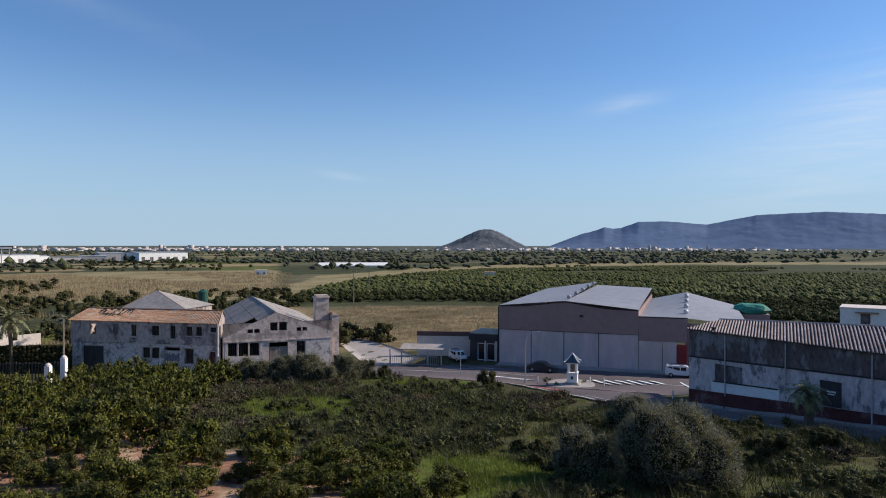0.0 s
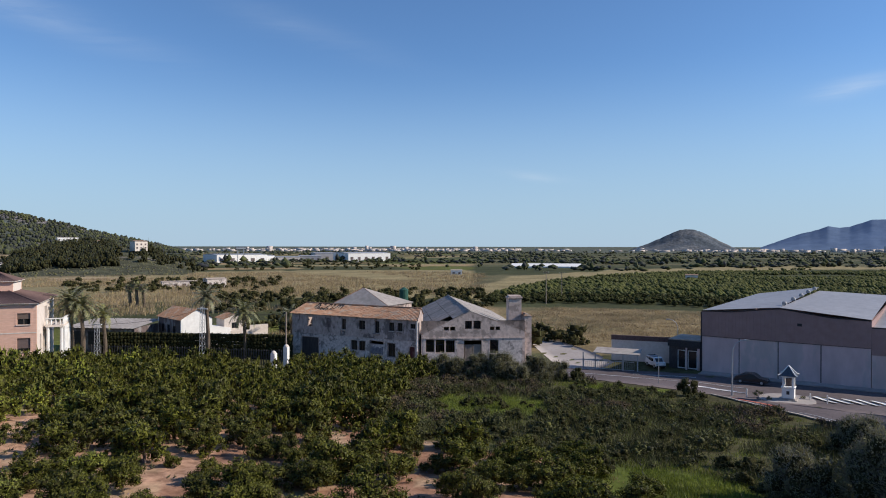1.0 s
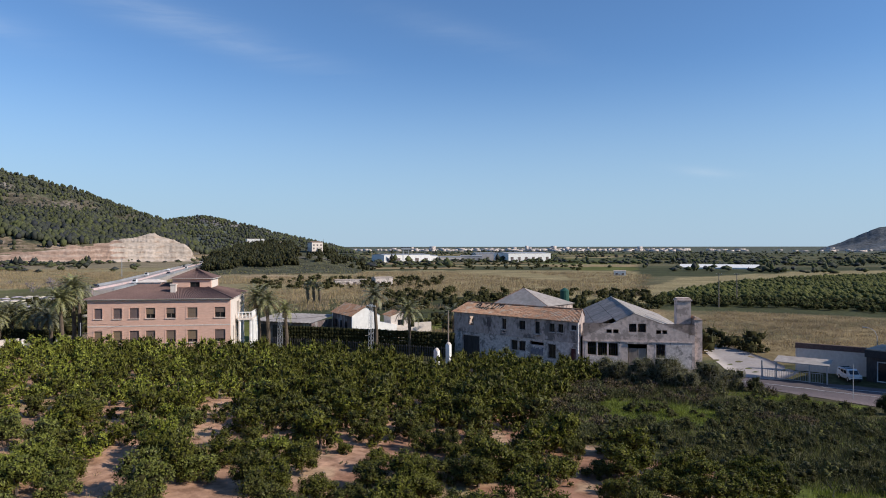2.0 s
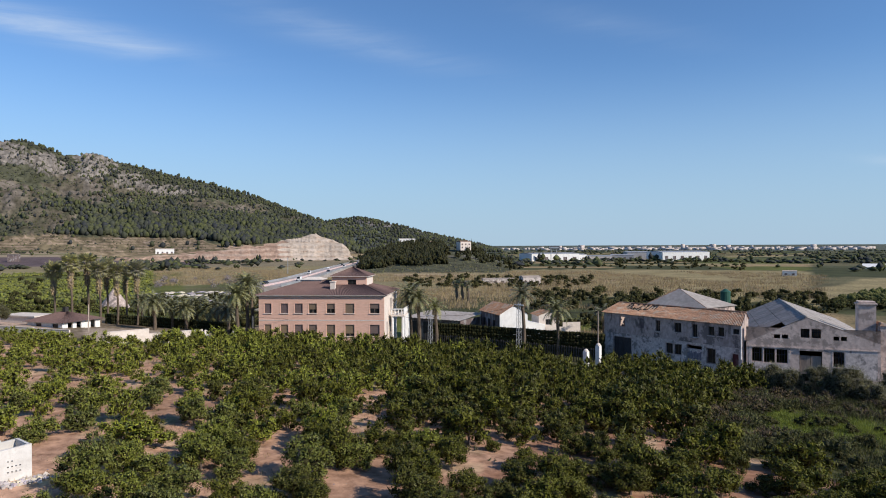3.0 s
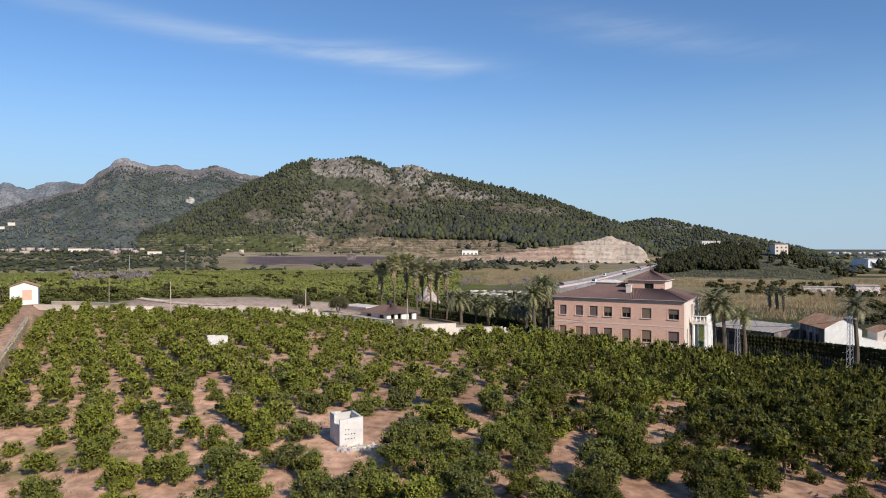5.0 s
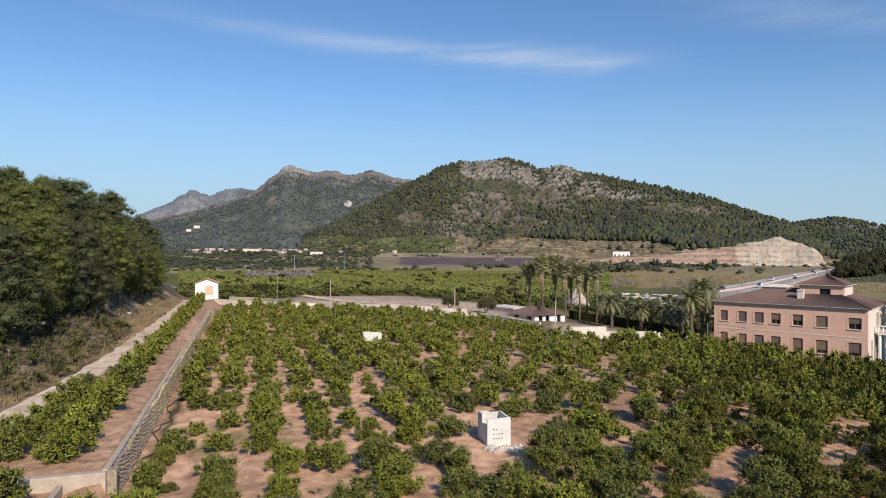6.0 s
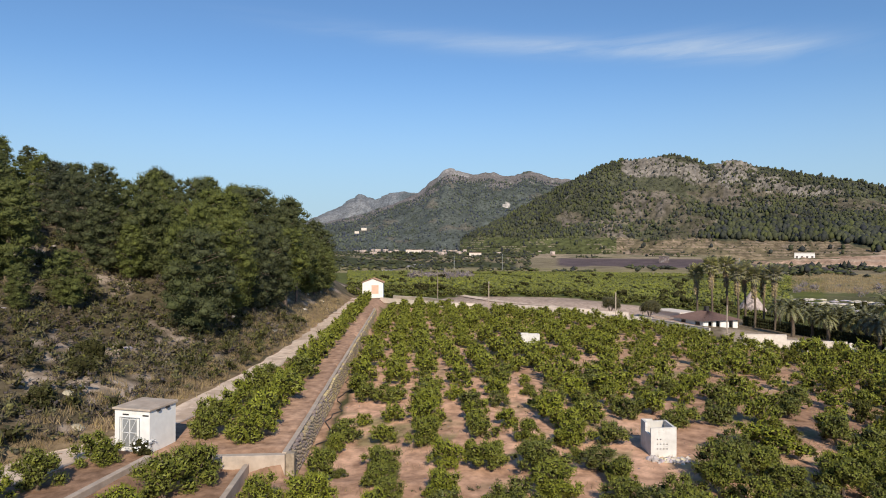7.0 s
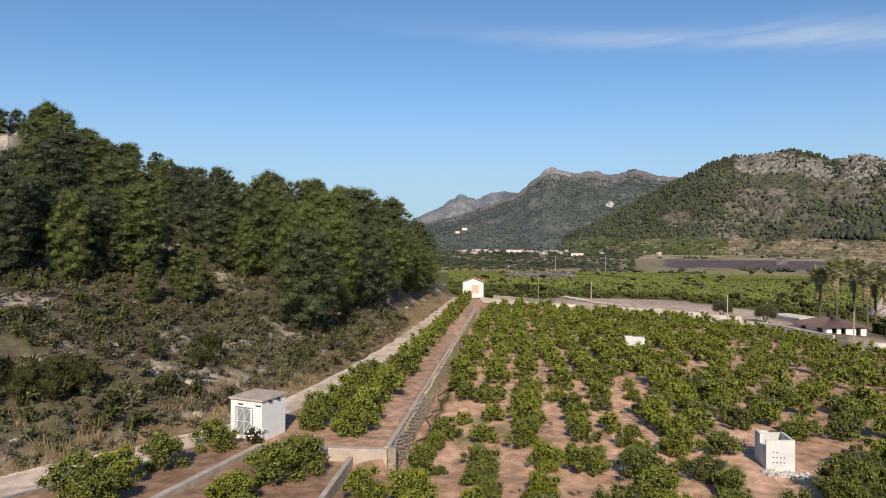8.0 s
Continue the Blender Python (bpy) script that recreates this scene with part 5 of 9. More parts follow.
        part("rafter", Geo().slab([(x, 0.5, 8.3), (x + 0.12, 0.5, 8.3), (x + 0.12, 4.3, 9.6), (x, 4.3, 9.6)], [(x, 0.5, 8.45), (x + 0.12, 0.5, 8.45), (x + 0.12, 4.3, 9.75), (x, 4.3, 9.75)]), M_WOOD, root)
    part("ridge", Geo().tube([(-0.3, 4.25, 9.86), (7, 4.25, 9.8), (8.4, 4.25, 9.84), (W - 1.9, 4.25, 9.86)], 0.14, 8), M_TILE, root)
    part("barn_door", Geo().box(2.1, 3.9, 0.2, 0.28, 0.6, 4.36).box(3.94, 5.75, 0.2, 0.28, 0.6, 4.36), M_DARKWOOD, root, "dark double barn door")
    part("small_door", Geo().box(23.98, 24.88, 0.2, 0.27, 0.6, 4.12), M_MAROON, root, "dark red wooden door")
    part("blocked_window", Geo().box(7.5, 8.4, -0.02, 0.02, 6.3, 7.87), M_GREY_WALL, root)
    for a, b, c, d in ups[1:7]:
        pane(root, a, b, c, d, 0.24, 0.07, 1)
        part("sill", Geo().box(a - 0.1, b + 0.1, -0.1, 0.02, c - 0.1, c - 0.004), M_PLASTER_PALE, root)
    for a, b, c, d in (lows[1], lows[2], lows[4]):
        pane(root, a, b, c, d, 0.24, 0.07, 1)
    board = Geo()
    for k in range(9):
        board.box(16.55 + k * 0.27, 16.79 + k * 0.27, -0.035, -0.028, 2.5 + 0.1 * (k % 2), 3.5 + 0.12 * ((k * 7) % 3))
    part("graffiti", board, M_GRAFFITI, root, "unreadable spray-painted marks")
    part("balcony", Geo().box(17.1, 18.5, -0.45, -0.002, 5.78, 5.88), M_PLASTER_PALE, root)
    part("drainpipe", Geo().tube([(W - 0.12, -0.12, 8.3), (W - 0.12, -0.12, 3.5)], 0.07, 7), M_TRUNK_WHITE, root, "pale drainpipe")


ruined_house()


def hip_roof_house():
    root = thing("ruined_annex", "derelict annex with a pale hipped fibre-cement roof", "house", place(-60.3, 125.6, 0.978, -0.208, 0))
    W, D, z0, z1 = 13.2, 10.0, 8.3, 11.3
    part("wall", Geo().box(0.3, W - 0.3, 0.3, 0.7, 0.4, z0).box(0.3, W - 0.3, D - 0.7, D - 0.3, 0.4, z0).box(0.3, 0.7, 0.7, D - 0.7, 0.4, z0).box(W - 0.7, W - 0.3, 0.7, D - 0.7, 0.4, z0), M_PLASTER, root)
    apex = (4.2, 4.6, z1)
    for name, a, b, mt in (("roof_front", (0, 0, z0), (W, 0, z0), M_ASBESTOS_PALE), ("roof_left", (0, D, z0), (0, 0, z0), M_ASBESTOS), ("roof_back", (W, D, z0), (0, D, z0), M_ASBESTOS), ("roof_right", (W, 0, z0), (W, D, z0), M_ASBESTOS_PALE)):
        A, B, C = Vector(a), Vector(b), Vector(apex)
        n = (B - A).cross(C - A).normalized() * 0.08
        part(name, Geo().slab([A, B, C], [A + n, B + n, C + n]), mt, root)
    part("hip_tiles", Geo().tube([(0.1, 0.1, z0 + 0.05), (4.2, 4.6, z1 + 0.05)], 0.16, 7).tube([(W, 0.1, z0 + 0.05), (4.2, 4.6, z1 + 0.05)], 0.08, 7), M_TILE, root, "brown hip tiles")
    part("gable_panel", Geo().slab([(4.4, 0.9, z0 + 0.15), (8.2, 0.5, z0 + 0.1), (5.2, 2.3, z0 + 0.95)], [(4.4, 0.85, z0 + 0.4), (8.2, 0.45, z0 + 0.2), (4.9, 2.2, z0 + 1.35)]), M_TILE_BROWN, root)


hip_roof_house()


def ruined_hall():
    root = thing("ruined_hall", "derelict gabled hall with beige walls and grey sheet roof", "hall", place(-32.8, 99.75, 0.93, 0.37, 0))
    W, D, e, r = 16.5, 34.0, 6.1, 9.75
    top = [(0, e), (W * 0.46, r), (W, e + 0.35)]
    holes = [(3.55, 4.35, 6.75, 7.33), (4.55, 5.35, 6.75, 7.33), (6.9, 8.0, 6.98, 8.25), (8.25, 9.4, 6.98, 8.25), (10.9, 11.6, 6.75, 7.32), (11.8, 12.5, 6.75, 7.32),
             (0.75, 2.0, 3.4, 5.38), (2.28, 3.65, 3.3, 5.32), (3.88, 5.25, 3.3, 5.24), (6.75, 9.55, 0.8, 5.2), (10.9, 12.2, 3.1, 5.2)]
    part("front_wall", Geo().wall(0, W, 0.4, top, 0, 0.4, holes), M_BEIGE_PLASTER, root, "stained beige gable wall")
    part("lower_plaster", Geo().wall(0.3, W - 0.4, 1.6, [(0, 5.45), (W, 5.45)], -0.02, -0.002, [(a - 0.12, b + 0.12, c - 0.12, min(5.44, d + 0.1)) for a, b, c, d in holes if d < 5.6] + [(5.6, 6.7, 1.6, 5.4), (9.6, 10.7, 1.6, 5.4)]), M_PLASTER_PALE, root, "pale flaking lower panels")
    part("string_course", Geo().box(0, W, -0.09, -0.021, 5.46, 5.62), M_BEIGE_PLASTER, root)
    s = Geo().box(0, 0.4, 0.4, D, 0.4, e).box(W - 0.4, W, 0.4, D, 0.4, e + 0.35)
    part("side_wall", s, M_BEIGE_PLASTER, root)
    part("back_wall", Geo().wall(0.4, W - 0.4, 0.4, [(0, e), (W * 0.46, r), (W, e + 0.35)], D - 0.4, D), M_BEIGE_PLASTER, root)
    rx = W * 0.46
    def roof_panels(x0, z0, x1, z1, mt, name):
        n = 8
        for k in range(n):
            y0, y1 = 0.02 + (D - 0.02) * k / n + 0.02, 0.02 + (D - 0.02) * (k + 1) / n - 0.02
            lift = 0.05 + 0.02 * ((k * 7) % 3)
            g = Geo()
            for q in range(3):
                a, b = q / 3 + 0.004, (q + 1) / 3 - 0.004
                xa, xb, za, zb = x0 + (x1 - x0) * a, x0 + (x1 - x0) * b, z0 + (z1 - z0) * a, z0 + (z1 - z0) * b
                if name == "roof_left" and k == 0 and q == 1:
                    continue
                g.slab([(xa, y0, za + lift), (xb, y0, zb + lift), (xb, y1, zb + lift), (xa, y1, za + lift)], [(xa, y0, za + lift + 0.07), (xb, y0, zb + lift + 0.07), (xb, y1, zb + lift + 0.07), (xa, y1, za + lift + 0.07)])
            part(name, g, mt, root)
    roof_panels(-0.3, e - 0.05, rx, r, M_ASBESTOS, "roof_left")
    roof_panels(rx, r, W + 0.3, e + 0.3, M_ASBESTOS_PALE, "roof_right")
    part("ridge", Geo().tube([(rx, -0.1, r + 0.12), (rx, D, r + 0.12)], 0.14, 6), M_ASBESTOS_PALE, root)
    part("door", Geo().box(6.85, 8.12, 0.18, 0.26, 0.8, 4.5).box(8.18, 9.45, 0.18, 0.26, 0.8, 4.5), M_WOOD, root, "weathered wooden double door")
    part("door_lintel", Geo().box(6.6, 9.7, -0.14, -0.022, 5.2, 5.44), M_PLASTER_PALE, root)
    for h in holes[2:4] + holes[6:9] + holes[10:]:
        bars = Geo()
        for k in range(1, 4):
            x = h[0] + (h[1] - h[0]) * k / 4
            bars.box(x - 0.03, x + 0.03, 0.15, 0.21, h[2], h[3])
        bars.box(h[0], h[1], 0.16, 0.2, h[2] + (h[3] - h[2]) * 0.6, h[2] + (h[3] - h[2]) * 0.6 + 0.06)
        part("window_bars", bars, M_DARKWOOD, root)
    # chimney stack and its lower shoulder at the right-hand corner
    c = thing("chimney_stack", "square rendered chimney stack beside the ruined hall", "chimney", place(-32.8, 99.75, 0.93, 0.37, 0))
    part("stack", Geo().box(14.3, 16.4, 2.2, 4.2, 1.0, 11.6), M_BEIGE_PLASTER, c)
    part("cap", Geo().box(14.15, 16.55, 2.05, 4.35, 11.6, 11.8).box(14.35, 16.35, 2.25, 4.15, 11.8, 12.05), M_BEIGE_PLASTER, c)
    part("shoulder", Geo().box(16.56, 17.7, 0.6, 3.2, 0.6, 8.9), M_BEIGE_PLASTER, c)
    part("shoulder_cap", Geo().slab([(16.45, 0.5, 8.9), (17.8, 0.5, 8.9), (17.8, 3.3, 8.9), (16.45, 3.3, 8.9)], [(16.7, 0.7, 9.35), (17.3, 0.7, 9.2), (17.3, 3.1, 9.2), (16.7, 3.1, 9.35)]), M_TILE, c)


ruined_hall()


def warehouse():
    root = thing("warehouse", "large modern warehouse with concrete panels and brown metal cladding", "warehouse", place(9.316, 111.41, 0.938, -0.346, 0))
    W, D = 22.35, 40.0
    xs = [0, 5.45, 10.8, 16.3, W]
    for a, b in zip(xs, xs[1:]):
        part("concrete_panel", Geo().box(a + 0.07, b - 0.07, 0, 0.25, 0.3, 6.15), M_PRECAST, root)
    for a in xs[1:4]:
        part("joint", Geo().box(a - 0.068, a + 0.068, 0.06, 0.2, 0.3, 6.14), M_DARK, root)
    g = Geo().sheet((0, -0.05, 6.18), (W, -0.05, 6.18), (0, -0.05, 9.95), (W, -0.05, 9.95), 0.5, 0.04, 2)
    cl = Geo()
    n = 90
    def eave(x):
        return float(np.interp(x, [0, 4.5, 10.9, 17.5, W], [9.98, 10.05, 10.96, 10.0, 9.9]))
    for k in range(n):
        a, b = W * k / n, W * (k + 1) / n
        y = -0.06 if k % 2 else -0.02
        cl.slab([(a, y, 6.2), (b, y, 6.2), (b, 0.2, 6.2), (a, 0.2, 6.2)], [(a, y, eave(a)), (b, y, eave(b)), (b, 0.2, eave(b)), (a, 0.2, eave(a))])
    part("cladding", cl, M_CLAD, root, "ribbed brown metal cladding")
    part("flashing", Geo().box(-0.08, W + 0.08, -0.1, 0.26, 6.15, 6.2), M_DARK, root)
    part("corner_trim", Geo().box(-0.15, -0.01, -0.08, 0.2, 0.3, 9.9), M_DARK, root)
    for k in range(12):
        a, b = W * k / 12, W * (k + 1) / 12
        part("verge_trim", Geo().slab([(a, -0.12, eave(a)), (b, -0.12, eave(b)), (b, 0.25, eave(b)), (a, 0.25, eave(a))], [(a, -0.12, eave(a) + 0.12), (b, -0.12, eave(b) + 0.12), (b, 0.25, eave(b) + 0.12), (a, 0.25, eave(a) + 0.12)]), M_DARK, root)
    part("side_wall", Geo().box(-0.0, 0.25, 0.26, D, 0.3, 9.9).box(W - 0.25, W, 0.26, D, 0.3, 9.8), M_CLAD, root)
    part("back_wall", Geo().box(0.25, W - 0.25, D - 0.25, D, 0.3, 9.9), M_CLAD, root)
    ridge = [(0, 10.0), (10.9, 11.05), (W, 9.95)]
    # the roof climbs slightly towards the back
    for side, (x0, z0, x1, z1) in (("roof_left", (0, 10.0, 10.9, 11.0)), ("roof_right", (10.9, 11.0, W, 9.95))):
        g = Geo().sheet((x0, 0.0, z0 + 0.12), (x0, D, z0 + 0.5), (x1, 0.0, z1 + 0.12), (x1, D, z1 + 1.15), 1.0, 0.03, 2)
        part(side, g, M_METAL_ROOF, root, "pale galvanised metal roof")
    for k in range(5):
        y = 4 + k * 7.5
        z = 11.18 + 1.0 * y / D
        part("ridge_vent", Geo().box(10.6, 11.2, y, y + 0.6, z, z + 0.3).tube([(10.9, y + 0.3, z + 0.3), (10.9, y + 0.3, z + 0.5)], [0.36, 0.22], 10), M_METAL_ROOF, root, "small galvanised roof vent")
    part("wall_vent", Geo().box(13.3, 13.9, -0.1, -0.062, 8.6, 9.0), M_DARK, root)
    # lower wing
    wing = thing("warehouse_wing", "lower warehouse wing with brown cladding and white roof", "warehouse", place(9.316, 111.41, 0.938, -0.346, 0))
    x0, x1 = W + 0.02, 29.4
    part("concrete_panel", Geo().box(x0, 25.8, 0, 0.25, 0.3, 5.3), M_PRECAST, wing)
    part("concrete_panel", Geo().box(25.9, 27.9, 0, 0.25, 0.3, 5.3), M_PRECAST, wing)
    part("red_door", Geo().box(27.95, x1, 0.1, 0.2, 0.3, 5.0), M_RED, wing, "dark red sliding door")
    cl = Geo()
    for k in range(28):
        a, b = x0 + (x1 - x0) * k / 28, x0 + (x1 - x0) * (k + 1) / 28
        cl.box(a, b, -0.06 if k % 2 else -0.02, 0.2, 5.32, 8.95)
    part("cladding", cl, M_CLAD, wing)
    part("verge_trim", Geo().box(x0, x1 + 0.1, -0.12, 0.25, 8.95, 9.1), M_DARK, wing)
    part("side_wall", Geo().box(x1 - 0.25, x1, 0.26, 30, 0.3, 8.6), M_CLAD, wing)
    part("gable_wall", Geo().box(x1 + 0.02, 38, 0.5, 0.75, 0.3, 8.2), M_CLAD, wing)
    part("roof", Geo().sheet((x0, 0.26, 8.75), (x0, 32, 9.4), (29.2, 0.26, 9.0), (29.2, 32, 10.9), 1.0, 0.03, 2), M_METAL_ROOF, wing, "pale metal roof")
    part("roof_slope", Geo().sheet((29.2, 0.26, 9.0), (29.2, 32, 10.9), (38, 0.26, 8.2), (38, 32, 8.6), 1.0, 0.03, 2), M_METAL_ROOF, wing)
    for k in range(4):
        y = 5 + k * 6.5
        z = 9.0 + 1.9 * y / 32
        part("roof_vent", Geo().box(28.9, 29.5, y, y + 0.6, z, z + 0.35).tube([(29.2, y + 0.3, z + 0.35), (29.2, y + 0.3, z + 0.6)], [0.42, 0.28], 10), M_STEEL, wing)
    net = thing("net_cover", "crumpled green plastic net beside the warehouse", "net", place(9.3, 111.4, 0.938, -0.346, 0))
    V, F = ICO2
    rng = np.random.default_rng(2)
    g = Geo().add(V * rng.uniform(0.75, 1.15, (len(V), 1)) * [3.2, 2.0, 1.2] + [40, 24, 8.6], F)
    part("net", g, M_TEAL, net)
    g = Geo().box(37, 43, 22, 26.5, 0.2, 7.9)
    part("stack", g, M_CLAD, net)


warehouse()


def annex_office():
    root = thing("gatehouse", "low gatehouse with dark fascia and pale framed glass doors", "office", place(9.316, 111.41, 0.938, -0.346, 0))
    part("wall", Geo().wall(-5.2, -0.35, 0.4, [(-5.2, 5.0), (-0.35, 5.0)], 0.5, 0.8, [(-3.9, -2.6, 0.7, 3.6), (-2.3, -0.8, 0.7, 3.6)]), M_DARKWOOD, root)
    part("side_wall", Geo().box(-5.2, -4.9, 0.81, 7, 0.4, 5.0).box(-4.89, -0.35, 6.7, 7, 0.4, 5.0), M_DARKWOOD, root)
    part("fascia", Geo().box(-5.35, -0.3, 0.2, 0.5, 4.1, 5.1), M_DARKSTEEL, root, "dark fascia board")
    part("roof", Geo().box(-5.3, -0.3, 0.52, 7.1, 5.12, 5.28), M_CONC, root)
    for a, b in ((-3.9, -2.6), (-2.3, -0.8)):
        pane(root, a, b, 0.7, 3.6, 0.6, 0.14, 0, frame_material=M_TRUNK_WHITE, name="glass_door", label="dark glass door in a pale frame")
    part("pilaster", Geo().box(-2.58, -2.32, 0.3, 0.49, 0.4, 4.0).box(-0.78, -0.4, 0.3, 0.49, 0.4, 4.0), M_PRECAST, root)
    lw = thing("yard_wall", "low beige yard wall with a rusty coping beside the gatehouse", "wall", place(-4.6, 118.5, 0.99, -0.1, 0))
    part("wall", Geo().box(0, 11.5, 0, 0.3, 0.3, 4.1), M_CREAM, lw)
    part("coping", Geo().box(-0.05, 11.55, -0.06, 0.36, 4.1, 4.9), M_TILE_BROWN, lw, "brown corrugated coping")
    gate = thing("sliding_gate", "grey metal frame shelter and gate at the yard entrance", "gate", place(-8.6, 108.9, 0.99, -0.12, 0.6))
    for x in (0, 1.9, 6.2, 8.4):
        part("post", Geo().box(x - 0.09, x + 0.09, -0.09, 0.09, 0, 2.6), M_STEEL, gate)
    part("roof", Geo().slab([(1.6, -0.3, 2.6), (8.7, -0.3, 2.6), (8.7, 3.2, 3.0), (1.6, 3.2, 3.0)], [(1.6, -0.3, 2.7), (8.7, -0.3, 2.7), (8.7, 3.2, 3.1), (1.6, 3.2, 3.1)]), M_ASBESTOS_PALE, gate, "pale sheet roof")
    bars = Geo()
    for k in range(26):
        bars.box(0.1 + k * 0.31, 0.14 + k * 0.31, -0.02, 0.02, 0.15, 1.5)
    bars.box(0.1, 7.9, -0.03, 0.03, 0.12, 0.2).box(0.1, 7.9, -0.03, 0.03, 1.42, 1.5)
    part("gate_leaf", bars, M_STEEL, gate)


annex_office()


def old_warehouse():
    root = thing("old_warehouse", "old grey warehouse with peeling paint, maroon base and corrugated roof", "warehouse", place(26.93, 73.2, 0.57, -0.821, 0))
    L, D = 34.0, 15.0
    def lin(a, b):
        return lambda x: a + (b - a) * x / 18.5
    base, maroon, bandz, eave = lin(2.7, 4.1), lin(4.41, 5.45), lin(7.87, 8.44), lin(10.95, 10.75)
    def course(name, lo, hi, y0, y1, mt, label="", holes=()):
        g = Geo()
        xs = sorted({0, L, *[h[0] for h in holes], *[h[1] for h in holes], 8, 20, 28})
        for a, b in zip(xs, xs[1:]):
            cut = [h for h in holes if h[0] < (a + b) / 2 < h[1]]
            segs = [(lo, hi)] if not cut else [(lo, lambda x, c=cut[0]: c[2]), (lambda x, c=cut[0]: c[3], hi)]
            for f0, f1 in segs:
                if f1(a) - f0(a) < 0.02:
                    continue
                g.slab([(a, y0, f0(a)), (b, y0, f0(b)), (b, y1, f0(b)), (a, y1, f0(a))], [(a, y0, f1(a)), (b, y0, f1(b)), (b, y1, f1(b)), (a, y1, f1(a))])
        return part(name, g, mt, root, label)
    door = (13.8, 15.75, 5.32, 7.66)
    course("base", lambda x: base(x) - 1.2, maroon, -0.05, 0.35, M_MAROON, "maroon painted base")
    course("lower_wall", maroon, bandz, 0, 0.35, M_BLUEWHITE, "worn white painted wall", [door, (3.1, 6.2, 5.8, 7.6)])
    course("band", bandz, lambda x: bandz(x) + 0.16, -0.06, 0.35, M_DARK)
    course("upper_wall", lambda x: bandz(x) + 0.16, eave, 0, 0.35, M_GREY_WALL, "dark grey stained render")
    part("blocked_window", Geo().box(3.15, 6.15, 0.08, 0.3, 5.82, 7.59), M_GREY_WALL, root)
    part("sill", Geo().slab([(2.9, -0.1, 5.66), (9.9, -0.1, 5.98), (9.9, 0.0, 5.98), (2.9, 0.0, 5.66)], [(2.9, -0.1, 5.78), (9.9, -0.1, 6.1), (9.9, 0.0, 6.1), (2.9, 0.0, 5.78)]), M_DARK, root)
    part("repainted_strip", Geo().slab([(2.7, -0.012, maroon(2.7) + 0.02), (10.0, -0.012, maroon(10.0) + 0.02), (10.0, -0.002, maroon(10.0) + 0.02), (2.7, -0.002, maroon(2.7) + 0.02)], [(2.7, -0.012, 5.62), (10.0, -0.012, 5.95), (10.0, -0.002, 5.95), (2.7, -0.002, 5.62)]), M_WHITE, root, "freshly repainted white strip")
    part("door", Geo().box(13.85, 15.7, 0.12, 0.2, 5.32, 7.6), M_DARKWOOD, root, "dark blue-grey metal door")
    part("door_frame", Geo().box(13.55, 13.82, -0.03, 0.1, 5.3, 7.9).box(15.76, 16.0, -0.03, 0.1, 5.3, 7.9).box(13.82, 15.76, -0.03, 0.1, 7.66, 7.9), M_BLUEWHITE, root)
    part("notice", Geo().box(14.4, 15.2, 0.1, 0.118, 6.6, 6.75).box(14.5, 15.1, 0.1, 0.118, 6.4, 6.5), M_TRUNK_WHITE, root, "unreadable white writing on the door")
    for x, z1 in ((4.35, 6.3), (10.7, 7.9), (18.3, 5.4)):
        part("drainpipe", Geo().tube([(x, -0.14, eave(x) - 0.2), (x, -0.14, z1 - 1.9)], 0.07, 7), M_STEEL, root, "grey drainpipe")
    part("side_wall", Geo().box(-0.0, 0.35, 0.36, D, 1.5, 10.7), M_GREY_WALL, root)
    part("side_wall", Geo().box(L - 0.35, L, 0.36, D, 2.0, 10.5), M_GREY_WALL, root)
    part("back_wall", Geo().box(0.35, L - 0.35, D - 0.35, D, 1.5, 10.7), M_GREY_WALL, root)
    # the roof's rows run askew to the wall, square to the street behind
    def ridge(x):
        return 11.66 + 0.052 * (x - 0.4)
    def on_roof(x, t, up=0.0):
        return Vector((x, -0.36 + 5.36 * t, (1 - t) * (eave(x) + 0.03) + t * ridge(x) + up))
    g = Geo()
    for k in range(17):
        a, b = -0.1 + (L + 0.1) * k / 17, -0.1 + (L + 0.1) * (k + 1) / 17
        top = [on_roof(a, 0), on_roof(b, 0), on_roof(max(b, 0.4), 1), on_roof(max(a, 0.4), 1)]
        g.slab([p - Vector((0, 0, 0.06)) for p in top], top)
    part("roof_front", g, M_ROOF_VALLEY, root, "old roof with dark valleys between its rows")
    rib = Geo()
    skew, pitch = 2.9, 0.335
    rng = np.random.default_rng(12)
    for k in range(int((L + skew) / pitch)):
        s0 = 0.05 + k * pitch + rng.normal(0, 0.012)
        t0, t1 = max(0.0, (s0 - L) / skew), min(1.0, (s0 + 0.1) / (skew + 0.5))
        up = Vector((0, 0, 0.09 + rng.uniform(-0.012, 0.012)))
        w = Vector((0.085, 0, 0))
        for i in range(4):
            p, q = t0 + (t1 - t0) * i / 4, t0 + (t1 - t0) * (i + 1) / 4
            a0, a1 = on_roof(s0 - skew * p, p, 0.004), on_roof(s0 - skew * q, q, 0.004)
            rib.slab([a0 - w, a0 + w, a1 + w, a1 - w], [a0 - w * 0.5 + up, a0 + w * 0.5 + up, a1 + w * 0.5 + up, a1 - w * 0.5 + up])
    part("roof_ribs", rib, M_ROOF_PINK, root, "pale pinkish raised roof rows")
    part("roof_hip", Geo().slab([(-0.1, -0.35, 10.92), (0.4, 5.0, 11.6), (-0.1, D, 10.8)], [(-0.1, -0.35, 10.99), (0.4, 5.0, 11.67), (-0.1, D, 10.86)]), M_ROOF_SHEET, root)
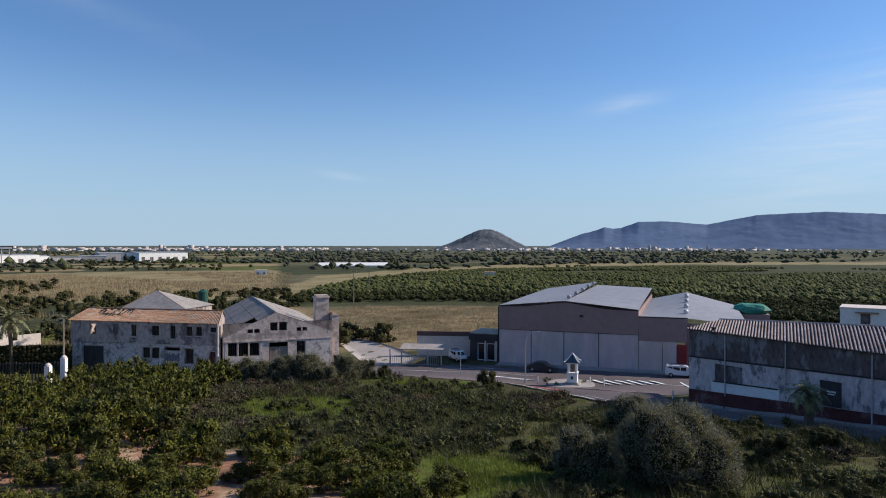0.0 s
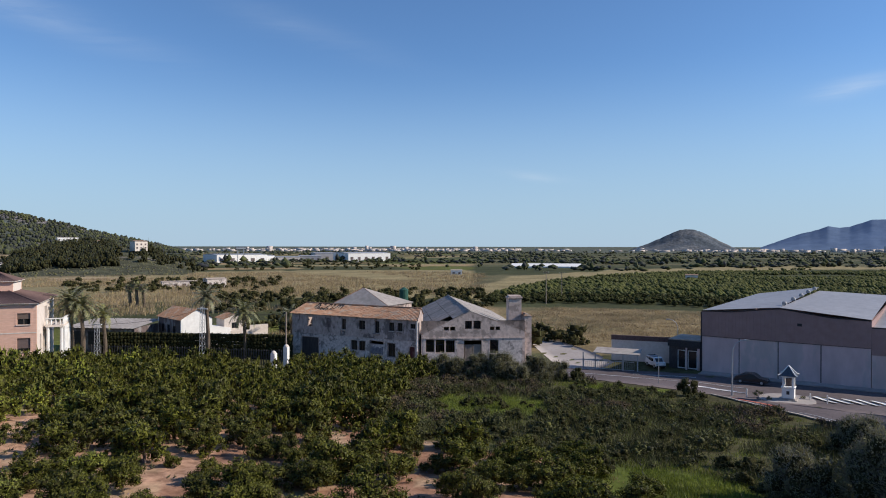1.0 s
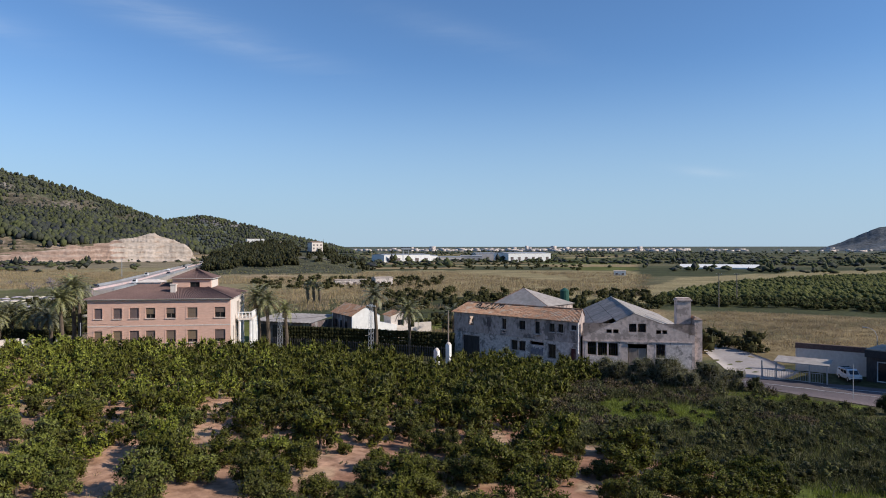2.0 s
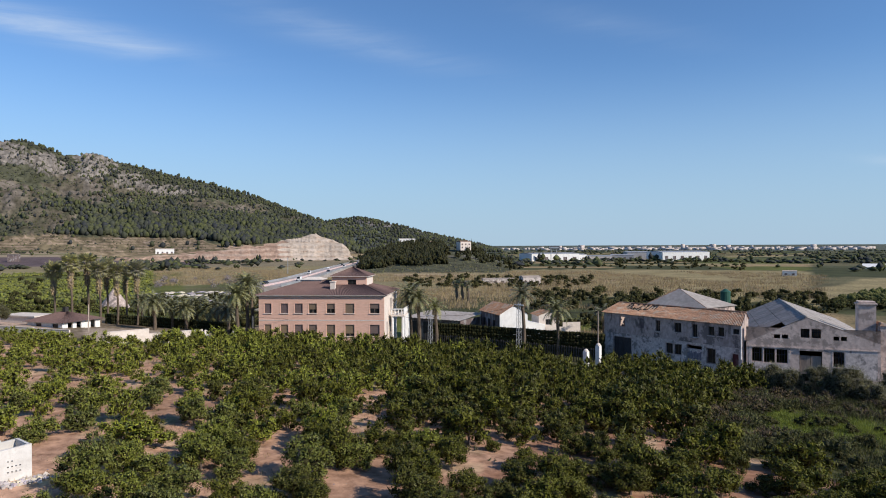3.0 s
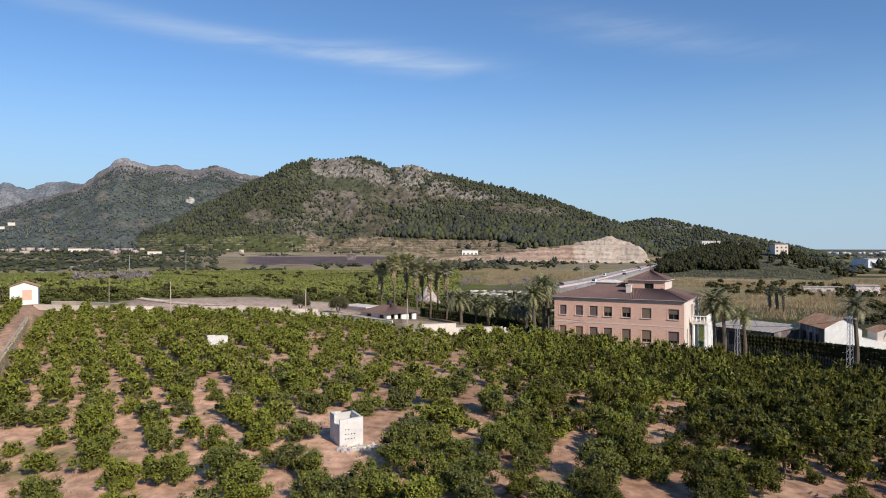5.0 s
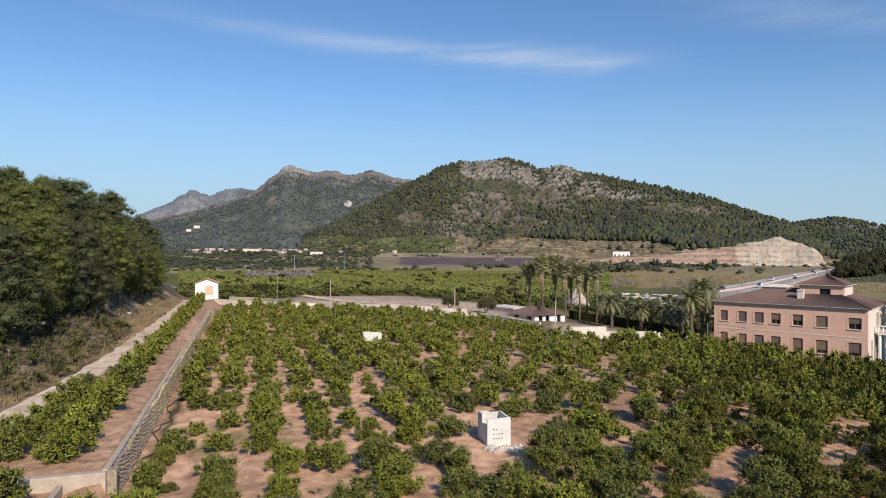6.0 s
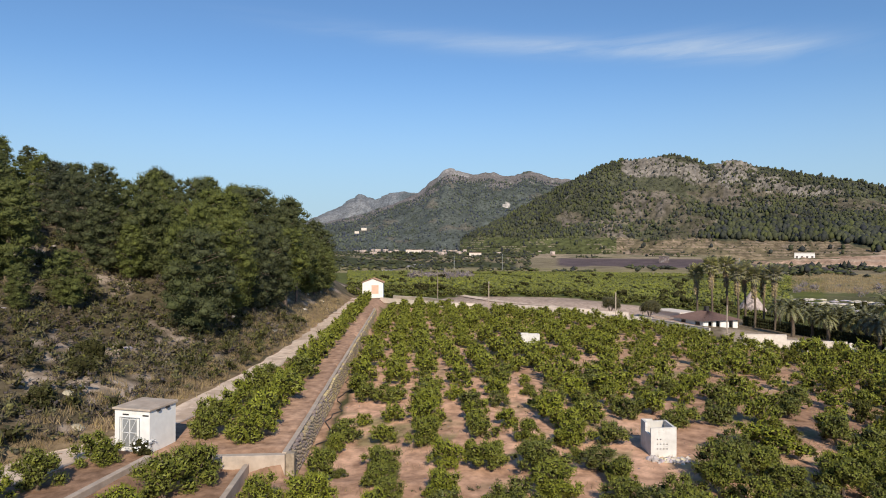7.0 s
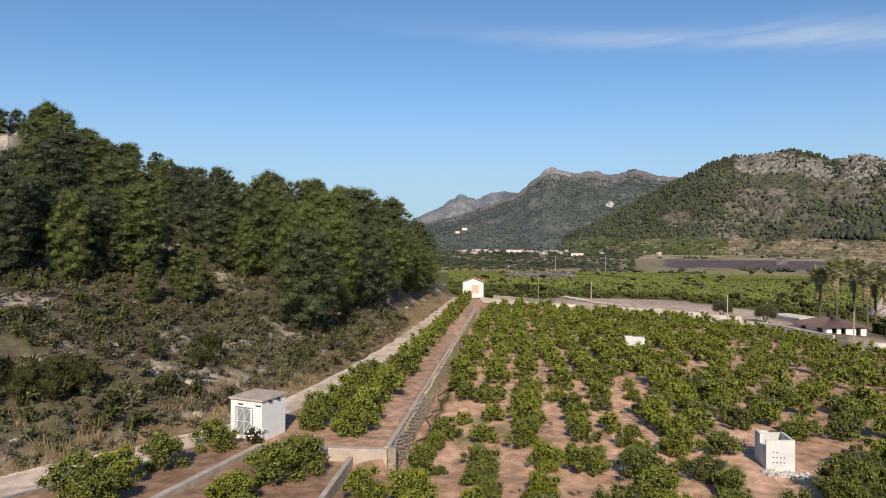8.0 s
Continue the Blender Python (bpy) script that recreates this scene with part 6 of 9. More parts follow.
    part("roof_back", Geo().slab([(0.4, 5.0, 11.6), (L, 5.0, ridge(L) - 0.06), (L, D + 0.3, 10.8), (-0.1, D + 0.3, 10.8)], [(0.4, 5.0, 11.66), (L, 5.0, ridge(L)), (L, D + 0.3, 10.87), (-0.1, D + 0.3, 10.87)]), M_ROOF_SHEET, root)
    part("ridge_cap", Geo().tube([(0.4, 5.0, 11.7), (L, 5.0, ridge(L) + 0.04)], 0.12, 6), M_ROOF_PINK, root)
    part("chimney", Geo().box(2.75, 3.05, -0.1, 0.2, 10.9, 11.35).box(2.68, 3.12, -0.17, 0.27, 11.35, 11.42), M_DARK, root)
    for x in (2.2, 5.4, 11.0):
        part("bollard", Geo().tube([(x, -1.9, gz(26, 72) - 0.4), (x, -1.9, gz(26, 72) + 0.9)], 0.07, 7), M_MAROON, root, "dark red pavement post")
    wb = thing("white_building", "small white building behind the old warehouse", "house", place(68.5, 115.5, 0.83, -0.56, 0))
    part("wall", Geo().box(0, 9, 0, 7, -0.6, 9.3), M_WHITE, wb)
    part("parapet", Geo().box(-0.1, 9.1, -0.1, 7.1, 9.3, 9.5), M_CREAM, wb)
    part("roof", Geo().box(2.2, 5.6, -0.6, 2.0, 8.6, 8.8), M_TILE, wb)
    part("recess", Geo().box(3.0, 4.4, -0.06, -0.004, 4.5, 8.5), M_GREY_WALL, wb)


old_warehouse()


def salmon_building():
    root = thing("salmon_building", "two-storey salmon brick building with hipped brown tile roof", "building", place(-96.90, 60.65, 0.7818, 0.6236, 0.8))
    W, D, e, z0 = 20.8, 15.0, 11.25, 1.6
    xs = [(0.95, 2.1), (3.65, 4.9), (6.0, 7.35), (8.35, 9.7), (11.3, 12.7), (14.4, 15.9), (18.45, 20.05)]
    ups = [(a, b, 8.25, 9.85) for a, b in xs]
    lows = [(a, b, 4.5, 6.4) for a, b in xs]
    part("front_wall", Geo().wall(0, W, z0, [(0, e), (W, e)], 0, 0.35, ups + lows), M_PINK, root, "salmon brick facade")
    part("side_wall", Geo().box(0, 0.35, 0.35, D, z0, e).wall(0.35, 0.36, z0, [(0, e), (W, e)], 0.36, 0.37), M_PINK, root)
    m = place(W, 0.35, 0, 1)
    rs = Geo()
    for a, b, c, d in ((0, 14.65, z0, 4.4), (0, 2.2, 4.4, 6.6), (3.4, 6.2, 4.4, 6.6), (8.6, 14.65, 4.4, 6.6), (0, 14.65, 6.6, 7.9), (0, 6.2, 7.9, 10.2), (8.6, 14.65, 7.9, 10.2), (0, 14.65, 10.2, e)):
        rs.box(a, b, 0, 0.35, c, d, m)
    part("side_wall", rs, M_CREAM, root, "pale rendered end wall")
    part("back_wall", Geo().box(0.35, W - 0.35, D - 0.35, D, z0, e), M_PINK, root)
    part("cornice", Geo().box(-0.12, W + 0.12, -0.12, -0.004, e - 0.28, e).box(W + 0.004, W + 0.12, -0.12, D, e - 0.28, e), M_CREAM, root, "pale cornice")
    part("floor_band", Geo().box(0, W, -0.03, -0.003, 7.05, 7.2), M_CREAM, root)
    rng = np.random.default_rng(4)
    shut = [1.0, 1.0, 1.0, 0.6, 0.55, 1.0, 0.5]
    for k, (a, b, c, d) in enumerate(ups + lows):
        w = pane(root, a, b, c, d, 0.16, 0.07, 1, frame_material=M_WOOD, name="window", label="window with a brown roller blind")
        s = shut[k] if k < 7 else rng.choice([1.0, 0.9, 0.75])
        part("blind", Geo().box(a + 0.03, b - 0.03, 0.11, 0.15, d - (d - c) * s, d - 0.01), M_BLIND, w)
        part("sill", Geo().box(a - 0.12, b + 0.12, -0.12, 0.1, c - 0.09, c - 0.003), M_CREAM, root)
        t = Geo().box(a - 0.22, a - 0.003, -0.02, 0.05, c, d + 0.2).box(b + 0.003, b + 0.22, -0.02, 0.05, c, d + 0.2).box(a - 0.003, b + 0.003, -0.02, 0.05, d + 0.003, d + 0.2)
        part("surround", t, M_PINK, root)
    # hipped roof
    o = 0.45
    c = [(-o, -o, e), (W + o, -o, e), (W + o, D + o, e), (-o, D + o, e)]
    r0, r1 = (6.2, D / 2, e + 2.0), (W - 6.2, D / 2, e + 2.0)
    for nm, ring in (("roof_front", [c[0], c[1], r1, r0]), ("roof_back", [c[2], c[3], r0, r1])):
        a, b, cc, d = ring
        tiled(root, nm, (a, b, d, cc), M_TILE_BROWN, 0.3, 0.035, 14, None, 0.01, "brown tile roof")
    for nm, ring in (("roof_end", [c[1], c[2], r1]), ("roof_end", [c[3], c[0], r0])):
        a, b, t = (Vector(p) for p in ring)
        tiled(root, nm, (a, b, t + (a - t) * 0.02, t + (b - t) * 0.02), M_TILE_BROWN, 0.3, 0.035, 14, None, 0.01)
    part("eave_board", Geo().box(-o, W + o, -o, -0.15, e - 0.06, e - 0.01).box(W + 0.15, W + o, -0.14, D + o, e - 0.06, e - 0.01), M_CREAM, root)
    part("hip_tiles", Geo().tube([c[0], r0, r1, c[1]], 0.12, 6).tube([c[2], r1], 0.12, 6).tube([c[3], r0], 0.12, 6), M_TILE_BROWN, root)
    part("chimney", Geo().box(11.3, 12.1, 2.6, 3.4, e + 0.3, e + 1.95).box(11.22, 12.18, 2.52, 3.48, e + 1.95, e + 2.1), M_CREAM, root, "white chimney")
    # roof tower
    tx0, tx1, ty0, ty1, tz = 11.0, 17.0, 5.2, 11.4, 14.9
    tw = thing("roof_tower", "square salmon brick roof tower with a low tile roof", "tower", place(-96.90, 60.65, 0.7818, 0.6236, 0))
    part("wall", Geo().wall(tx0, tx1, 11.9, [(tx0, tz), (tx1, tz)], ty0, ty0 + 0.3, [(13.7, 15.2, 13.4, 14.3)]).box(tx0, tx0 + 0.3, ty0 + 0.3, ty1, 11.9, tz).box(tx0 + 0.3, tx1, ty1 - 0.3, ty1, 11.9, tz), M_PINK, tw)
    part("end_wall", Geo().box(tx1 - 0.3, tx1, ty0 + 0.3, ty1 - 0.3, 11.9, tz), M_CREAM, tw)
    pane(tw, 13.7, 15.2, 13.4, 14.3, ty0 + 0.15, 0.07, 1)
    a = (14.0, 8.3, tz + 1.5)
    q = [(tx0 - 0.4, ty0 - 0.4, tz), (tx1 + 0.4, ty0 - 0.4, tz), (tx1 + 0.4, ty1 + 0.4, tz), (tx0 - 0.4, ty1 + 0.4, tz)]
    for k in range(4):
        A, B, T = Vector(q[k]), Vector(q[(k + 1) % 4]), Vector(a)
        tiled(tw, "roof", (A, B, T + (A - T) * 0.02, T + (B - T) * 0.02), M_TILE_BROWN, 0.3, 0.03, 8, None, 0.01)
    part("eave_board", Geo().box(tx0 - 0.4, tx1 + 0.4, ty0 - 0.4, ty1 + 0.4, tz - 0.1, tz - 0.02), M_CREAM, tw)
    part("dormer", Geo().box(5.0, 8.8, 7.0, 10.5, 11.9, 14.2).slab([(4.8, 6.8, 14.2), (9.0, 6.8, 14.2), (9.0, 10.7, 14.2), (4.8, 10.7, 14.2)], [(6.0, 8.0, 14.6), (7.8, 8.0, 14.6), (7.8, 9.5, 14.6), (6.0, 9.5, 14.6)]), M_CREAM, tw, "small cream roof dormer")
    # balcony and porch on the end wall
    b = thing("balcony", "white balustraded balcony on a columned porch", "balcony", place(-96.90, 60.65, 0.7818, 0.6236, 0.8))
    bx0, bx1, by0, by1, bz = W + 0.37, W + 2.7, 4.6, 11.6, 7.6
    part("slab", Geo().box(bx0, bx1, by0, by1, bz - 0.3, bz), M_CREAM, b)
    part("rail", Geo().box(bx0, bx1, by0, by0 + 0.2, bz + 0.85, bz + 1.0).box(bx1 - 0.2, bx1, by0 + 0.2, by1, bz + 0.85, bz + 1.0), M_WHITE, b)
    for k in range(4):
        x = bx0 + 0.15 + k * 0.58
        part("baluster", Geo().tube([(x, by0 + 0.1, bz), (x, by0 + 0.1, bz + 0.35), (x, by0 + 0.1, bz + 0.85)], [0.07, 0.12, 0.06], 8), M_WHITE, b)
    for k in range(11):
        y = by0 + 0.4 + k * 0.6
        part("baluster", Geo().tube([(bx1 - 0.1, y, bz), (bx1 - 0.1, y, bz + 0.35), (bx1 - 0.1, y, bz + 0.85)], [0.07, 0.12, 0.06], 8), M_WHITE, b)
    for x, y in ((bx0 + 0.3, by0 + 0.3), (bx1 - 0.3, by0 + 0.3), (bx1 - 0.3, by1 - 0.3), (bx1 - 0.3, 7.4)):
        part("column", Geo().tube([(x, y, 1.6), (x, y, 2.1), (x, y, bz - 0.5), (x, y, bz - 0.3)], [0.3, 0.22, 0.2, 0.3], 10), M_WHITE, b)
    part("end_screen", Geo().box(bx1 - 0.12, bx1 + 0.1, 5.4, by1, 1.6, bz - 0.31), M_WHITE, b)


salmon_building()


def small_house(name, label, m, w, d, e, r, z0, wall_mat, roof_mat, windows=(), door=None, side_mat=None):
    """A gabled house: gable on y = 0, ridge along y."""
    root = thing(name, label, "house", m)
    hs = [*windows] + ([door] if door else [])
    part("gable_wall", Geo().wall(0, w, z0, [(0, e), (w / 2, r), (w, e)], 0, 0.3, hs), wall_mat, root)
    part("back_wall", Geo().wall(0, w, z0, [(0, e), (w / 2, r), (w, e)], d - 0.3, d), wall_mat, root)
    part("side_wall", Geo().box(0, 0.3, 0.3, d - 0.3, z0, e), side_mat or wall_mat, root, "side wall with its shade put into a grey colour" if side_mat else "")
    part("side_wall", Geo().box(w - 0.3, w, 0.3, d - 0.3, z0, e), wall_mat, root)
    for nm, a, b in (("roof", (-0.3, e - 0.1), (w / 2, r + 0.1)), ("roof", (w + 0.3, e - 0.1), (w / 2, r + 0.1))):
        tiled(root, nm, ((a[0], -0.25, a[1]), (a[0], d + 0.25, a[1]), (b[0], -0.25, b[1]), (b[0], d + 0.25, b[1])), roof_mat, 0.26, 0.045, 8, None, 0.03)
    for h in windows:
        pane(root, h[0], h[1], h[2], h[3], 0.14, 0.07, 1)
    if door:
        part("door", Geo().box(door[0] + 0.03, door[1] - 0.03, 0.12, 0.2, door[2], door[3] - 0.03), M_WOOD, root)
    return root


def white_farmhouse():
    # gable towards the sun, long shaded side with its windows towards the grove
    # the long side's shade is painted: grey wall colour instead of white
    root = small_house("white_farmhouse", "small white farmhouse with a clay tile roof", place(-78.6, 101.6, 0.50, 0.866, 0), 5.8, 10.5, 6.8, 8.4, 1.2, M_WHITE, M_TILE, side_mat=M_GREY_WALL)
    part("lean_to", Geo().slab([(5.82, 0.2, 1.2), (9.6, 0.2, 1.2), (9.6, 5, 1.2), (5.82, 5, 1.2)], [(5.82, 0.2, 5.3), (9.6, 0.2, 4.6), (9.6, 5, 4.6), (5.82, 5, 5.3)]), M_WHITE, root)
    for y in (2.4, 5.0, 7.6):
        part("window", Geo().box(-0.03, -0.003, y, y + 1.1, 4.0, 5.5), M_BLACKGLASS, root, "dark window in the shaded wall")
    b = small_house("small_outbuilding", "small cream outbuilding with a clay tile roof", place(-75.0, 109.4, 0.6, 0.8, 0), 4.2, 4.5, 6.3, 7.0, 1.0, M_CREAM, M_TILE, [(1.4, 2.6, 4.4, 5.5)])
    part("yard_wall", Geo().box(4.6, 8.2, -1.0, -0.75, 2.2, 4.9).box(0.5, 4.5, -2.2, -2.0, 2.2, 4.2), M_CREAM, b)
    shed = thing("flat_shed", "long low shed with a pale sheet roof", "shed", place(-99.5, 97.0, 0.985, 0.17, 0))
    part("wall", Geo().box(0, 13.0, 0.2, 0.5, 0.8, 5.2).box(0, 0.3, 0.5, 9, 0.8, 5.3).box(12.7, 13.0, 0.5, 9, 0.8, 5.3), M_GREY_WALL, shed)
    part("roof", Geo().sheet((-0.3, -0.2, 5.25), (13.3, -0.2, 5.25), (-0.3, 9.3, 6.0), (13.3, 9.3, 6.0), 0.9, 0.03, 2), M_ASBESTOS_PALE, shed, "pale sheet roof")
    for k in range(4):
        part("opening", Geo().box(1.2 + 3 * k, 3.0 + 3 * k, 0.12, 0.19, 2.2, 4.6), M_DARK, shed)


white_farmhouse()


def bungalow():
    root = thing("bungalow", "low white bungalow with a dark hipped tile roof", "house", place(-135.87, 37.95, 0.925, 0.38, 0))
    W, D, e, r, z0 = 8.4, 8.0, 6.85, 8.4, 4.6
    part("wall", Geo().wall(0, W, z0, [(0, e), (W, e)], 0, 0.3, [(2, 3.4, 5.5, 6.6), (6, 7.4, 5.5, 6.6)]).box(0, 0.3, 0.3, D, z0, e).box(0.3, W, D - 0.3, D, z0, e), M_WHITE, root)
    m = place(W, 0.3, 0, 1)
    part("end_wall", Geo().wall(0, D - 0.6, z0, [(0, e), (D, e)], 0, 0.3, [(0.8, 1.8, 5.2, 6.7), (2.6, 3.6, 5.2, 6.7), (5.6, 6.6, 5.2, 6.7)]).mesh("end_wall", M_WHITE), M_WHITE, root).matrix_local = m
    o = 0.6
    c = [(-o, -o, e), (W + o, -o, e), (W + o, D + o, e), (-o, D + o, e)]
    r0, r1 = (3.6, D / 2, r), (W - 3.6, D / 2, r)
    tiled(root, "roof_front", (c[0], c[1], r0, r1), M_TILE_BROWN, 0.3, 0.035, 10, None, 0.01, "dark brown tile roof")
    tiled(root, "roof_back", (c[2], c[3], r1, r0), M_TILE_BROWN, 0.3, 0.035, 10, None, 0.01)
    for a, b, t in ((c[1], c[2], r1), (c[3], c[0], r0)):
        A, B, T = Vector(a), Vector(b), Vector(t)
        tiled(root, "roof_end", (A, B, T + (A - T) * 0.02, T + (B - T) * 0.02), M_TILE_BROWN, 0.3, 0.035, 10, None, 0.01)
    part("chimney", Geo().box(4.2, 4.9, 3.6, 4.3, r - 0.3, r + 0.8), M_DARK, root)
    for a in (2, 6):
        pane(root, a, a + 1.4, 5.5, 6.6, 0.12, 0.07, 1)
    part("flat_annex", Geo().box(-9, -0.1, 1.5, 6, z0, 7.4).box(-9.2, 0, 1.3, 6.2, 7.4, 7.6), M_CREAM, root, "cream flat-roofed annex")


bungalow()


def far_white_house():
    p = small_house("track_house", "white two-storey house with a faded pink shutter beside the track", place(-161.2, -29.3, -0.12, 0.99, 0), 5.0, 7.5, 11.9, 12.75, 6.4, M_WHITE, M_TILE, [(2.8, 4.5, 6.4 + 0.1, 8.2)])
    part("shutter", Geo().box(2.2, 3.9, -0.05, -0.003, 9.2, 11.3), M_PINK, p, "faded pink shutter")
    z = 30.5
    hx, hy = polar(135.1, 122)
    t = thing("hillside_house", "square cream stone house with a parapet among hilltop pines", "house", place(hx, hy, -0.98, 0.2, 0))
    part("wall", Geo().wall(0, 4.9, z - 14, [(0, z + 6.6), (1.2, z + 6.6), (1.5, z + 7.1), (3.4, z + 7.1), (3.7, z + 6.6), (4.9, z + 6.6)], 0, 0.4, [(1.0, 1.6, z + 3.2, z + 4.6), (2.9, 3.6, z + 3.4, z + 4.9)]).box(0, 0.4, 0.4, 6, z - 14, z + 6.4).box(4.5, 4.9, 0.4, 6, z - 14, z + 6.4).box(0.4, 4.5, 5.6, 6, z - 14, z + 6.4), M_OLD_WALL, t)
    part("roof", Geo().slab([(0.41, 0.41, z + 6.0), (4.49, 0.41, z + 6.0), (4.49, 5.59, z + 6.0), (0.41, 5.59, z + 6.0)], [(0.41, 0.41, z + 6.2), (4.49, 0.41, z + 6.2), (4.49, 5.59, z + 6.2), (0.41, 5.59, z + 6.2)]), M_CONC, t)
    part("coping", Geo().box(-0.12, 0.52, -0.1, 6.1, z + 6.404, z + 6.56), M_TILE, t, "clay tile coping on the parapet")


far_white_house()

# ---- orange grove ----


def citrus(rng, n_lumps, per_area, size):
    """Trunk and crown of an orange tree 2.3 m high, as arrays."""
    lumps = [(0, 0, 1.15, 0.68)]
    for k in range(n_lumps):
        a, h = k * 2.4 + rng.uniform(-0.6, 0.6), rng.uniform(0.35, 2.0)
        r = rng.uniform(0.5, 1.25) * (1.12 - 0.38 * abs(h - 0.9))
        lumps.append((math.cos(a) * r, math.sin(a) * r, h, rng.uniform(0.20, 0.44)))
    crown = leafy(lumps, per_area, size, size * 0.58, rng, core=0.66, spiky=0.22, lift=0.8)
    g = Geo()
    g.tube([(0, 0, -0.15), (0.04, 0.02, 0.25), (0.02, 0.05, 0.6)], [0.13, 0.09, 0.08], 6)
    for k in range(4):
        a = k * 1.57 + rng.uniform(-0.5, 0.5)
        g.tube([(0.02, 0.05, 0.5), (math.cos(a) * 0.3, math.sin(a) * 0.3, 0.9), (math.cos(a) * 0.6, math.sin(a) * 0.6, 1.35)], [0.06, 0.04, 0.02], 5)
    return g, crown


def grove():
    rng = np.random.default_rng(11)
    u, w = np.meshgrid(np.arange(-60, 112, 2.35), -2.5 - np.arange(0, 46) * 3.05, indexing="ij")
    u = (u + np.where(np.arange(46) % 2, 1.2, 0)[None]).ravel() + rng.normal(0, 0.5, u.size)
    w = w.ravel() + rng.normal(0, 0.42, u.size)
    x, y = from_wall(u, w)
    d = np.hypot(x, y)
    az = np.degrees(np.arctan2(-x, y))
    gap = bumps(x, y, 0.13) + 0.5 * bumps(x + 9, y, 0.4)
    keep = inside(GROVE, x, y) & (d > 29) & (rng.random(x.size) > 0.05 + 0.11 * (y < 36) * smooth(86, 78, az) * smooth(58, 70, az) + 0.12 * smooth(80, 86, az) * smooth(80, 55, d) + 0.40 * smooth(27, 19, az) * smooth(54, 46, d) + 0.13 * smooth(62, 54, az) * smooth(18, 26, az) * smooth(62, 50, d)) & ~((gap > 0.95 + 0.2 * smooth(78, 86, az)) & (y < 46) & (rng.random(x.size) > 0.3))
    for bx, by, r in ((-44.5, 11.3, 2.9), (-41.8, 14.2, 1.6), (-90, 6.4, 3.2), (-40.2, 9.9, 2.5), (-37.6, 9.2, 1.6), (-51.2, 86, 3.6), (-49.0, 82, 3.4), (-46.6, 78, 2.6)):
        keep &= np.hypot(x - bx, y - by) > r
    x, y, d = x[keep], y[keep], d[keep]
    dense = np.maximum(smooth(20, 70, y), smooth(22, 36, y) * smooth(-45, -30, x))
    near = smooth(62, 46, d) * smooth(-52, -42, x)
    dense = dense * (1 - 0.85 * near)
    scale = (0.98 - 0.12 * smooth(84, 76, np.degrees(np.arctan2(-x, y))) - 0.22 * smooth(72, 50, d) * smooth(76, 84, np.degrees(np.arctan2(-x, y)))) * rng.uniform(0.66, 1.16, x.size) * (1.0 + 0.34 * dense) * (1 - 0.12 * smooth(-10, -25, -x) )
    small = rng.random(x.size) < 0.16 * (1 - dense)
    scale[small] *= rng.uniform(0.45, 0.7, small.sum())
    # the terrace row above the wall
    tu = np.arange(3.0, 120, 2.7)
    tw = 3.1 + 0.3 * np.sin(tu * 1.7)
    tx, ty = from_wall(tu, tw)
    tu2 = np.array([3.6, 6.8, 9.6, 12.6, 16.0, 19.5])
    ex, ey = from_wall(tu2, np.array([5.4, 6.0, 5.8, 5.6, 5.4, 5.2]))
    # loose trees by the hut and the lower steps
    lu = np.array([-1.0, -5.1, -7.6, -8.9, -4.9, -3.0, -8.2, -5.8, -10.6, -11.5])
    lw = np.array([10.2, 11.2, 12.2, 13.4, 5.2, 4.2, 6.0, 0.2, 11.4, 4.4])
    lx, ly = from_wall(lu, lw)
    x, y = np.concatenate([x, tx, ex, lx]), np.concatenate([y, ty, ey, ly])
    scale = np.concatenate([scale, rng.uniform(0.84, 1.06, len(tx)), rng.uniform(0.74, 0.95, len(ex)), rng.uniform(0.72, 0.92, len(lx))])
    d = np.hypot(x, y)
    order = np.argsort(d)
    x, y, scale = x[order], y[order], scale[order]
    z = ground(x, y) - 0.03
    yaw = rng.uniform(0, 6.283, x.size)
    masters = []
    for k in range(16):
        g, (V, F) = citrus(rng, 28, 950, 0.15) if k % 8 < 5 else citrus(rng, 22, 420, 0.22)
        leaf = M_CITRUS if k < 8 else M_CITRUS_OLD
        root = thing("orange_tree", "bushy orange tree with yellowish green leaves on red soil" if k < 8 else "old orange tree with a dense dark green crown", "tree", group="orange trees in the grove")
        part("trunk", g, M_BARK, root)
        part("crown", mesh_np("crown", V, F, leaf, M_HEART_SHADE), leaf, root)
        masters.append(root)
    # the trees towards the ruin are older, taller and darker
    grown = 1 + 0.32 * np.maximum(smooth(25, 70, y), smooth(22, 36, y) * smooth(-45, -30, x)) * smooth(46, 66, np.hypot(x, y))
    old = rng.random(x.size) < smooth(72, 36, np.degrees(np.arctan2(-x, y)))
    used = set()
    for i in range(300):
        m = Matrix.LocRotScale((x[i], y[i], z[i]), Euler((0, 0, yaw[i])), (scale[i] * rng.uniform(0.95, 1.32), scale[i] * rng.uniform(0.95, 1.28), scale[i] * grown[i] * rng.uniform(0.85, 1.15)))
        k = (i % 5 if i < 130 else 5 + i % 3) + (8 if old[i] else 0)
        if k not in used:
            used.add(k)
            masters[k].matrix_world = m
        else:
            copy_thing(masters[k], m).matrix_world = m
    variants = []
    for k in range(5):
        g, (V, F) = citrus(rng, 14, 230, 0.28)
        variants.append((V, F))
    later = np.arange(x.size) >= 300
    for nm, lab, sel, leaf in (("orange_trees_behind", "dense rows of orange trees at the back of the grove", later & ~old, M_CITRUS), ("old_orange_trees_behind", "dense dark canopy of old orange trees near the ruin", later & old, M_CITRUS_OLD)):
        V, F = scatter(variants, np.stack([x, y, z], 1)[sel], np.stack([scale, scale, scale * grown], 1)[sel], yaw[sel], rng)
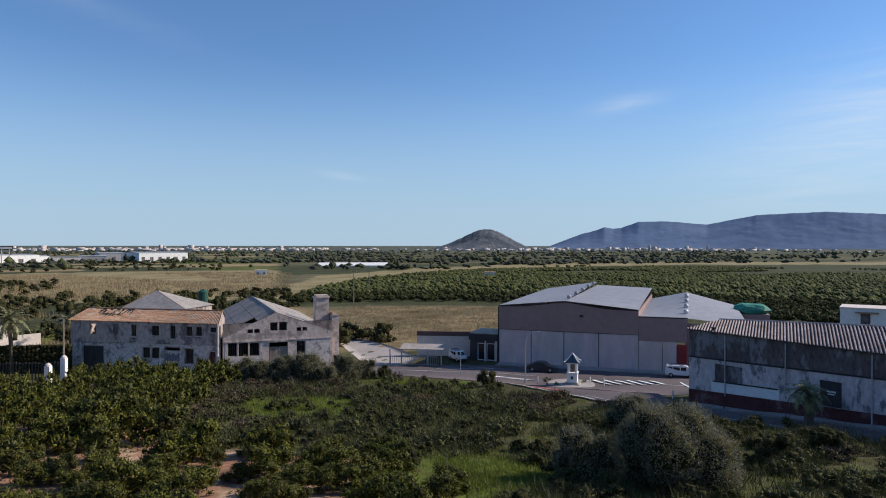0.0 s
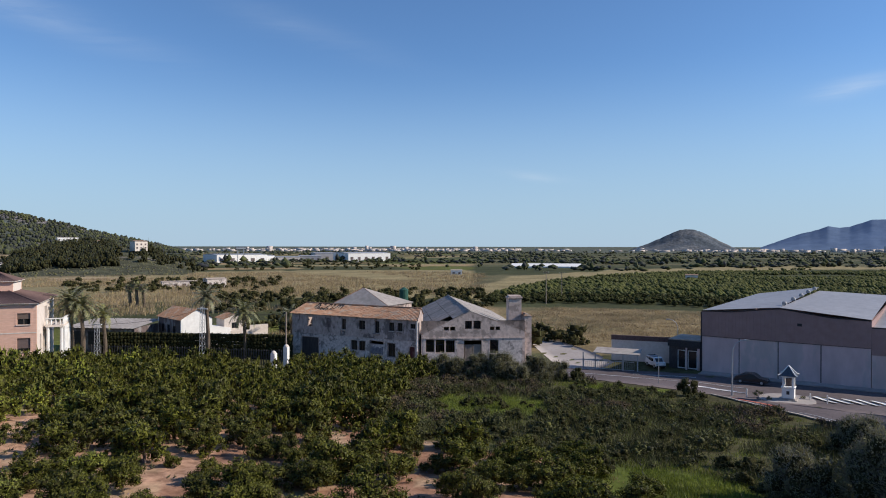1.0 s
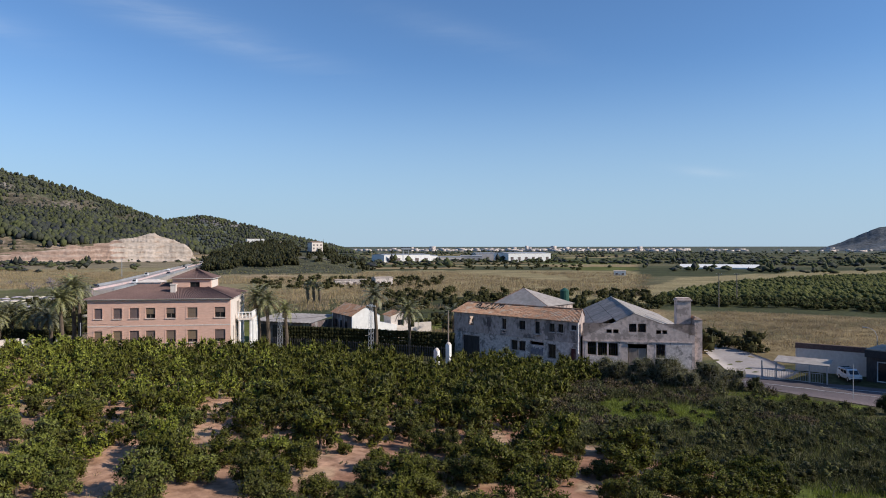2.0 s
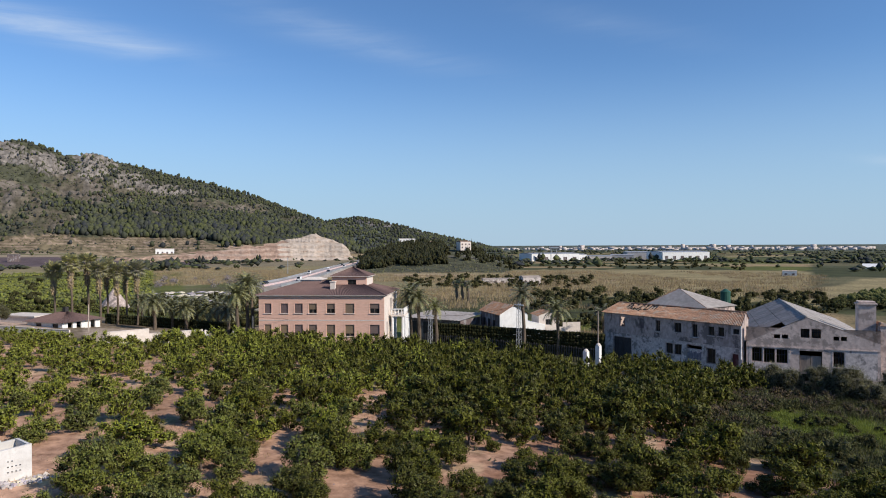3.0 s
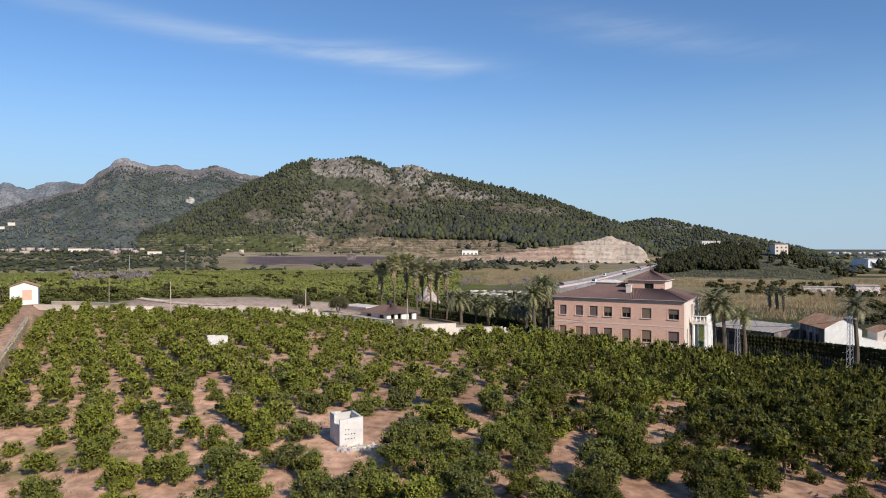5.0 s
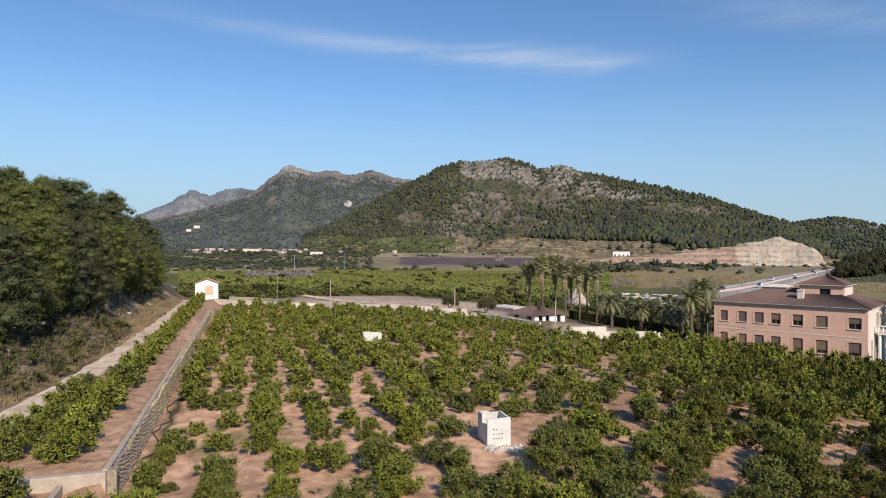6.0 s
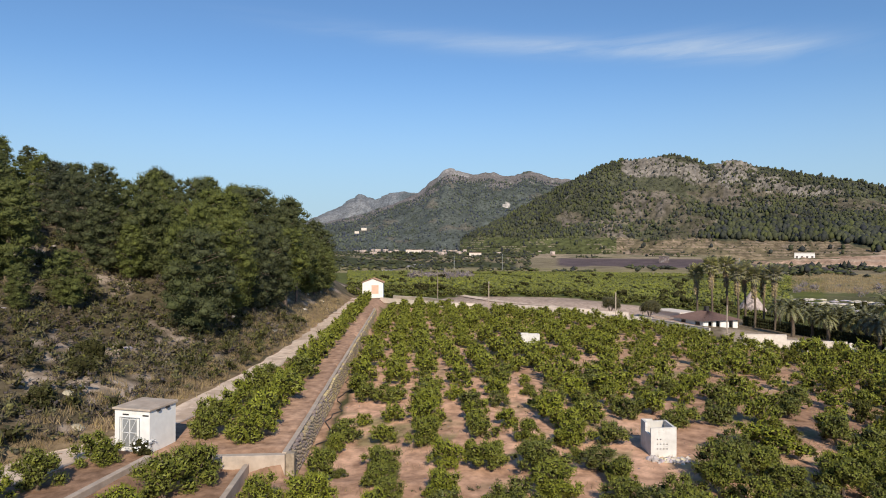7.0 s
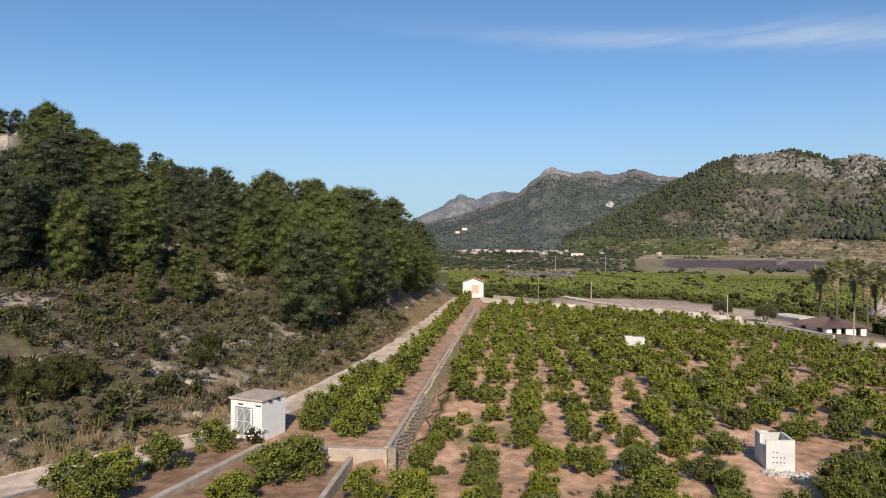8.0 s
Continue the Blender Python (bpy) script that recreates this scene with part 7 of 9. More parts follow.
        solo(nm, mesh_np(nm, V, F, leaf, M_HEART_SHADE), leaf, lab, "trees", "stuff")


grove()


def tufts(rng, n, spread, height, width):
    """A tuft of grass blades."""
    p = rng.normal(0, spread, (n, 2))
    lean = rng.normal(0, 0.35, (n, 2))
    h = height * rng.uniform(0.5, 1.2, n)
    a = rng.uniform(0, 6.283, n)
    sx, sy = np.cos(a) * width, np.sin(a) * width
    z0 = np.zeros(n)
    V = np.stack([np.stack([p[:, 0] - sx, p[:, 1] - sy, z0], 1), np.stack([p[:, 0] + sx, p[:, 1] + sy, z0], 1),
                  np.stack([p[:, 0] + lean[:, 0] * h, p[:, 1] + lean[:, 1] * h, h], 1)], 1).reshape(-1, 3)
    return V, [np.arange(n * 3).reshape(n, 3)]


def spread(name, label, material, variants, x, y, scale, rng, category="plants", sink=0.04, shaded_core=True):
    x, y = np.asarray(x), np.asarray(y)
    pos = np.stack([x, y, ground(x, y) - sink], 1)
    V, F = scatter(variants, pos, scale, rng.uniform(0, 6.283, len(x)), rng)
    heart = M_HEART_SHADE if len(F) > 1 and shaded_core else None
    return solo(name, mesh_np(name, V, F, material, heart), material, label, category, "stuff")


def bush(rng, lumps, per_area, leaf, flat=0.75, core=0.7, spiky=0.6):
    ls = []
    for _ in range(lumps):
        a, r = rng.uniform(0, 6.283), rng.uniform(0, 0.75)
        ls.append((math.cos(a) * r, math.sin(a) * r, rng.uniform(0.25, 0.85) * (1.1 - 0.5 * r), rng.uniform(0.28, 0.5)))
    return leafy(ls, per_area * 1.15, leaf, leaf * 0.5, rng, core=core, squash=flat, spiky=spiky, lift=0.6)


SCRUBLAND = [(-32, 93), (-29, 84), (-25, 66), (-21, 50), (-12, 47), (-1, 45.5), (2, 36), (2, 24), (30, 20), (44, 34), (32, 54), (23, 64), (17, 73), (9, 84), (0, 91), (-10, 98), (-16, 101), (-24, 98)]


def undergrowth():
    rng = np.random.default_rng(23)
    n = 5200
    x, y = rng.uniform(-33, 46, n), rng.uniform(22, 102, n)
    ok = inside(SCRUBLAND, x, y) & (np.hypot(x - 2, y - 41) > 4.6) & ((np.hypot((x + 16) / 1.2, (y - 70) / 1.2) > 5.6) | (rng.random(n) < 0.25))
    x, y = x[ok], y[ok]
    kind = bumps(x, y, 0.12) + 0.7 * bumps(x + 21, y + 4, 0.31) + rng.normal(0, 0.25, len(x))
    shrubs = [bush(rng, 9, 240, 0.16) for _ in range(5)]
    greys = [bush(rng, 9, 270, 0.17, 0.95, 0.45, 0.75) for _ in range(5)]
    bramb = [bush(rng, 7, 200, 0.20, 0.6, 0.5, 0.9) for _ in range(3)]
    a = (kind > 0.25) & (rng.random(len(x)) < 0.36)
    b = (kind <= 0.25) & (kind > -0.45) & (rng.random(len(x)) < 0.40)
    c = (kind <= -0.45) & (rng.random(len(x)) < 0.32)
    spread("scrub_bushes", "tangled dark green scrub bushes on fallow land", M_SHRUB, shrubs, x[a], y[a], rng.uniform(0.4, 1.1, a.sum()), rng)
    spread("grey_scrub_bushes", "grey-green wild shrubs on fallow land", M_FALLOW, greys, x[b], y[b], rng.uniform(0.45, 1.25, b.sum()), rng, shaded_core=False)
    spread("bramble_thicket", "dry brown brambles among the scrub", M_BRAMBLE, bramb, np.concatenate([x[c], rng.normal(-26, 2.5, 60)]), np.concatenate([y[c], rng.uniform(60, 86, 60)]), rng.uniform(0.4, 1.1, c.sum() + 60), rng)
    grass = [tufts(rng, 30, 0.4, 0.22, 0.02) for _ in range(4)]
    gx = np.concatenate([rng.normal(2, 3.4, 700), rng.normal(-16, 4.5, 900), rng.normal(-3, 4, 250), rng.uniform(-30, 42, 2900)])
    gy = np.concatenate([rng.normal(41, 3.4, 700), rng.normal(70, 4.5, 900), rng.normal(92, 1.6, 250), rng.uniform(25, 98, 2900)])
    ok = inside(SCRUBLAND, gx, gy)
    spread("green_grass", "bright green grass growing in tufts", M_GRASS, grass, gx[ok], gy[ok], rng.uniform(0.7, 1.6, ok.sum()), rng)
    tall = [tufts(rng, 34, 0.45, 0.75, 0.022) for _ in range(5)]
    gx, gy = rng.uniform(-30, 44, 3600), rng.uniform(24, 100, 3600)
    ok = inside(SCRUBLAND, gx, gy) & (bumps(gx + 5, gy, 0.17) + 0.6 * bumps(gx, gy + 8, 0.45) > -0.5) & (np.hypot((gx + 16) / 1.2, (gy - 70) / 1.2) > 6.5) & (np.hypot(gx - 2, gy - 41) > 5)
    spread("tall_weeds", "tall grey-green weeds and long grass on fallow land", M_FALLOW, tall, gx[ok], gy[ok], rng.uniform(0.6, 1.5, ok.sum()), rng)
    # weeds between the orange trees
    wx, wy = rng.uniform(-125, 0, 4200), rng.uniform(-18, 70, 4200)
    ok = inside(GROVE, wx, wy) & (bumps(wx, wy, 0.21) + 0.7 * bumps(wx + 11, wy + 5, 0.63) > 0.2)
    low = [bush(rng, 3, 50, 0.3, 0.6, 0.5, 0.7) for _ in range(4)]
    gx, gy = rng.uniform(-122, -2, 3000), rng.uniform(-18, 62, 3000)
    gk = inside(GROVE, gx, gy) & (bumps(gx + 40, gy, 0.33) + 0.8 * bumps(gx, gy + 17, 1.1) > 0.35)
    spread("grove_weeds", "low yellowish weeds on the soil of the grove", M_OLIVE, low, gx[gk], gy[gk], rng.uniform(0.18, 0.42, gk.sum()), rng, shaded_core=False)
    gx, gy = rng.uniform(-110, -2, 1600), rng.uniform(-16, 60, 1600)
    gk = inside(GROVE, gx, gy)
    clods = [(OCTA[0] * rng.uniform(0.6, 1.2, (6, 1)) * [1, 0.8, 0.5], [OCTA[1]]) for _ in range(4)]
    spread("clods", "clods and stones on the red soil", M_STONE, clods, gx[gk], gy[gk], rng.uniform(0.05, 0.16, gk.sum()), rng, "stones", 0.01, False)
    straw = [tufts(rng, 16, 0.3, 0.26, 0.02) for _ in range(3)]
    spread("dry_weeds", "dry weeds on the red soil between trees", M_STRAW, straw, wx[ok], wy[ok], rng.uniform(0.6, 1.3, ok.sum()), rng)


undergrowth()
hose = [(x, y, gz(x, y) + 0.05) for x, y in ((-0.2, 49.0), (-0.1, 47.2), (0.25, 45.6), (0.2, 44.0), (0.5, 42.2), (0.45, 40.4), (0.7, 38.2))]
solo("irrigation_hose", Geo().tube(hose, 0.07, 6), M_DARK, "black irrigation hose lying along the edge of the grove", "hose")


def big_bush(x, y, h, r, label, rng, material=M_OLIVE, leaf=0.2, name="shrub"):
    ls = []
    for _ in range(int(18 + 7 * r)):
        a, q, hh = rng.uniform(0, 6.283), rng.uniform(0.2, 0.85) ** 0.7, rng.uniform(0.12 if name == "shrub" else 0.5, 0.88)
        wide = math.sqrt(max(0.05, 1 - ((hh - 0.35) / 0.68) ** 2))
        ls.append((math.cos(a) * q * r * 0.85 * wide, math.sin(a) * q * r * 0.85 * wide, hh * h * 0.92, rng.uniform(0.24, 0.36) * r))
    V, F = leafy(ls, 1000 if r > 2 else 800, leaf * 0.58, leaf * 0.26, rng, core=0.80, squash=1.05, spiky=0.5, lift=0.6, loose=(0.72, 1.16))
    root = thing(name, label, "shrub" if name == "shrub" else "tree", Matrix.Translation((x, y, gz(x, y) - 0.05)))
    g = Geo()
    for k in range(4):
        a = k * 1.6 + 0.3
        g.tube([(0, 0, -0.1), (math.cos(a) * 0.2 * r, math.sin(a) * 0.2 * r, h * 0.3), (math.cos(a) * 0.5 * r, math.sin(a) * 0.5 * r, h * 0.65)], [0.10, 0.07, 0.03], 5)
    part("stem", g, M_BARK, root)
    part("crown", mesh_np("crown", V, F, material, M_HEART_SHADE), material, root)
    return root


def big_bushes():
    rng = np.random.default_rng(31)
    for x, y, h, r, lab in ((13.4, 39.0, 4.6, 3.7, "tall rounded grey-green olive shrub in the scrub"), (8.4, 40.5, 3.2, 2.2, "grey-green shrub beside a taller one"),
                            (15.5, 55.5, 3.2, 2.3, "rounded grey-green shrub near the road"), (20.5, 58, 2.2, 1.6, "low grey shrub near the road"),
                            (-18.5, 92.5, 4.2, 2.7, "tall grey wild shrub in front of the ruined hall"), (-14, 95, 3.8, 2.5, "grey wild shrub in front of the ruined hall"),
                            (-21.8, 92.0, 4.0, 2.2, "grey-green wild shrub in front of the ruined hall"), (-16.2, 91.2, 3.0, 2.0, "low grey wild shrub in front of the ruined hall"), (-27.6, 93.4, 3.4, 2.2, "dark wild shrub at the foot of the ruined hall"), (-11.2, 96.6, 3.0, 2.0, "grey wild shrub at the corner of the ruined hall"),
                            (-8.5, 96, 2.2, 1.3, "lone grey shrub beside the road"), (5.8, 88.5, 2.4, 1.5, "lone grey shrub beside the road"),
                            (-24.6, 91.4, 3.4, 2.1, "dark wild shrub in front of the ruined hall"), (22, 44, 2.2, 1.7, "grey shrub on the slope"), (27, 47, 2.0, 1.6, "dry grey shrub on the slope"), (-2.2, 42.6, 1.9, 0.9, "young bushy tree beside the grass patch")):
        big_bush(x, y, h, r, lab, rng, M_OLIVE_TREE if h > 2.9 else M_FALLOW)


big_bushes()

# ---- pine hillside ----


def pads(lumps, per_area, length, width, rng):
    """Flattened pads of needles (x, y, z, radius, half height): a lumpy body with tufts standing off it."""
    Vs, Fs, off = [], [], 0
    B, F = ICO1
    for x, y, z, r, v in lumps:
        Vs.append(B * rng.uniform(0.72, 1.12, (len(B), 1)) * [r * 0.62, r * 0.62, v * 0.62] + [x, y, z])
        Fs.append(F + off)
        off += len(B)
        n = int(per_area * r * r)
        d = rng.normal(0, 1, (n, 3))
        d[:, 2] = np.abs(d[:, 2]) * 1.2 - 0.45
        d /= np.linalg.norm(d, axis=1)[:, None]
        c = d * rng.uniform(0.5, 1.25, (n, 1)) * [r, r, v] + [x, y, z]
        q = int(n * 0.6)
        for W, T in (quills(c[:q], d[:q] * [0.8, 0.8, 1.0] + [0, 0, 0.3], length * 1.3, width * 0.62, rng, 0.5), leaves(c[q:], d[q:], length, width, rng)):
            Vs.append(W)
            Fs.append(T + off)
            off += len(W)
    return np.concatenate(Vs), [np.concatenate(Fs)]


def pine(rng, h, low, wide, full):
    """Trunk and crown of an Aleppo pine: low is where its crown begins, wide its half width to its height, full where it is widest."""
    lean = rng.normal(0, 0.045 * h, 2)
    g = Geo()
    g.tube([(0, 0, -0.4), (lean[0] * 0.3, lean[1] * 0.3, h * 0.35), (lean[0] * 0.7, lean[1] * 0.7, h * 0.7), (lean[0], lean[1], h * 0.93)], [0.022 * h, 0.017 * h, 0.011 * h, 0.004 * h], 7)
    lumps = []
    n = 64
    for k in range(n):
        t = low + (0.95 - low) * ((k + rng.uniform(0, 1)) / n) ** 0.85
        shape = ((t - low) / (full - low)) ** 0.45 if t < full else math.sqrt(max(0.0, 1 - ((t - full) / (1.0 - full)) ** 2.0))
        reach = h * wide * max(0.10, shape) * rng.uniform(0.62, 1.05)
        a = k * 2.4 + rng.uniform(-0.7, 0.7)
        r = h * rng.uniform(0.050, 0.105) * (1.15 - 0.5 * t)
        reach = max(0.0, reach - r * 0.4)
        c = (lean[0] * t + math.cos(a) * reach, lean[1] * t + math.sin(a) * reach, h * t + 0.06 * reach)
        lumps.append((*c, r, r * rng.uniform(0.6, 0.95)))
        if k % 3 == 0:
            g.tube([(lean[0] * t, lean[1] * t, h * t * 0.90), c], [0.006 * h, 0.002 * h], 4)
    for t in np.linspace(low + 0.10, 0.9, 6):
        shape = 1.0 if t < full else math.sqrt(max(0.0, 1 - ((t - full) / (1.0 - full)) ** 2))
        r = h * wide * (0.16 + 0.44 * shape)
        lumps.append((lean[0] * t, lean[1] * t, h * t, r, min(r, h * 0.10)))
    return g, pads(lumps, 120, 0.27, 0.13, rng)


# how high the pine tops stand above the eye, by bearing
PINE_SKYLINE = [(100.3, -2.5), (100.6, -1.4), (101.1, 0.0), (102.5, 1.5), (103.9, 2.3), (104.9, 4.0), (106.1, 4.8), (109, 5.5), (110.9, 5.1), (112.8, 5.7), (114.9, 5.2), (116.4, 6.1), (118, 6.5), (119.2, 6.0), (120.5, 6.3), (122.4, 6.65), (123.8, 6.5), (125.5, 7.4), (127.1, 7.75), (128.5, 7.35), (129.5, 8.5), (130.2, 8.8), (130.8, 8.4), (131.2, 9.8), (132.4, 10.4), (133.5, 9.8), (135.6, 9.6), (140, 10.5)]


def pines():
    rng = np.random.default_rng(41)
    masters = []
    forms = ((0.05, 0.34, 0.34), (0.07, 0.30, 0.40), (0.05, 0.37, 0.34), (0.10, 0.24, 0.36), (0.05, 0.28, 0.30), (0.16, 0.27, 0.50), (0.34, 0.31, 0.66), (0.08, 0.25, 0.44))
    for low, wide, full in forms:
        g, (V, F) = pine(rng, 12.0, low, wide, full)
        root = thing("pine_tree", "Aleppo pine with tiered pads of green needles on the dry hillside" if low < 0.3 else "tall Aleppo pine with a bare trunk and an umbrella crown", "tree", group="pines on the hillside")
        part("trunk", g, M_BARK, root)
        part("crown", mesh_np("crown", V, F, M_PINE), M_PINE, root)
        masters.append(root)
    spots = []
    for u, k, h in ((33, 6.5, 11.5), (38, 9.0, 13), (43, 6.5, 12.5), (50, 5.0, 12.5), (58, 4.5, 12.5), (66, 4.2, 12.5), (75, 4.2, 12), (84, 4.0, 11.5), (93, 4.0, 11), (101, 4.0, 10), (109, 4.0, 9), (117, 4.5, 9),
                    (27, 16, 6.5), (23.5, 18.5, 4.5), (10, 33, 10), (4, 38, 11), (-3, 42, 11), (30, 24, 11), (24, 27, 10)):
        spots.append((u, track_w(u) + 2.2 + k, h))
    tries = 0
    while len(spots) < 118 and tries < 9000:
        tries += 1
        u, k = rng.uniform(-25, 135), rng.uniform(4, 75)
        edge = 30 - (u - 5) * 0.62 if u < 48 else 4
        if k < max(4, edge) or (u > 100 and k > 30):
            continue
        w = float(track_w(u)) + 2.2 + k
        if any((u - p[0]) ** 2 + (w - p[1]) ** 2 < (6.0 if k < 30 else 6.2) ** 2 for p in spots):
            continue
        px, py = from_wall(u, w)
        if 119.3 < math.degrees(math.atan2(-px, py)) < 125.0 and math.hypot(px, py) < 88:
            continue
        spots.append((u, w, rng.uniform(8.5, 12.5) + 2.5 * float(smooth(20, 62, u))))
    for az in np.arange(110.0, 131.0, 1.7):
        if 120.5 < az < 125.5:
            continue
        ds = np.arange(45, 130, 0.5)
        px, py = -np.sin(np.radians(az)) * ds, np.cos(np.radians(az)) * ds
        hit = np.nonzero((ground(px, py) - EYE) / ds > math.tan(radians(-2.2 + rng.uniform(-0.8, 0.8))))[0]
        if len(hit):
            spots.append((*[float(q) for q in along(px[hit[0]], py[hit[0]])], rng.uniform(6.5, 9.5)))
    for az, dd in ((129.4, 108), (130.4, 112), (131.6, 112), (132.5, 116), (133.3, 127), (134.5, 132), (135.5, 133), (136.6, 133)):
        spots.append((*[float(q) for q in along(*polar(az, dd))], 24.0))
    placed = []
    for u, w, h in spots:
        x, y = from_wall(u, w)
        az, d = math.degrees(math.atan2(-x, y)), math.hypot(x, y)
        most = EYE + d * math.tan(radians(float(np.interp(az, *zip(*PINE_SKYLINE))) + 0.35 - 1.3 * rng.random() ** 1.4)) - gz(x, y)
        h = min(h, most) if h < 20 else EYE + d * math.tan(radians(float(np.interp(az, *zip(*PINE_SKYLINE))) + 0.1)) - gz(x, y)
        if az > 133.2 and d < 124:
            h = min(h, EYE + d * math.tan(radians(7.3)) - gz(x, y))
        if h > 3.2:
            placed.append((x, y, h))
    for i, (x, y, h) in enumerate(placed):
        m = Matrix.LocRotScale((x, y, gz(x, y) - 0.1), Euler((0, 0, rng.uniform(0, 6.28))), (h / 12 * rng.uniform(0.85, 1.2),) * 2 + (h / 12,))
        tall = h > 13 and math.degrees(math.atan2(-x, y)) > 128.5
        k = i if i < 8 else 6 if tall else (0, 1, 2, 3, 4, 5, 7)[i % 7]
        if i < 8:
            masters[k].matrix_world = m
        else:
            copy_thing(masters[k], m).matrix_world = m


pines()


def hillside_scrub():
    rng = np.random.default_rng(43)
    n = 12000
    u, k = rng.uniform(-34, 62, n), rng.uniform(0.3, 48, n)
    w = track_w(u) + 2.0 + k
    x, y = from_wall(u, w)
    patch = bumps(x, y, 0.3) + 0.8 * bumps(x + 13, y + 3, 0.9) + rng.normal(0, 0.45, n)
    pick = rng.random(n)
    low = [bush(rng, 3, 56, 0.32, 0.62, 0.55, 0.7) for _ in range(6)]
    a = (patch < 0.6) & (pick < 0.24)
    b = (patch < 1.25) & (pick >= 0.24) & (pick < 0.38)
    c = (patch < 1.35) & (pick >= 0.38) & (pick < 0.72)
    e = (patch > -0.6) & (patch < 1.5) & (pick >= 0.74) & (pick < 0.84)
    spread("hillside_scrub", "low dark green scrub on the dry hillside", M_SHRUB, low, x[a], y[a], 0.35 + 1.1 * rng.random(a.sum()) ** 2, rng)
    spread("hillside_grey_scrub", "grey-green low scrub on the dry hillside", M_OLIVE, low, x[b], y[b], rng.uniform(0.35, 1.1, b.sum()), rng, shaded_core=False)
    spread("hillside_heath", "brownish heath and rosemary covering the hillside", M_HEATH, low, x[c], y[c], rng.uniform(0.35, 0.95, c.sum()), rng, shaded_core=False)
    dry = [bush(rng, 3, 60, 0.3, 0.6, 0.4, 0.9) for _ in range(3)]
    spread("dry_hillside_brush", "dry brown brush on the hillside", M_BRAMBLE, dry, x[e], y[e], rng.uniform(0.3, 0.8, e.sum()), rng)
    straw = [tufts(rng, 30, 0.28, 0.62, 0.024) for _ in range(4)]
    n = 1000
    u2, k2 = rng.uniform(-30, 110, n), np.abs(rng.normal(0, 2.6, n)) + 0.2
    x2, y2 = from_wall(u2, track_w(u2) + 1.7 + k2)
    spread("dry_grass", "tall straw-coloured dry grass beside the track", M_STRAW, straw, x2, y2, rng.uniform(0.5, 1.25, n), rng)
    # pale boulders
    rocks = []
    for _ in range(4):
        V, F = ICO2
        rocks.append((V * rng.uniform(0.75, 1.15, (len(V), 1)) * [1, 0.8, 0.5], [F]))
    n = 300
    u3, k3 = rng.uniform(-25, 110, n), rng.uniform(0.5, 45, n)
    x3, y3 = from_wall(u3, track_w(u3) + 2.4 + k3)
    spread("hillside_rocks", "pale limestone rocks scattered on the hillside", M_ROCK, rocks, x3, y3, 0.12 + 0.5 * rng.random(n) ** 2.5, rng, "rocks", 0.12)
    for (u4, k4, h, r) in ((2.5, 8.5, 1.8, 1.5), (-9, 15, 2.6, 2.0), (-14, 9, 1.5, 1.3), (5.5, 5.0, 1.3, 1.1), (12, 6.5, 1.4, 1.3), (17, 9, 1.7, 1.5), (8, 18, 1.7, 1.4), (-1, 17, 1.6, 1.5)):
        px, py = from_wall(u4, float(track_w(u4)) + 2 + k4)
        big_bush(px, py, h, r, "rounded dark green bush on the dry hillside", rng, M_SHRUB)
    for px, py, h, r in ((-35.4, -33.0, 2.3, 2.0), (-38.0, -33.6, 1.9, 1.7), (-34.6, -36.0, 1.9, 1.6)):
        big_bush(px, py, h, r, "broad dark evergreen shrub on the dry hillside", rng, M_SHRUB)


hillside_scrub()


def flowering_bush():
    rng = np.random.default_rng(77)
    x, y = from_wall(0.4, 8.3)
    root = big_bush(x, y, 0.95, 0.75, "low bush with small white flowers beside the hut", rng, M_SHRUB, 0.2)
    d = rng.normal(0, 1, (70, 3))
    d /= np.linalg.norm(d, axis=1)[:, None]
    d[:, 2] = np.abs(d[:, 2])
    V, F = leaves(d * [0.75, 0.75, 0.6] + [0, 0, 0.45], d, 0.13, 0.12, rng)
    part("flowers", mesh_np("flowers", V, [F], M_TRUNK_WHITE), M_TRUNK_WHITE, root, "small white flowers")["kind"] = "stuff"


flowering_bush()

# ---- orchards and woods of the valley ----


def blobs(rng, n, level=1):
    out = []
    for _ in range(n):
        V, F = (OCTA, ICO1, ICO2)[level]
        V = V * rng.uniform(0.72, 1.15, (len(V), 1)) * [1, 1, 0.85]
        V[:, 2] += 0.75
        out.append((V, [F]))
    return out


def clumps(rng, n, k=3):
    """Small far trees of a few rough lumps each."""
    out = []
    for _ in range(n):
        V, F = OCTA
        out.append((np.concatenate([V * rng.uniform(0.45, 0.85, (6, 1)) + [rng.uniform(-0.6, 0.6), rng.uniform(-0.6, 0.6), rng.uniform(0.45, 1.0)] for _ in range(k)]), [np.concatenate([F + 6 * i for i in range(k)])]))
    return out


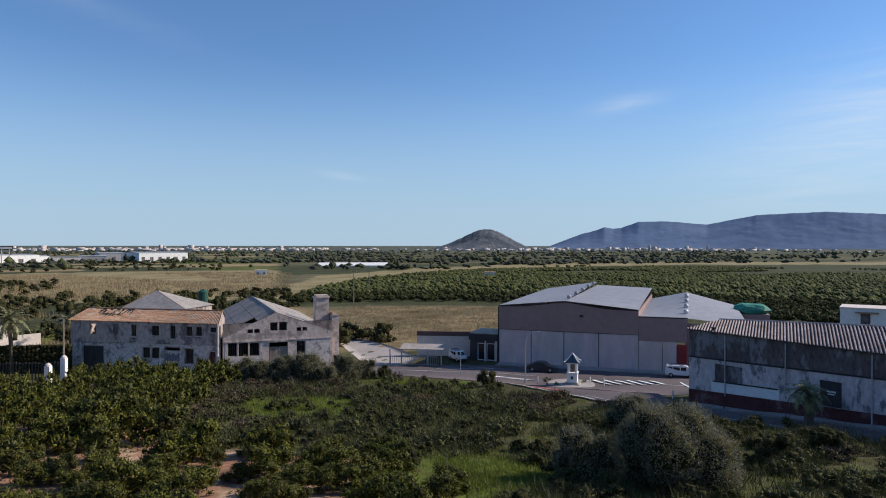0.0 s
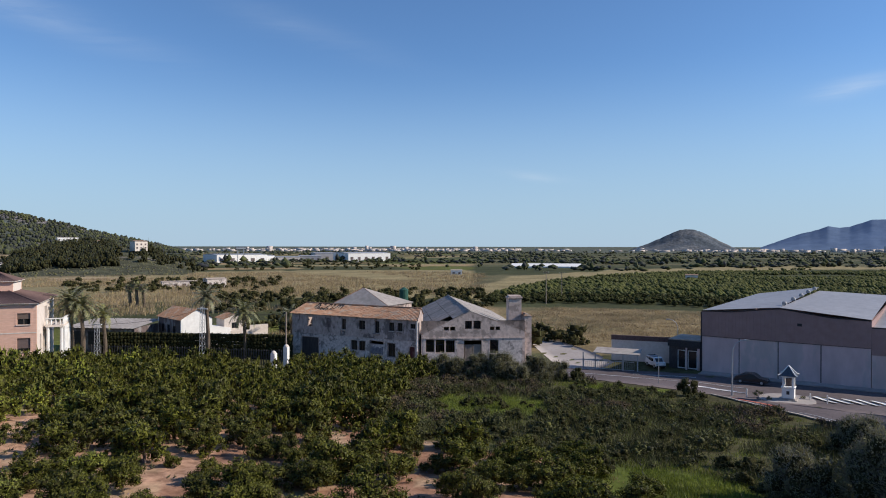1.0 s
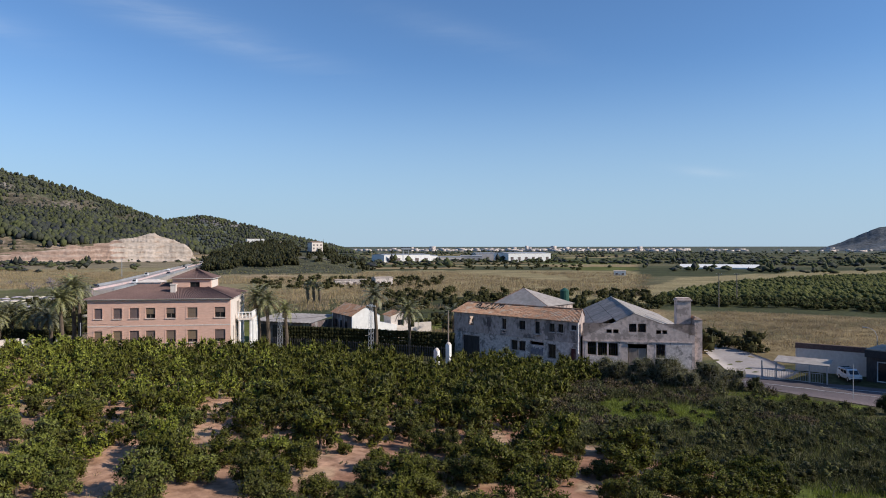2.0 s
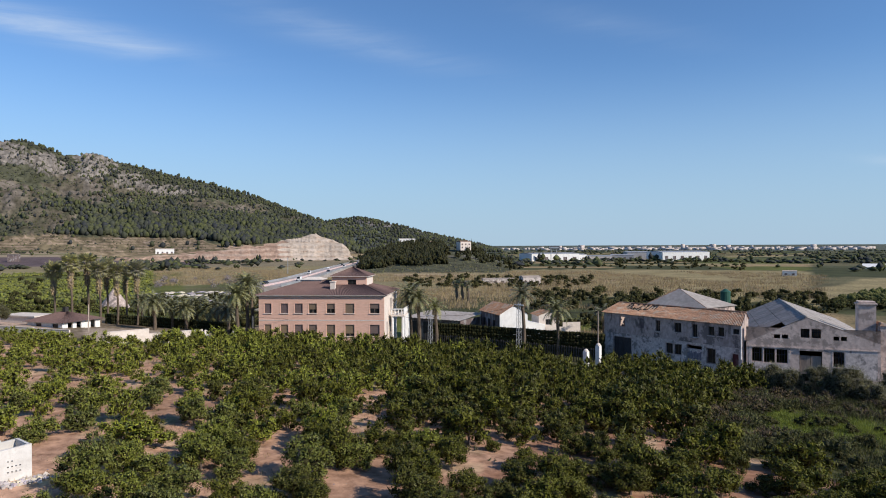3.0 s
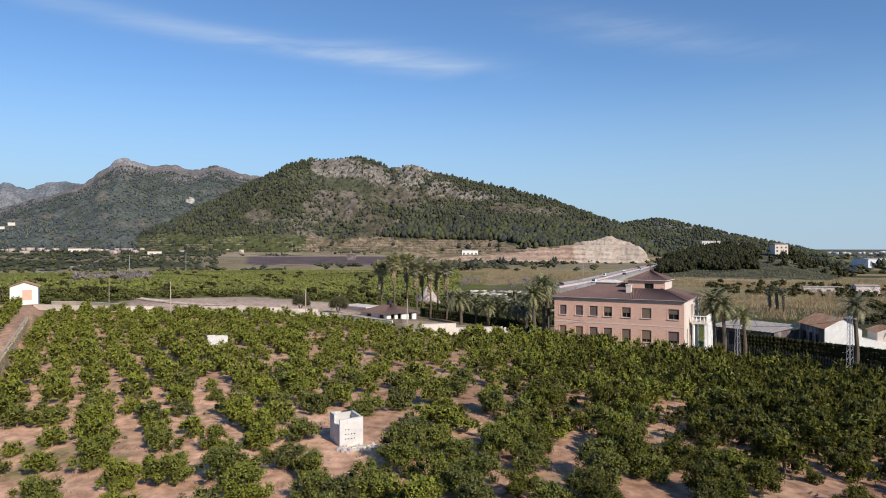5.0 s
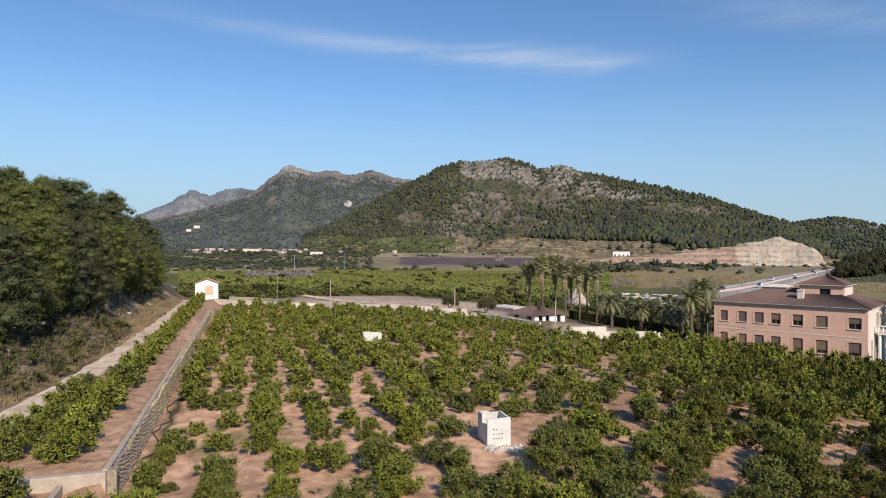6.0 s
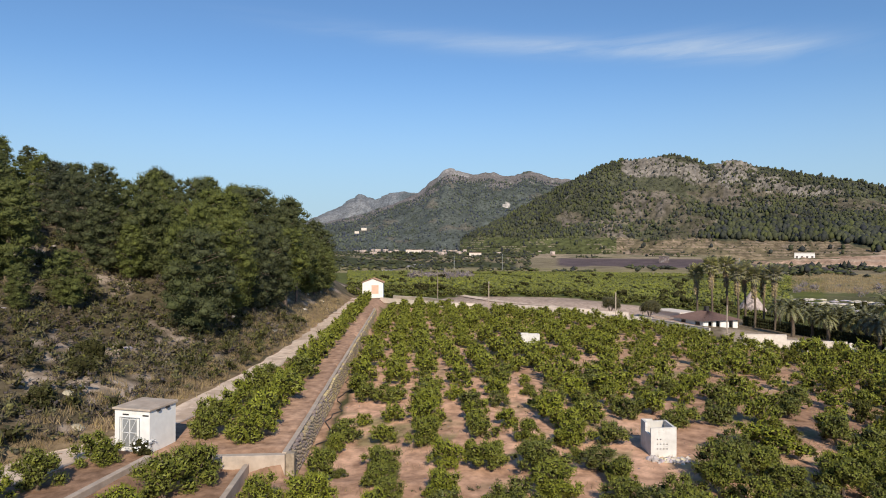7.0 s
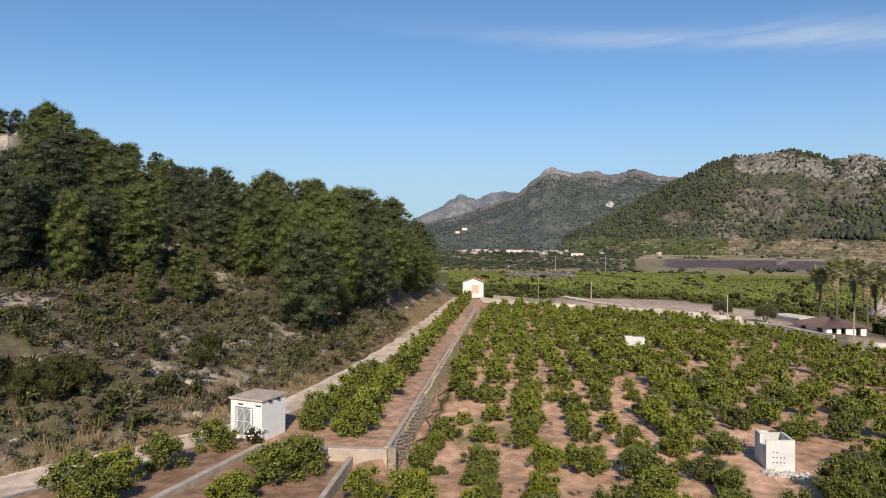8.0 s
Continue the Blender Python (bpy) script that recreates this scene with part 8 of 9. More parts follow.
def orchard(name, label, material, corner_test, box, spacing, turn, size, rng, near_limit, flat=1.0):
    x0, x1, y0, y1 = box
    a = np.arange(-1400, 1400, spacing[0])
    b = np.arange(-1400, 1400, spacing[1])
    A, B = np.meshgrid(a, b)
    c, s = math.cos(turn), math.sin(turn)
    x, y = (A * c - B * s).ravel(), (A * s + B * c).ravel()
    ok = (x > x0) & (x < x1) & (y > y0) & (y < y1)
    x, y = x[ok], y[ok]
    x, y = x + rng.normal(0, 1.2, len(x)), y + rng.normal(0, 1.2, len(x))
    ok = corner_test(x, y) & (rng.random(len(x)) > 0.04)
    x, y = x[ok], y[ok]
    d = np.hypot(x, y)
    sc = size * rng.uniform(0.7, 1.3, len(x))
    sc = np.stack([sc, sc, sc * flat], 1)
    near = d < near_limit
    leafy_v = [leafy([(0, 0, 0.8, 0.75)] + [(math.cos(q) * 0.6, math.sin(q) * 0.6, rng.uniform(0.5, 1.2), 0.45) for q in np.arange(0, 6.2, 1.05)], 62, 0.42, 0.27, rng, core=0.9) for _ in range(4)]
    V1, F1 = scatter(leafy_v, np.stack([x, y, ground(x, y)], 1)[near], sc[near], rng.uniform(0, 6.28, near.sum()), rng)
    V2, F2 = scatter(clumps(rng, 8), np.stack([x, y, ground(x, y)], 1)[~near], sc[~near] * 1.1, rng.uniform(0, 6.28, (~near).sum()), rng)
    solo(name, mesh_np(name, V1, F1, material, M_HEART_SHADE), material, label, "trees", "stuff")
    solo(name + "_beyond", mesh_np(name + "_beyond", V2, F2, material), material, label + " further off", "trees", "stuff")


def azd(x, y):
    return np.degrees(np.arctan2(-x, y)), np.hypot(x, y)


def right_orchard(x, y):
    az, d = azd(x, y)
    wob = 9 * bumps(x, y, 0.03)
    lane = cell(x, y, 95, 52, 0.5)
    return (az < 13.4) & (az > -37) & (d < np.minimum(660, orchard_reach(az) + wob)) & (np.where(az > -7.5, d > 224 + wob, d > 172)) & ~((d > 420) & (lane > 0.78)) & (np.where(az < -17, d > 190, True)) & (np.abs((x * 0.9 + y * 0.43) % 96 - 48) > 3.0)


def left_orchard(x, y):
    az, d = azd(x, y)
    lane = cell(x, y, 95, 52, 0.5)
    return (az > 66) & (az < 101.5) & (x < np.interp(y, [-40, -12, 8, 24, 36, 60], [-172, -181, -187, -184, -174, -172]) + 1.5 * bumps(x, y, 0.2)) & (d < 600) & ~(lane > 0.9) & (bumps(x, y, 0.05) + 0.6 * bumps(x + 33, y, 0.13) < 1.05)


def valley():
    rng = np.random.default_rng(53)
    orchard("valley_orchard", "dark green orange orchard in rows on the plain", M_CITRUS_FAR, right_orchard, (-160, 420, 100, 660), (3.7, 3.3), 0.5, 1.4, rng, 265, 0.82)
    orchard("river_orchard", "light green orange orchard on the valley floor", M_VALLEY, left_orchard, (-640, -150, -140, 320), (3.1, 2.9), 0.25, 1.0, rng, 230, 0.8)
    # bushes and lone trees of the plain
    n = 9500
    az, d = rng.uniform(-36, 68, n), 560 * np.exp(rng.uniform(0, 1.5, n))
    x, y = -np.sin(np.radians(az)) * d, np.cos(np.radians(az)) * d
    q = cell(x, y, 140, 60, 0.5)
    ok = (rng.random(n) < np.where(q > 0.6, 0.95, np.where(q > 0.4, 0.12, 0.02))) & (d > np.where(az < 13, orchard_reach(az) + 60, 600))
    spread("plain_trees", "dark trees and hedgerows scattered over the plain", M_PINE_FAR, clumps(rng, 8), x[ok], y[ok], np.stack([rng.uniform(2.0, 8, ok.sum()), rng.uniform(2.0, 8, ok.sum()), rng.uniform(1.4, 3.2, ok.sum()) * np.where(rng.random(ok.sum()) < 0.06, 2.2, 1.0)], 1), rng, "trees")
    # dark hedges and small woods of the upper valley
    n = 5600
    az, d = rng.uniform(62, 104, n), rng.uniform(620, 1250, n)
    x, y = -np.sin(np.radians(az)) * d, np.cos(np.radians(az)) * d
    q = cell(x, y, 120, 46, 0.2)
    ok = (rng.random(n) < np.where(q > 0.72, 0.6, np.where(q > 0.5, 0.15, np.where(az > 86, 0.3, 0.02)))) & ~((d > 740) & (d < 980) & (az < 86))
    spread("upper_valley_trees", "dark hedges and small woods of the upper valley", M_PINE_FAR, clumps(rng, 8), x[ok], y[ok], np.stack([rng.uniform(1.5, 6, ok.sum()), rng.uniform(1.5, 6, ok.sum()), rng.uniform(0.9, 3.0, ok.sum())], 1), rng, "trees")
    # thickets behind the ruin and the houses
    x, y = [], []
    for a0, a1, d0, d1, k in ((12, 35, 205, 285, 190), (14, 30, 190, 225, 60), (14, 34, 150, 172, 90), (4.5, 9.5, 131, 146, 20), (30, 46, 300, 400, 110), (70, 100, 190, 520, 130), (49, 66, 140, 260, 160), (18, 46, 560, 900, 240)):
        a, dd = rng.uniform(a0, a1, k), rng.uniform(d0, d1, k)
        x += list(-np.sin(np.radians(a)) * dd)
        y += list(np.cos(np.radians(a)) * dd)
    x, y = np.array(x), np.array(y)
    thick = [bush(rng, 7, 62, 0.24, 0.85, 0.75, 0.4) for _ in range(5)]
    spread("thicket", "dark green thickets behind the buildings", M_SHRUB, thick, x, y, rng.uniform(1.2, 3.6, len(x)), rng)
    # leafless trees in the orchard
    az, d = np.concatenate([rng.uniform(91, 96.5, 26), rng.uniform(60, 66, 10)]), np.concatenate([rng.uniform(300, 350, 26), rng.uniform(330, 420, 10)])
    x, y = -np.sin(np.radians(az)) * d, np.cos(np.radians(az)) * d
    spread("bare_trees", "grey leafless trees among the orchards", M_BARE, [bush(rng, 7, 90, 0.3, 1.0, 0.3, 0.95) for _ in range(3)], x, y, rng.uniform(2.0, 3.8, len(x)), rng, "trees", shaded_core=False)
    # reeds
    cane = [tufts(rng, 34, 1.9, 1.3, 0.06) for _ in range(5)]
    n = 4200
    az, d = rng.uniform(13, 66, n), rng.uniform(205, 520, n)
    d = np.where(az > 47, d + 150, d)
    x, y = -np.sin(np.radians(az)) * d, np.cos(np.radians(az)) * d
    ok = (bumps(x, y, 0.02) > -0.45)
    x, y = x[ok], y[ok]
    ex, ey = rng.uniform(-75, -46, 160), rng.uniform(112, 132, 160)
    hx, hy = rng.uniform(-30, 18, 1500), rng.uniform(138, 214, 1500)
    x, y = np.concatenate([x, ex, hx]), np.concatenate([y, ey, hy])
    sc = np.concatenate([rng.uniform(0.7, 1.5, len(x) - 1500), rng.uniform(0.22, 0.6, 1500)])
    spread("reed_bed", "beige dry reeds and long grass", M_STRAW, cane, x, y, sc, rng)


valley()


def woods_on(hill_data, name, label, count, test, size, seed, needles=M_PINE_FAR, tall=(1.1, 1.7), level=1, grow=None):
    ob, X, Y, Z, n1, s = hill_data
    rng = np.random.default_rng(seed)
    rows, cols = X.shape
    i, j = rng.integers(0, int(rows * 0.75), count), rng.integers(0, cols - 1, count)
    f = rng.random(count)
    x = X[i, j] * (1 - f) + X[i, j + 1] * f
    y = Y[i, j] * (1 - f) + Y[i, j + 1] * f
    z = Z[i, j] * (1 - f) + Z[i, j + 1] * f
    ok = test(x, y, z, s[i, j], n1[i, j], rng)
    pos = np.stack([x, y, z - 1], 1)[ok]
    sc = size * rng.uniform(0.6, 1.3, len(pos))
    if grow:
        sc = sc * grow(x[ok], y[ok], z[ok])
    V, F = scatter(blobs(rng, 8, level), pos, np.stack([sc * 0.85, sc * 0.85, sc * rng.uniform(*tall, len(pos))], 1), rng.uniform(0, 6.28, len(pos)), rng)
    solo(name, mesh_np(name, V, F, needles), needles, label, "trees", "stuff")


def main_wood(x, y, z, s, n1, rng):
    az, el = bearing(x, y, z)
    q = bumps(x, y, 0.012) + 0.6 * bumps(x + 50, y, 0.03) + rng.normal(0, 0.25, len(x))
    bare = np.maximum(zones(az, el, CRAGS) * 1.1, zones(az, el, SCREE))
    band = (el > np.interp(az, [54, 60, 63, 70, 73, 80], [0.1, 0.1, 0.6, 0.9, 0.9, 1.2])) & (el < np.interp(az, [51, 54, 58, 63, 69, 72, 74], [0.5, 1.5, 2.0, 2.7, 2.4, 1.7, 0.6]) + 0.45 * q) & (az < 74)
    dens = np.clip(0.44 - 0.50 * bare + 0.30 * q, 0.05, 0.9)
    dens = np.where((az > 78.5) & (bare < 0.45), np.maximum(dens, 0.66), dens)
    low = np.interp(az, [54, 60, 63, 72, 80, 88], [0.0, 0.1, 0.7, 1.0, 1.0, 1.1]) + 0.1 * q
    return (rng.random(len(x)) < np.where(band, 0.97, dens)) & (s > 0.06) & ((el > low) | (rng.random(len(x)) < 0.05))


def main_growth(x, y, z):
    """Taller pines along the foot of the hill, low ones up the slope."""
    az, el = bearing(x, y, z)
    return 0.88 + 0.62 * smooth(2.6, 1.2, el) * smooth(74, 70, az) + 0.22 * smooth(0.4, 1.0, bumps(x, y, 0.009))


def main_shrubs(x, y, z, s, n1, rng):
    q = bumps(x, y, 0.021) + 0.8 * bumps(x + 40, y, 0.055)
    return (rng.random(len(x)) < np.where(q < -0.1, 0.7, 0.42)) & (s > 0.05) & ((bearing(x, y, z)[1] > 0.9) | (rng.random(len(x)) < 0.3))


woods_on(MAIN, "hill_pines", "pine wood on the slopes of the rocky hill", 30000, main_wood, 3.3, 61, tall=(1.15, 1.75), grow=main_growth)
woods_on(MAIN, "hill_shrubs", "low dark shrubs dotted over the rocky hill", 20000, main_shrubs, 1.9, 64, tall=(0.75, 0.95), level=0)
woods_on(SECOND, "far_pines", "dark pine wood covering the low hill", 5200, lambda x, y, z, s, n1, rng: s > 0.08, 4.4, 62, tall=(1.0, 1.4))
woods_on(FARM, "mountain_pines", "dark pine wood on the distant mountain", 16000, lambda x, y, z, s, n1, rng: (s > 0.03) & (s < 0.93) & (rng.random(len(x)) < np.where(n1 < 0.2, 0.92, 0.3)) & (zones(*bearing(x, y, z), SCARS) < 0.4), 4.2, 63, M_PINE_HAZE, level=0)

# ---- palms ----


def palm(name, label, x, y, h, fronds, length, rng, skirt=0.0, droop=1.0, thick=0.28, fan=False, green=M_PALM_FAN):
    z = gz(x, y)
    root = thing(name, label, "palm tree", Matrix.Translation((x, y, z)))
    g = Geo()
    pts = [(0.15 * math.sin(k * 0.5), 0.1 * math.sin(k * 0.7), -0.3 + (h + 0.3) * k / 8) for k in range(9)]
    g.tube(pts, [thick * (1.25 - 0.4 * k / 8) for k in range(9)], 9)
    part("trunk", g, M_PALM_BARK, root)
    tip = Vector(pts[-1])

    def feathers(count, lo, hi, ln, mat_, nm, width):
        """Arching fronds with leaflets along both sides of the midrib."""
        g = Geo()
        for k in range(count):
            a = k * 2.399 + rng.uniform(-0.2, 0.2)
            ang = lo + (hi - lo) * (k + 0.5) / count
            d = Vector((math.cos(a), math.sin(a), 0))
            n, L, p, spine = 8, ln * rng.uniform(0.85, 1.1), tip.copy(), []
            for i in range(n + 1):
                spine.append(p.copy())
                p = p + (d * math.cos(ang) + Vector((0, 0, 1)) * math.sin(ang)) * (L / n)
                ang -= droop * 0.17
            side = Vector((-d.y, d.x, 0))
            for i in range(n):
                a0, a1 = spine[i], spine[i + 1]
                w = width * math.sin(math.pi * min(1, 0.22 + 0.78 * (i + 0.5) / n)) + 0.08
                for sgn in (1, -1):
                    for q in (0.0, 0.33, 0.66):
                        out = side * sgn * w + (a1 - a0) * rng.uniform(0.7, 1.1) + Vector((0, 0, rng.uniform(-0.55, 0.1) * w))
                        b0 = a0.lerp(a1, q)
                        g.add([b0, a0.lerp(a1, q + 0.36), b0 + out], [(0, 1, 2)])
            g.tube(spine[::2], [0.04, 0.032, 0.025, 0.018, 0.01], 3)
        part(nm, g, mat_, root)

    def fans(count, lo, hi, ln, mat_, nm, drop=0.0):
        """Pleated round leaves on stalks; drop: how far down the trunk they hang."""
        g = Geo()
        for k in range(count):
            a = k * 2.399 + rng.uniform(-0.3, 0.3)
            ang = lo + (hi - lo) * (k + 0.5) / count
            d = Vector((math.cos(a) * math.cos(ang), math.sin(a) * math.cos(ang), math.sin(ang)))
            side = Vector((-math.sin(a), math.cos(a), 0))
            base = tip - Vector((0, 0, drop * k / count))
            mid = base + d * ln * rng.uniform(0.4, 0.55)
            g.tube([base, mid], [0.03, 0.02], 3)
            r = ln * rng.uniform(0.5, 0.62)
            rays = [mid + (d * math.cos(q) + side * math.sin(q)) * r * (0.75 + 0.25 * math.cos(q)) + Vector((0, 0, -0.22 * r * (1 - math.cos(q)) - 0.12 * r)) for q in np.linspace(-1.9, 1.9, 12)]
            for i in range(11):
                tipq = (rays[i] + rays[i + 1]) / 2
                g.add([mid, mid.lerp(rays[i], 0.62), tipq + (tipq - mid) * 0.08, mid.lerp(rays[i + 1], 0.62)], [(0, 1, 2, 3)])
        part(nm, g, mat_, root)
    if fan:
        fans(fronds, -0.95, 1.3, length, green, "crown")
        if skirt:
            fans(46, -0.9, -1.4, length * 0.6, M_PALM_DEAD, "dead_fronds", skirt)
    else:
        feathers(fronds, -0.45, 1.35, length, M_PALM, "crown", 0.48)
        feathers(12, -1.2, -0.6, length * 0.75, M_PALM_DEAD, "dead_fronds", 0.3)
    return root


def palms():
    rng = np.random.default_rng(91)
    fanlab = "tall fan palm with a skirt of dead fronds"
    for az, d, h in ((72.7, 150, 10.0), (71.6, 146, 11.6), (70.5, 150, 12.2), (69.7, 145, 10.8), (69.2, 152, 11.4), (68.5, 147, 10.6), (67.9, 152, 11.0), (67.1, 146, 11.4)):
        x, y = polar(az, d)
        palm("fan_palm", fanlab, x, y, h, 42, 2.2, rng, 3.8, 0.8, 0.19, True)
    for az, d, h, l in ((65.9, 136, 5.2, 3.6), (66.8, 147, 5.0, 3.0), (64.6, 142, 4.4, 3.0), (63.6, 139, 4.2, 3.0), (62.8, 141, 5.0, 3.2), (61.9, 139, 4.2, 2.9), (61.2, 138, 4.9, 3.2), (60.4, 134, 4.4, 3.0)):
        x, y = polar(az, d)
        palm("date_palm", "feathery date palm in the garden row", x, y, h, 44, l, rng)
    for az, d, h, l in ((59.7, 117, 7.8, 3.2), (58.9, 120, 9.8, 3.6), (58.5, 126, 9.2, 3.3)):
        x, y = polar(az, d)
        palm("date_palm", "tall dark date palm at the corner of the salmon building", x, y, h, 52, l, rng)
    for x, y, h, l, n in ((-85.7, 84.5, 9.6, 4.0, 44), (-83.6, 84.6, 9.0, 3.4, 36), (-81.2, 86.5, 7.6, 2.8, 16)):
        palm("date_palm", "date palm with a full grey-green crown beside the balcony", x, y, h, n, l, rng)
    palm("date_palm", "slim date palm beside the power pylon", -66.6, 92.5, 10.6, 30, 3.3, rng)
    palm("date_palm", "date palm with arching fronds by the hedge", -64.3, 99.5, 8.0, 32, 3.6, rng)
    palm("date_palm", "date palm with arching fronds by the reeds", -63.2, 113.5, 6.6, 20, 2.8, rng)
    palm("date_palm", "low bushy palm with drooping fronds beside the road", 32.2, 59.0, 2.7, 34, 2.3, rng, 0.0, 1.35, 0.34)
    x, y = polar(41.4, 235)
    for k in range(3):
        palm("fan_palm", "shaggy fan palm in the reed bed", x + 2.1 * k, y + 0.6 * k, 6.0 + 0.8 * (k == 1), 22, 1.8, rng, 4.0, 0.8, 0.35, True)


palms()

# ---- lamps, poles and the wayside shrine ----


def street_lamp(x, y, h, dx, dy, label, name="street_lamp"):
    root = thing(name, label, "street lamp", place(x, y, dx, dy, gz(x, y)))
    part("base", Geo().tube([(0, 0, -0.2), (0, 0, 0.5)], 0.13, 8), M_STEEL, root)
    part("pole", Geo().tube([(0, 0, 0.3), (0, 0, h * 0.55), (0.05, 0, h * 0.82), (0.35, 0, h * 0.93), (0.9, 0, h * 0.99), (1.4, 0, h)], [0.09, 0.075, 0.06, 0.05, 0.045, 0.04], 8), M_STEEL, root)
    part("lamp_head", Geo().box(1.35, 1.95, -0.13, 0.13, h - 0.04, h + 0.1), M_STEEL, root, bevel=0.03)


street_lamp(11.2, 91.0, 7.0, 1, -0.1, "curved galvanised street lamp beside the road")
street_lamp(6.3, 120.5, 7.0, -1, 0.0, "curved galvanised street lamp in the yard")


def pole(x, y, h, r, label, material, name="utility_pole", arm=0.0):
    root = thing(name, label, "pole", Matrix.Translation((x, y, gz(x, y))))
    part("shaft", Geo().tube([(0, 0, -0.4), (0, 0, h * 0.5), (0, 0, h)], [r, r * 0.85, r * 0.7], 7), material, root)
    if arm:
        part("crossarm", Geo().box(-arm, arm, -0.06, 0.06, h - 0.5, h - 0.36), material, root)
        for s in (-arm * 0.9, 0, arm * 0.9):
            part("insulator", Geo().tube([(s, 0, h - 0.36), (s, 0, h - 0.16)], 0.05, 6), M_WHITE, root)
    return root


pole(-54.4, 96.0, 8.4, 0.14, "leaning wooden utility pole near the gate pillars", M_WOOD)
pole(-106.0, 37.6, 5.4, 0.10, "thin concrete pole behind the garden wall", M_CONC)
pole(-96.0, 59.0, 4.6, 0.07, "thin steel pole in front of the salmon building", M_STEEL)
pole(40.5, 51.2, 8.2, 0.10, "tall pale steel pole beside the old warehouse", M_STEEL)
pole(2.6, 98.4, 4.4, 0.06, "slim steel pole at the road side", M_STEEL)
pole(-147, 1.2, 6.0, 0.12, "concrete pole with a lamp arm behind the wall", M_CONC, "lamp_pole", 0.6)
pole(-128.5, 25.0, 5.2, 0.13, "plain concrete pole behind the boundary wall", M_CONC)
pole(-176, -12, 7.5, 0.12, "wooden pole beside the orchard", M_WOOD)
x, y = polar(7.6, 230)
pole(x, y, 11.0, 0.16, "tall wooden utility pole in the orchard", M_WOOD, arm=0.9)
x, y = polar(6.3, 255)
pole(x, y, 10.0, 0.16, "wooden utility pole in the orchard", M_WOOD, arm=0.9)
for az, d, h in ((88.4, 620, 16), (69.6, 600, 14), (55.6, 480, 12), (92.5, 500, 14)):
    x, y = polar(az, d)
    pole(x, y, h, 0.22, "power line mast standing in the valley fields", M_STEEL, arm=1.5)


def lattice_pole(x, y, h):
    root = thing("lattice_pole", "white lattice steel power pole", "pylon", Matrix.Translation((x, y, gz(x, y))))
    for sx in (-1, 1):
        for sy in (-1, 1):
            part("leg", Geo().tube([(sx * 0.34, sy * 0.34, -0.3), (sx * 0.2, sy * 0.2, h)], 0.035, 5), M_STEEL, root)
    n = int(h / 0.55)
    g = Geo()
    for k in range(n):
        a, b = 0.34 - 0.14 * k / n, 0.34 - 0.14 * (k + 1) / n
        z0, z1 = h * k / n, h * (k + 1) / n
        s = 1 if k % 2 else -1
        for y0 in (-1, 1):
            g.tube([(-s * a, y0 * a, z0), (s * b, y0 * b, z1)], 0.018, 4)
            g.tube([(y0 * a, -s * a, z0), (y0 * b, s * b, z1)], 0.018, 4)
    part("lattice", g, M_STEEL, root)
    part("crossarm", Geo().box(-0.9, 0.9, -0.07, 0.07, h - 0.4, h - 0.25), M_TRUNK_WHITE, root)


lattice_pole(-65.4, 89.6, 9.2)
lattice_pole(-80.2, 84.0, 6.4)


def cable(p, q, sag, label):
    pts = []
    for k in range(17):
        t = k / 16
        pts.append(tuple(Vector(p).lerp(Vector(q), t) - Vector((0, 0, sag * 4 * t * (1 - t)))))
    solo("overhead_cable", Geo().tube(pts, 0.022, 4), M_DARKSTEEL, label, "cable")


cable((-65.4, 89.6, gz(-65.4, 89.6) + 8.9), (-54.4, 96.0, gz(-54.4, 96) + 8.2), 0.5, "thin black cable between pylon and wooden pole")
cable((-80.2, 84.0, gz(-80.2, 84) + 6.1), (-65.4, 89.6, gz(-65.4, 89.6) + 8.8), 0.6, "thin black cable between two lattice poles")
cable((-96, 59, gz(-96, 59) + 4.5), (-80.2, 84.0, gz(-80.2, 84) + 6.1), 0.7, "thin black cable in front of the salmon building")


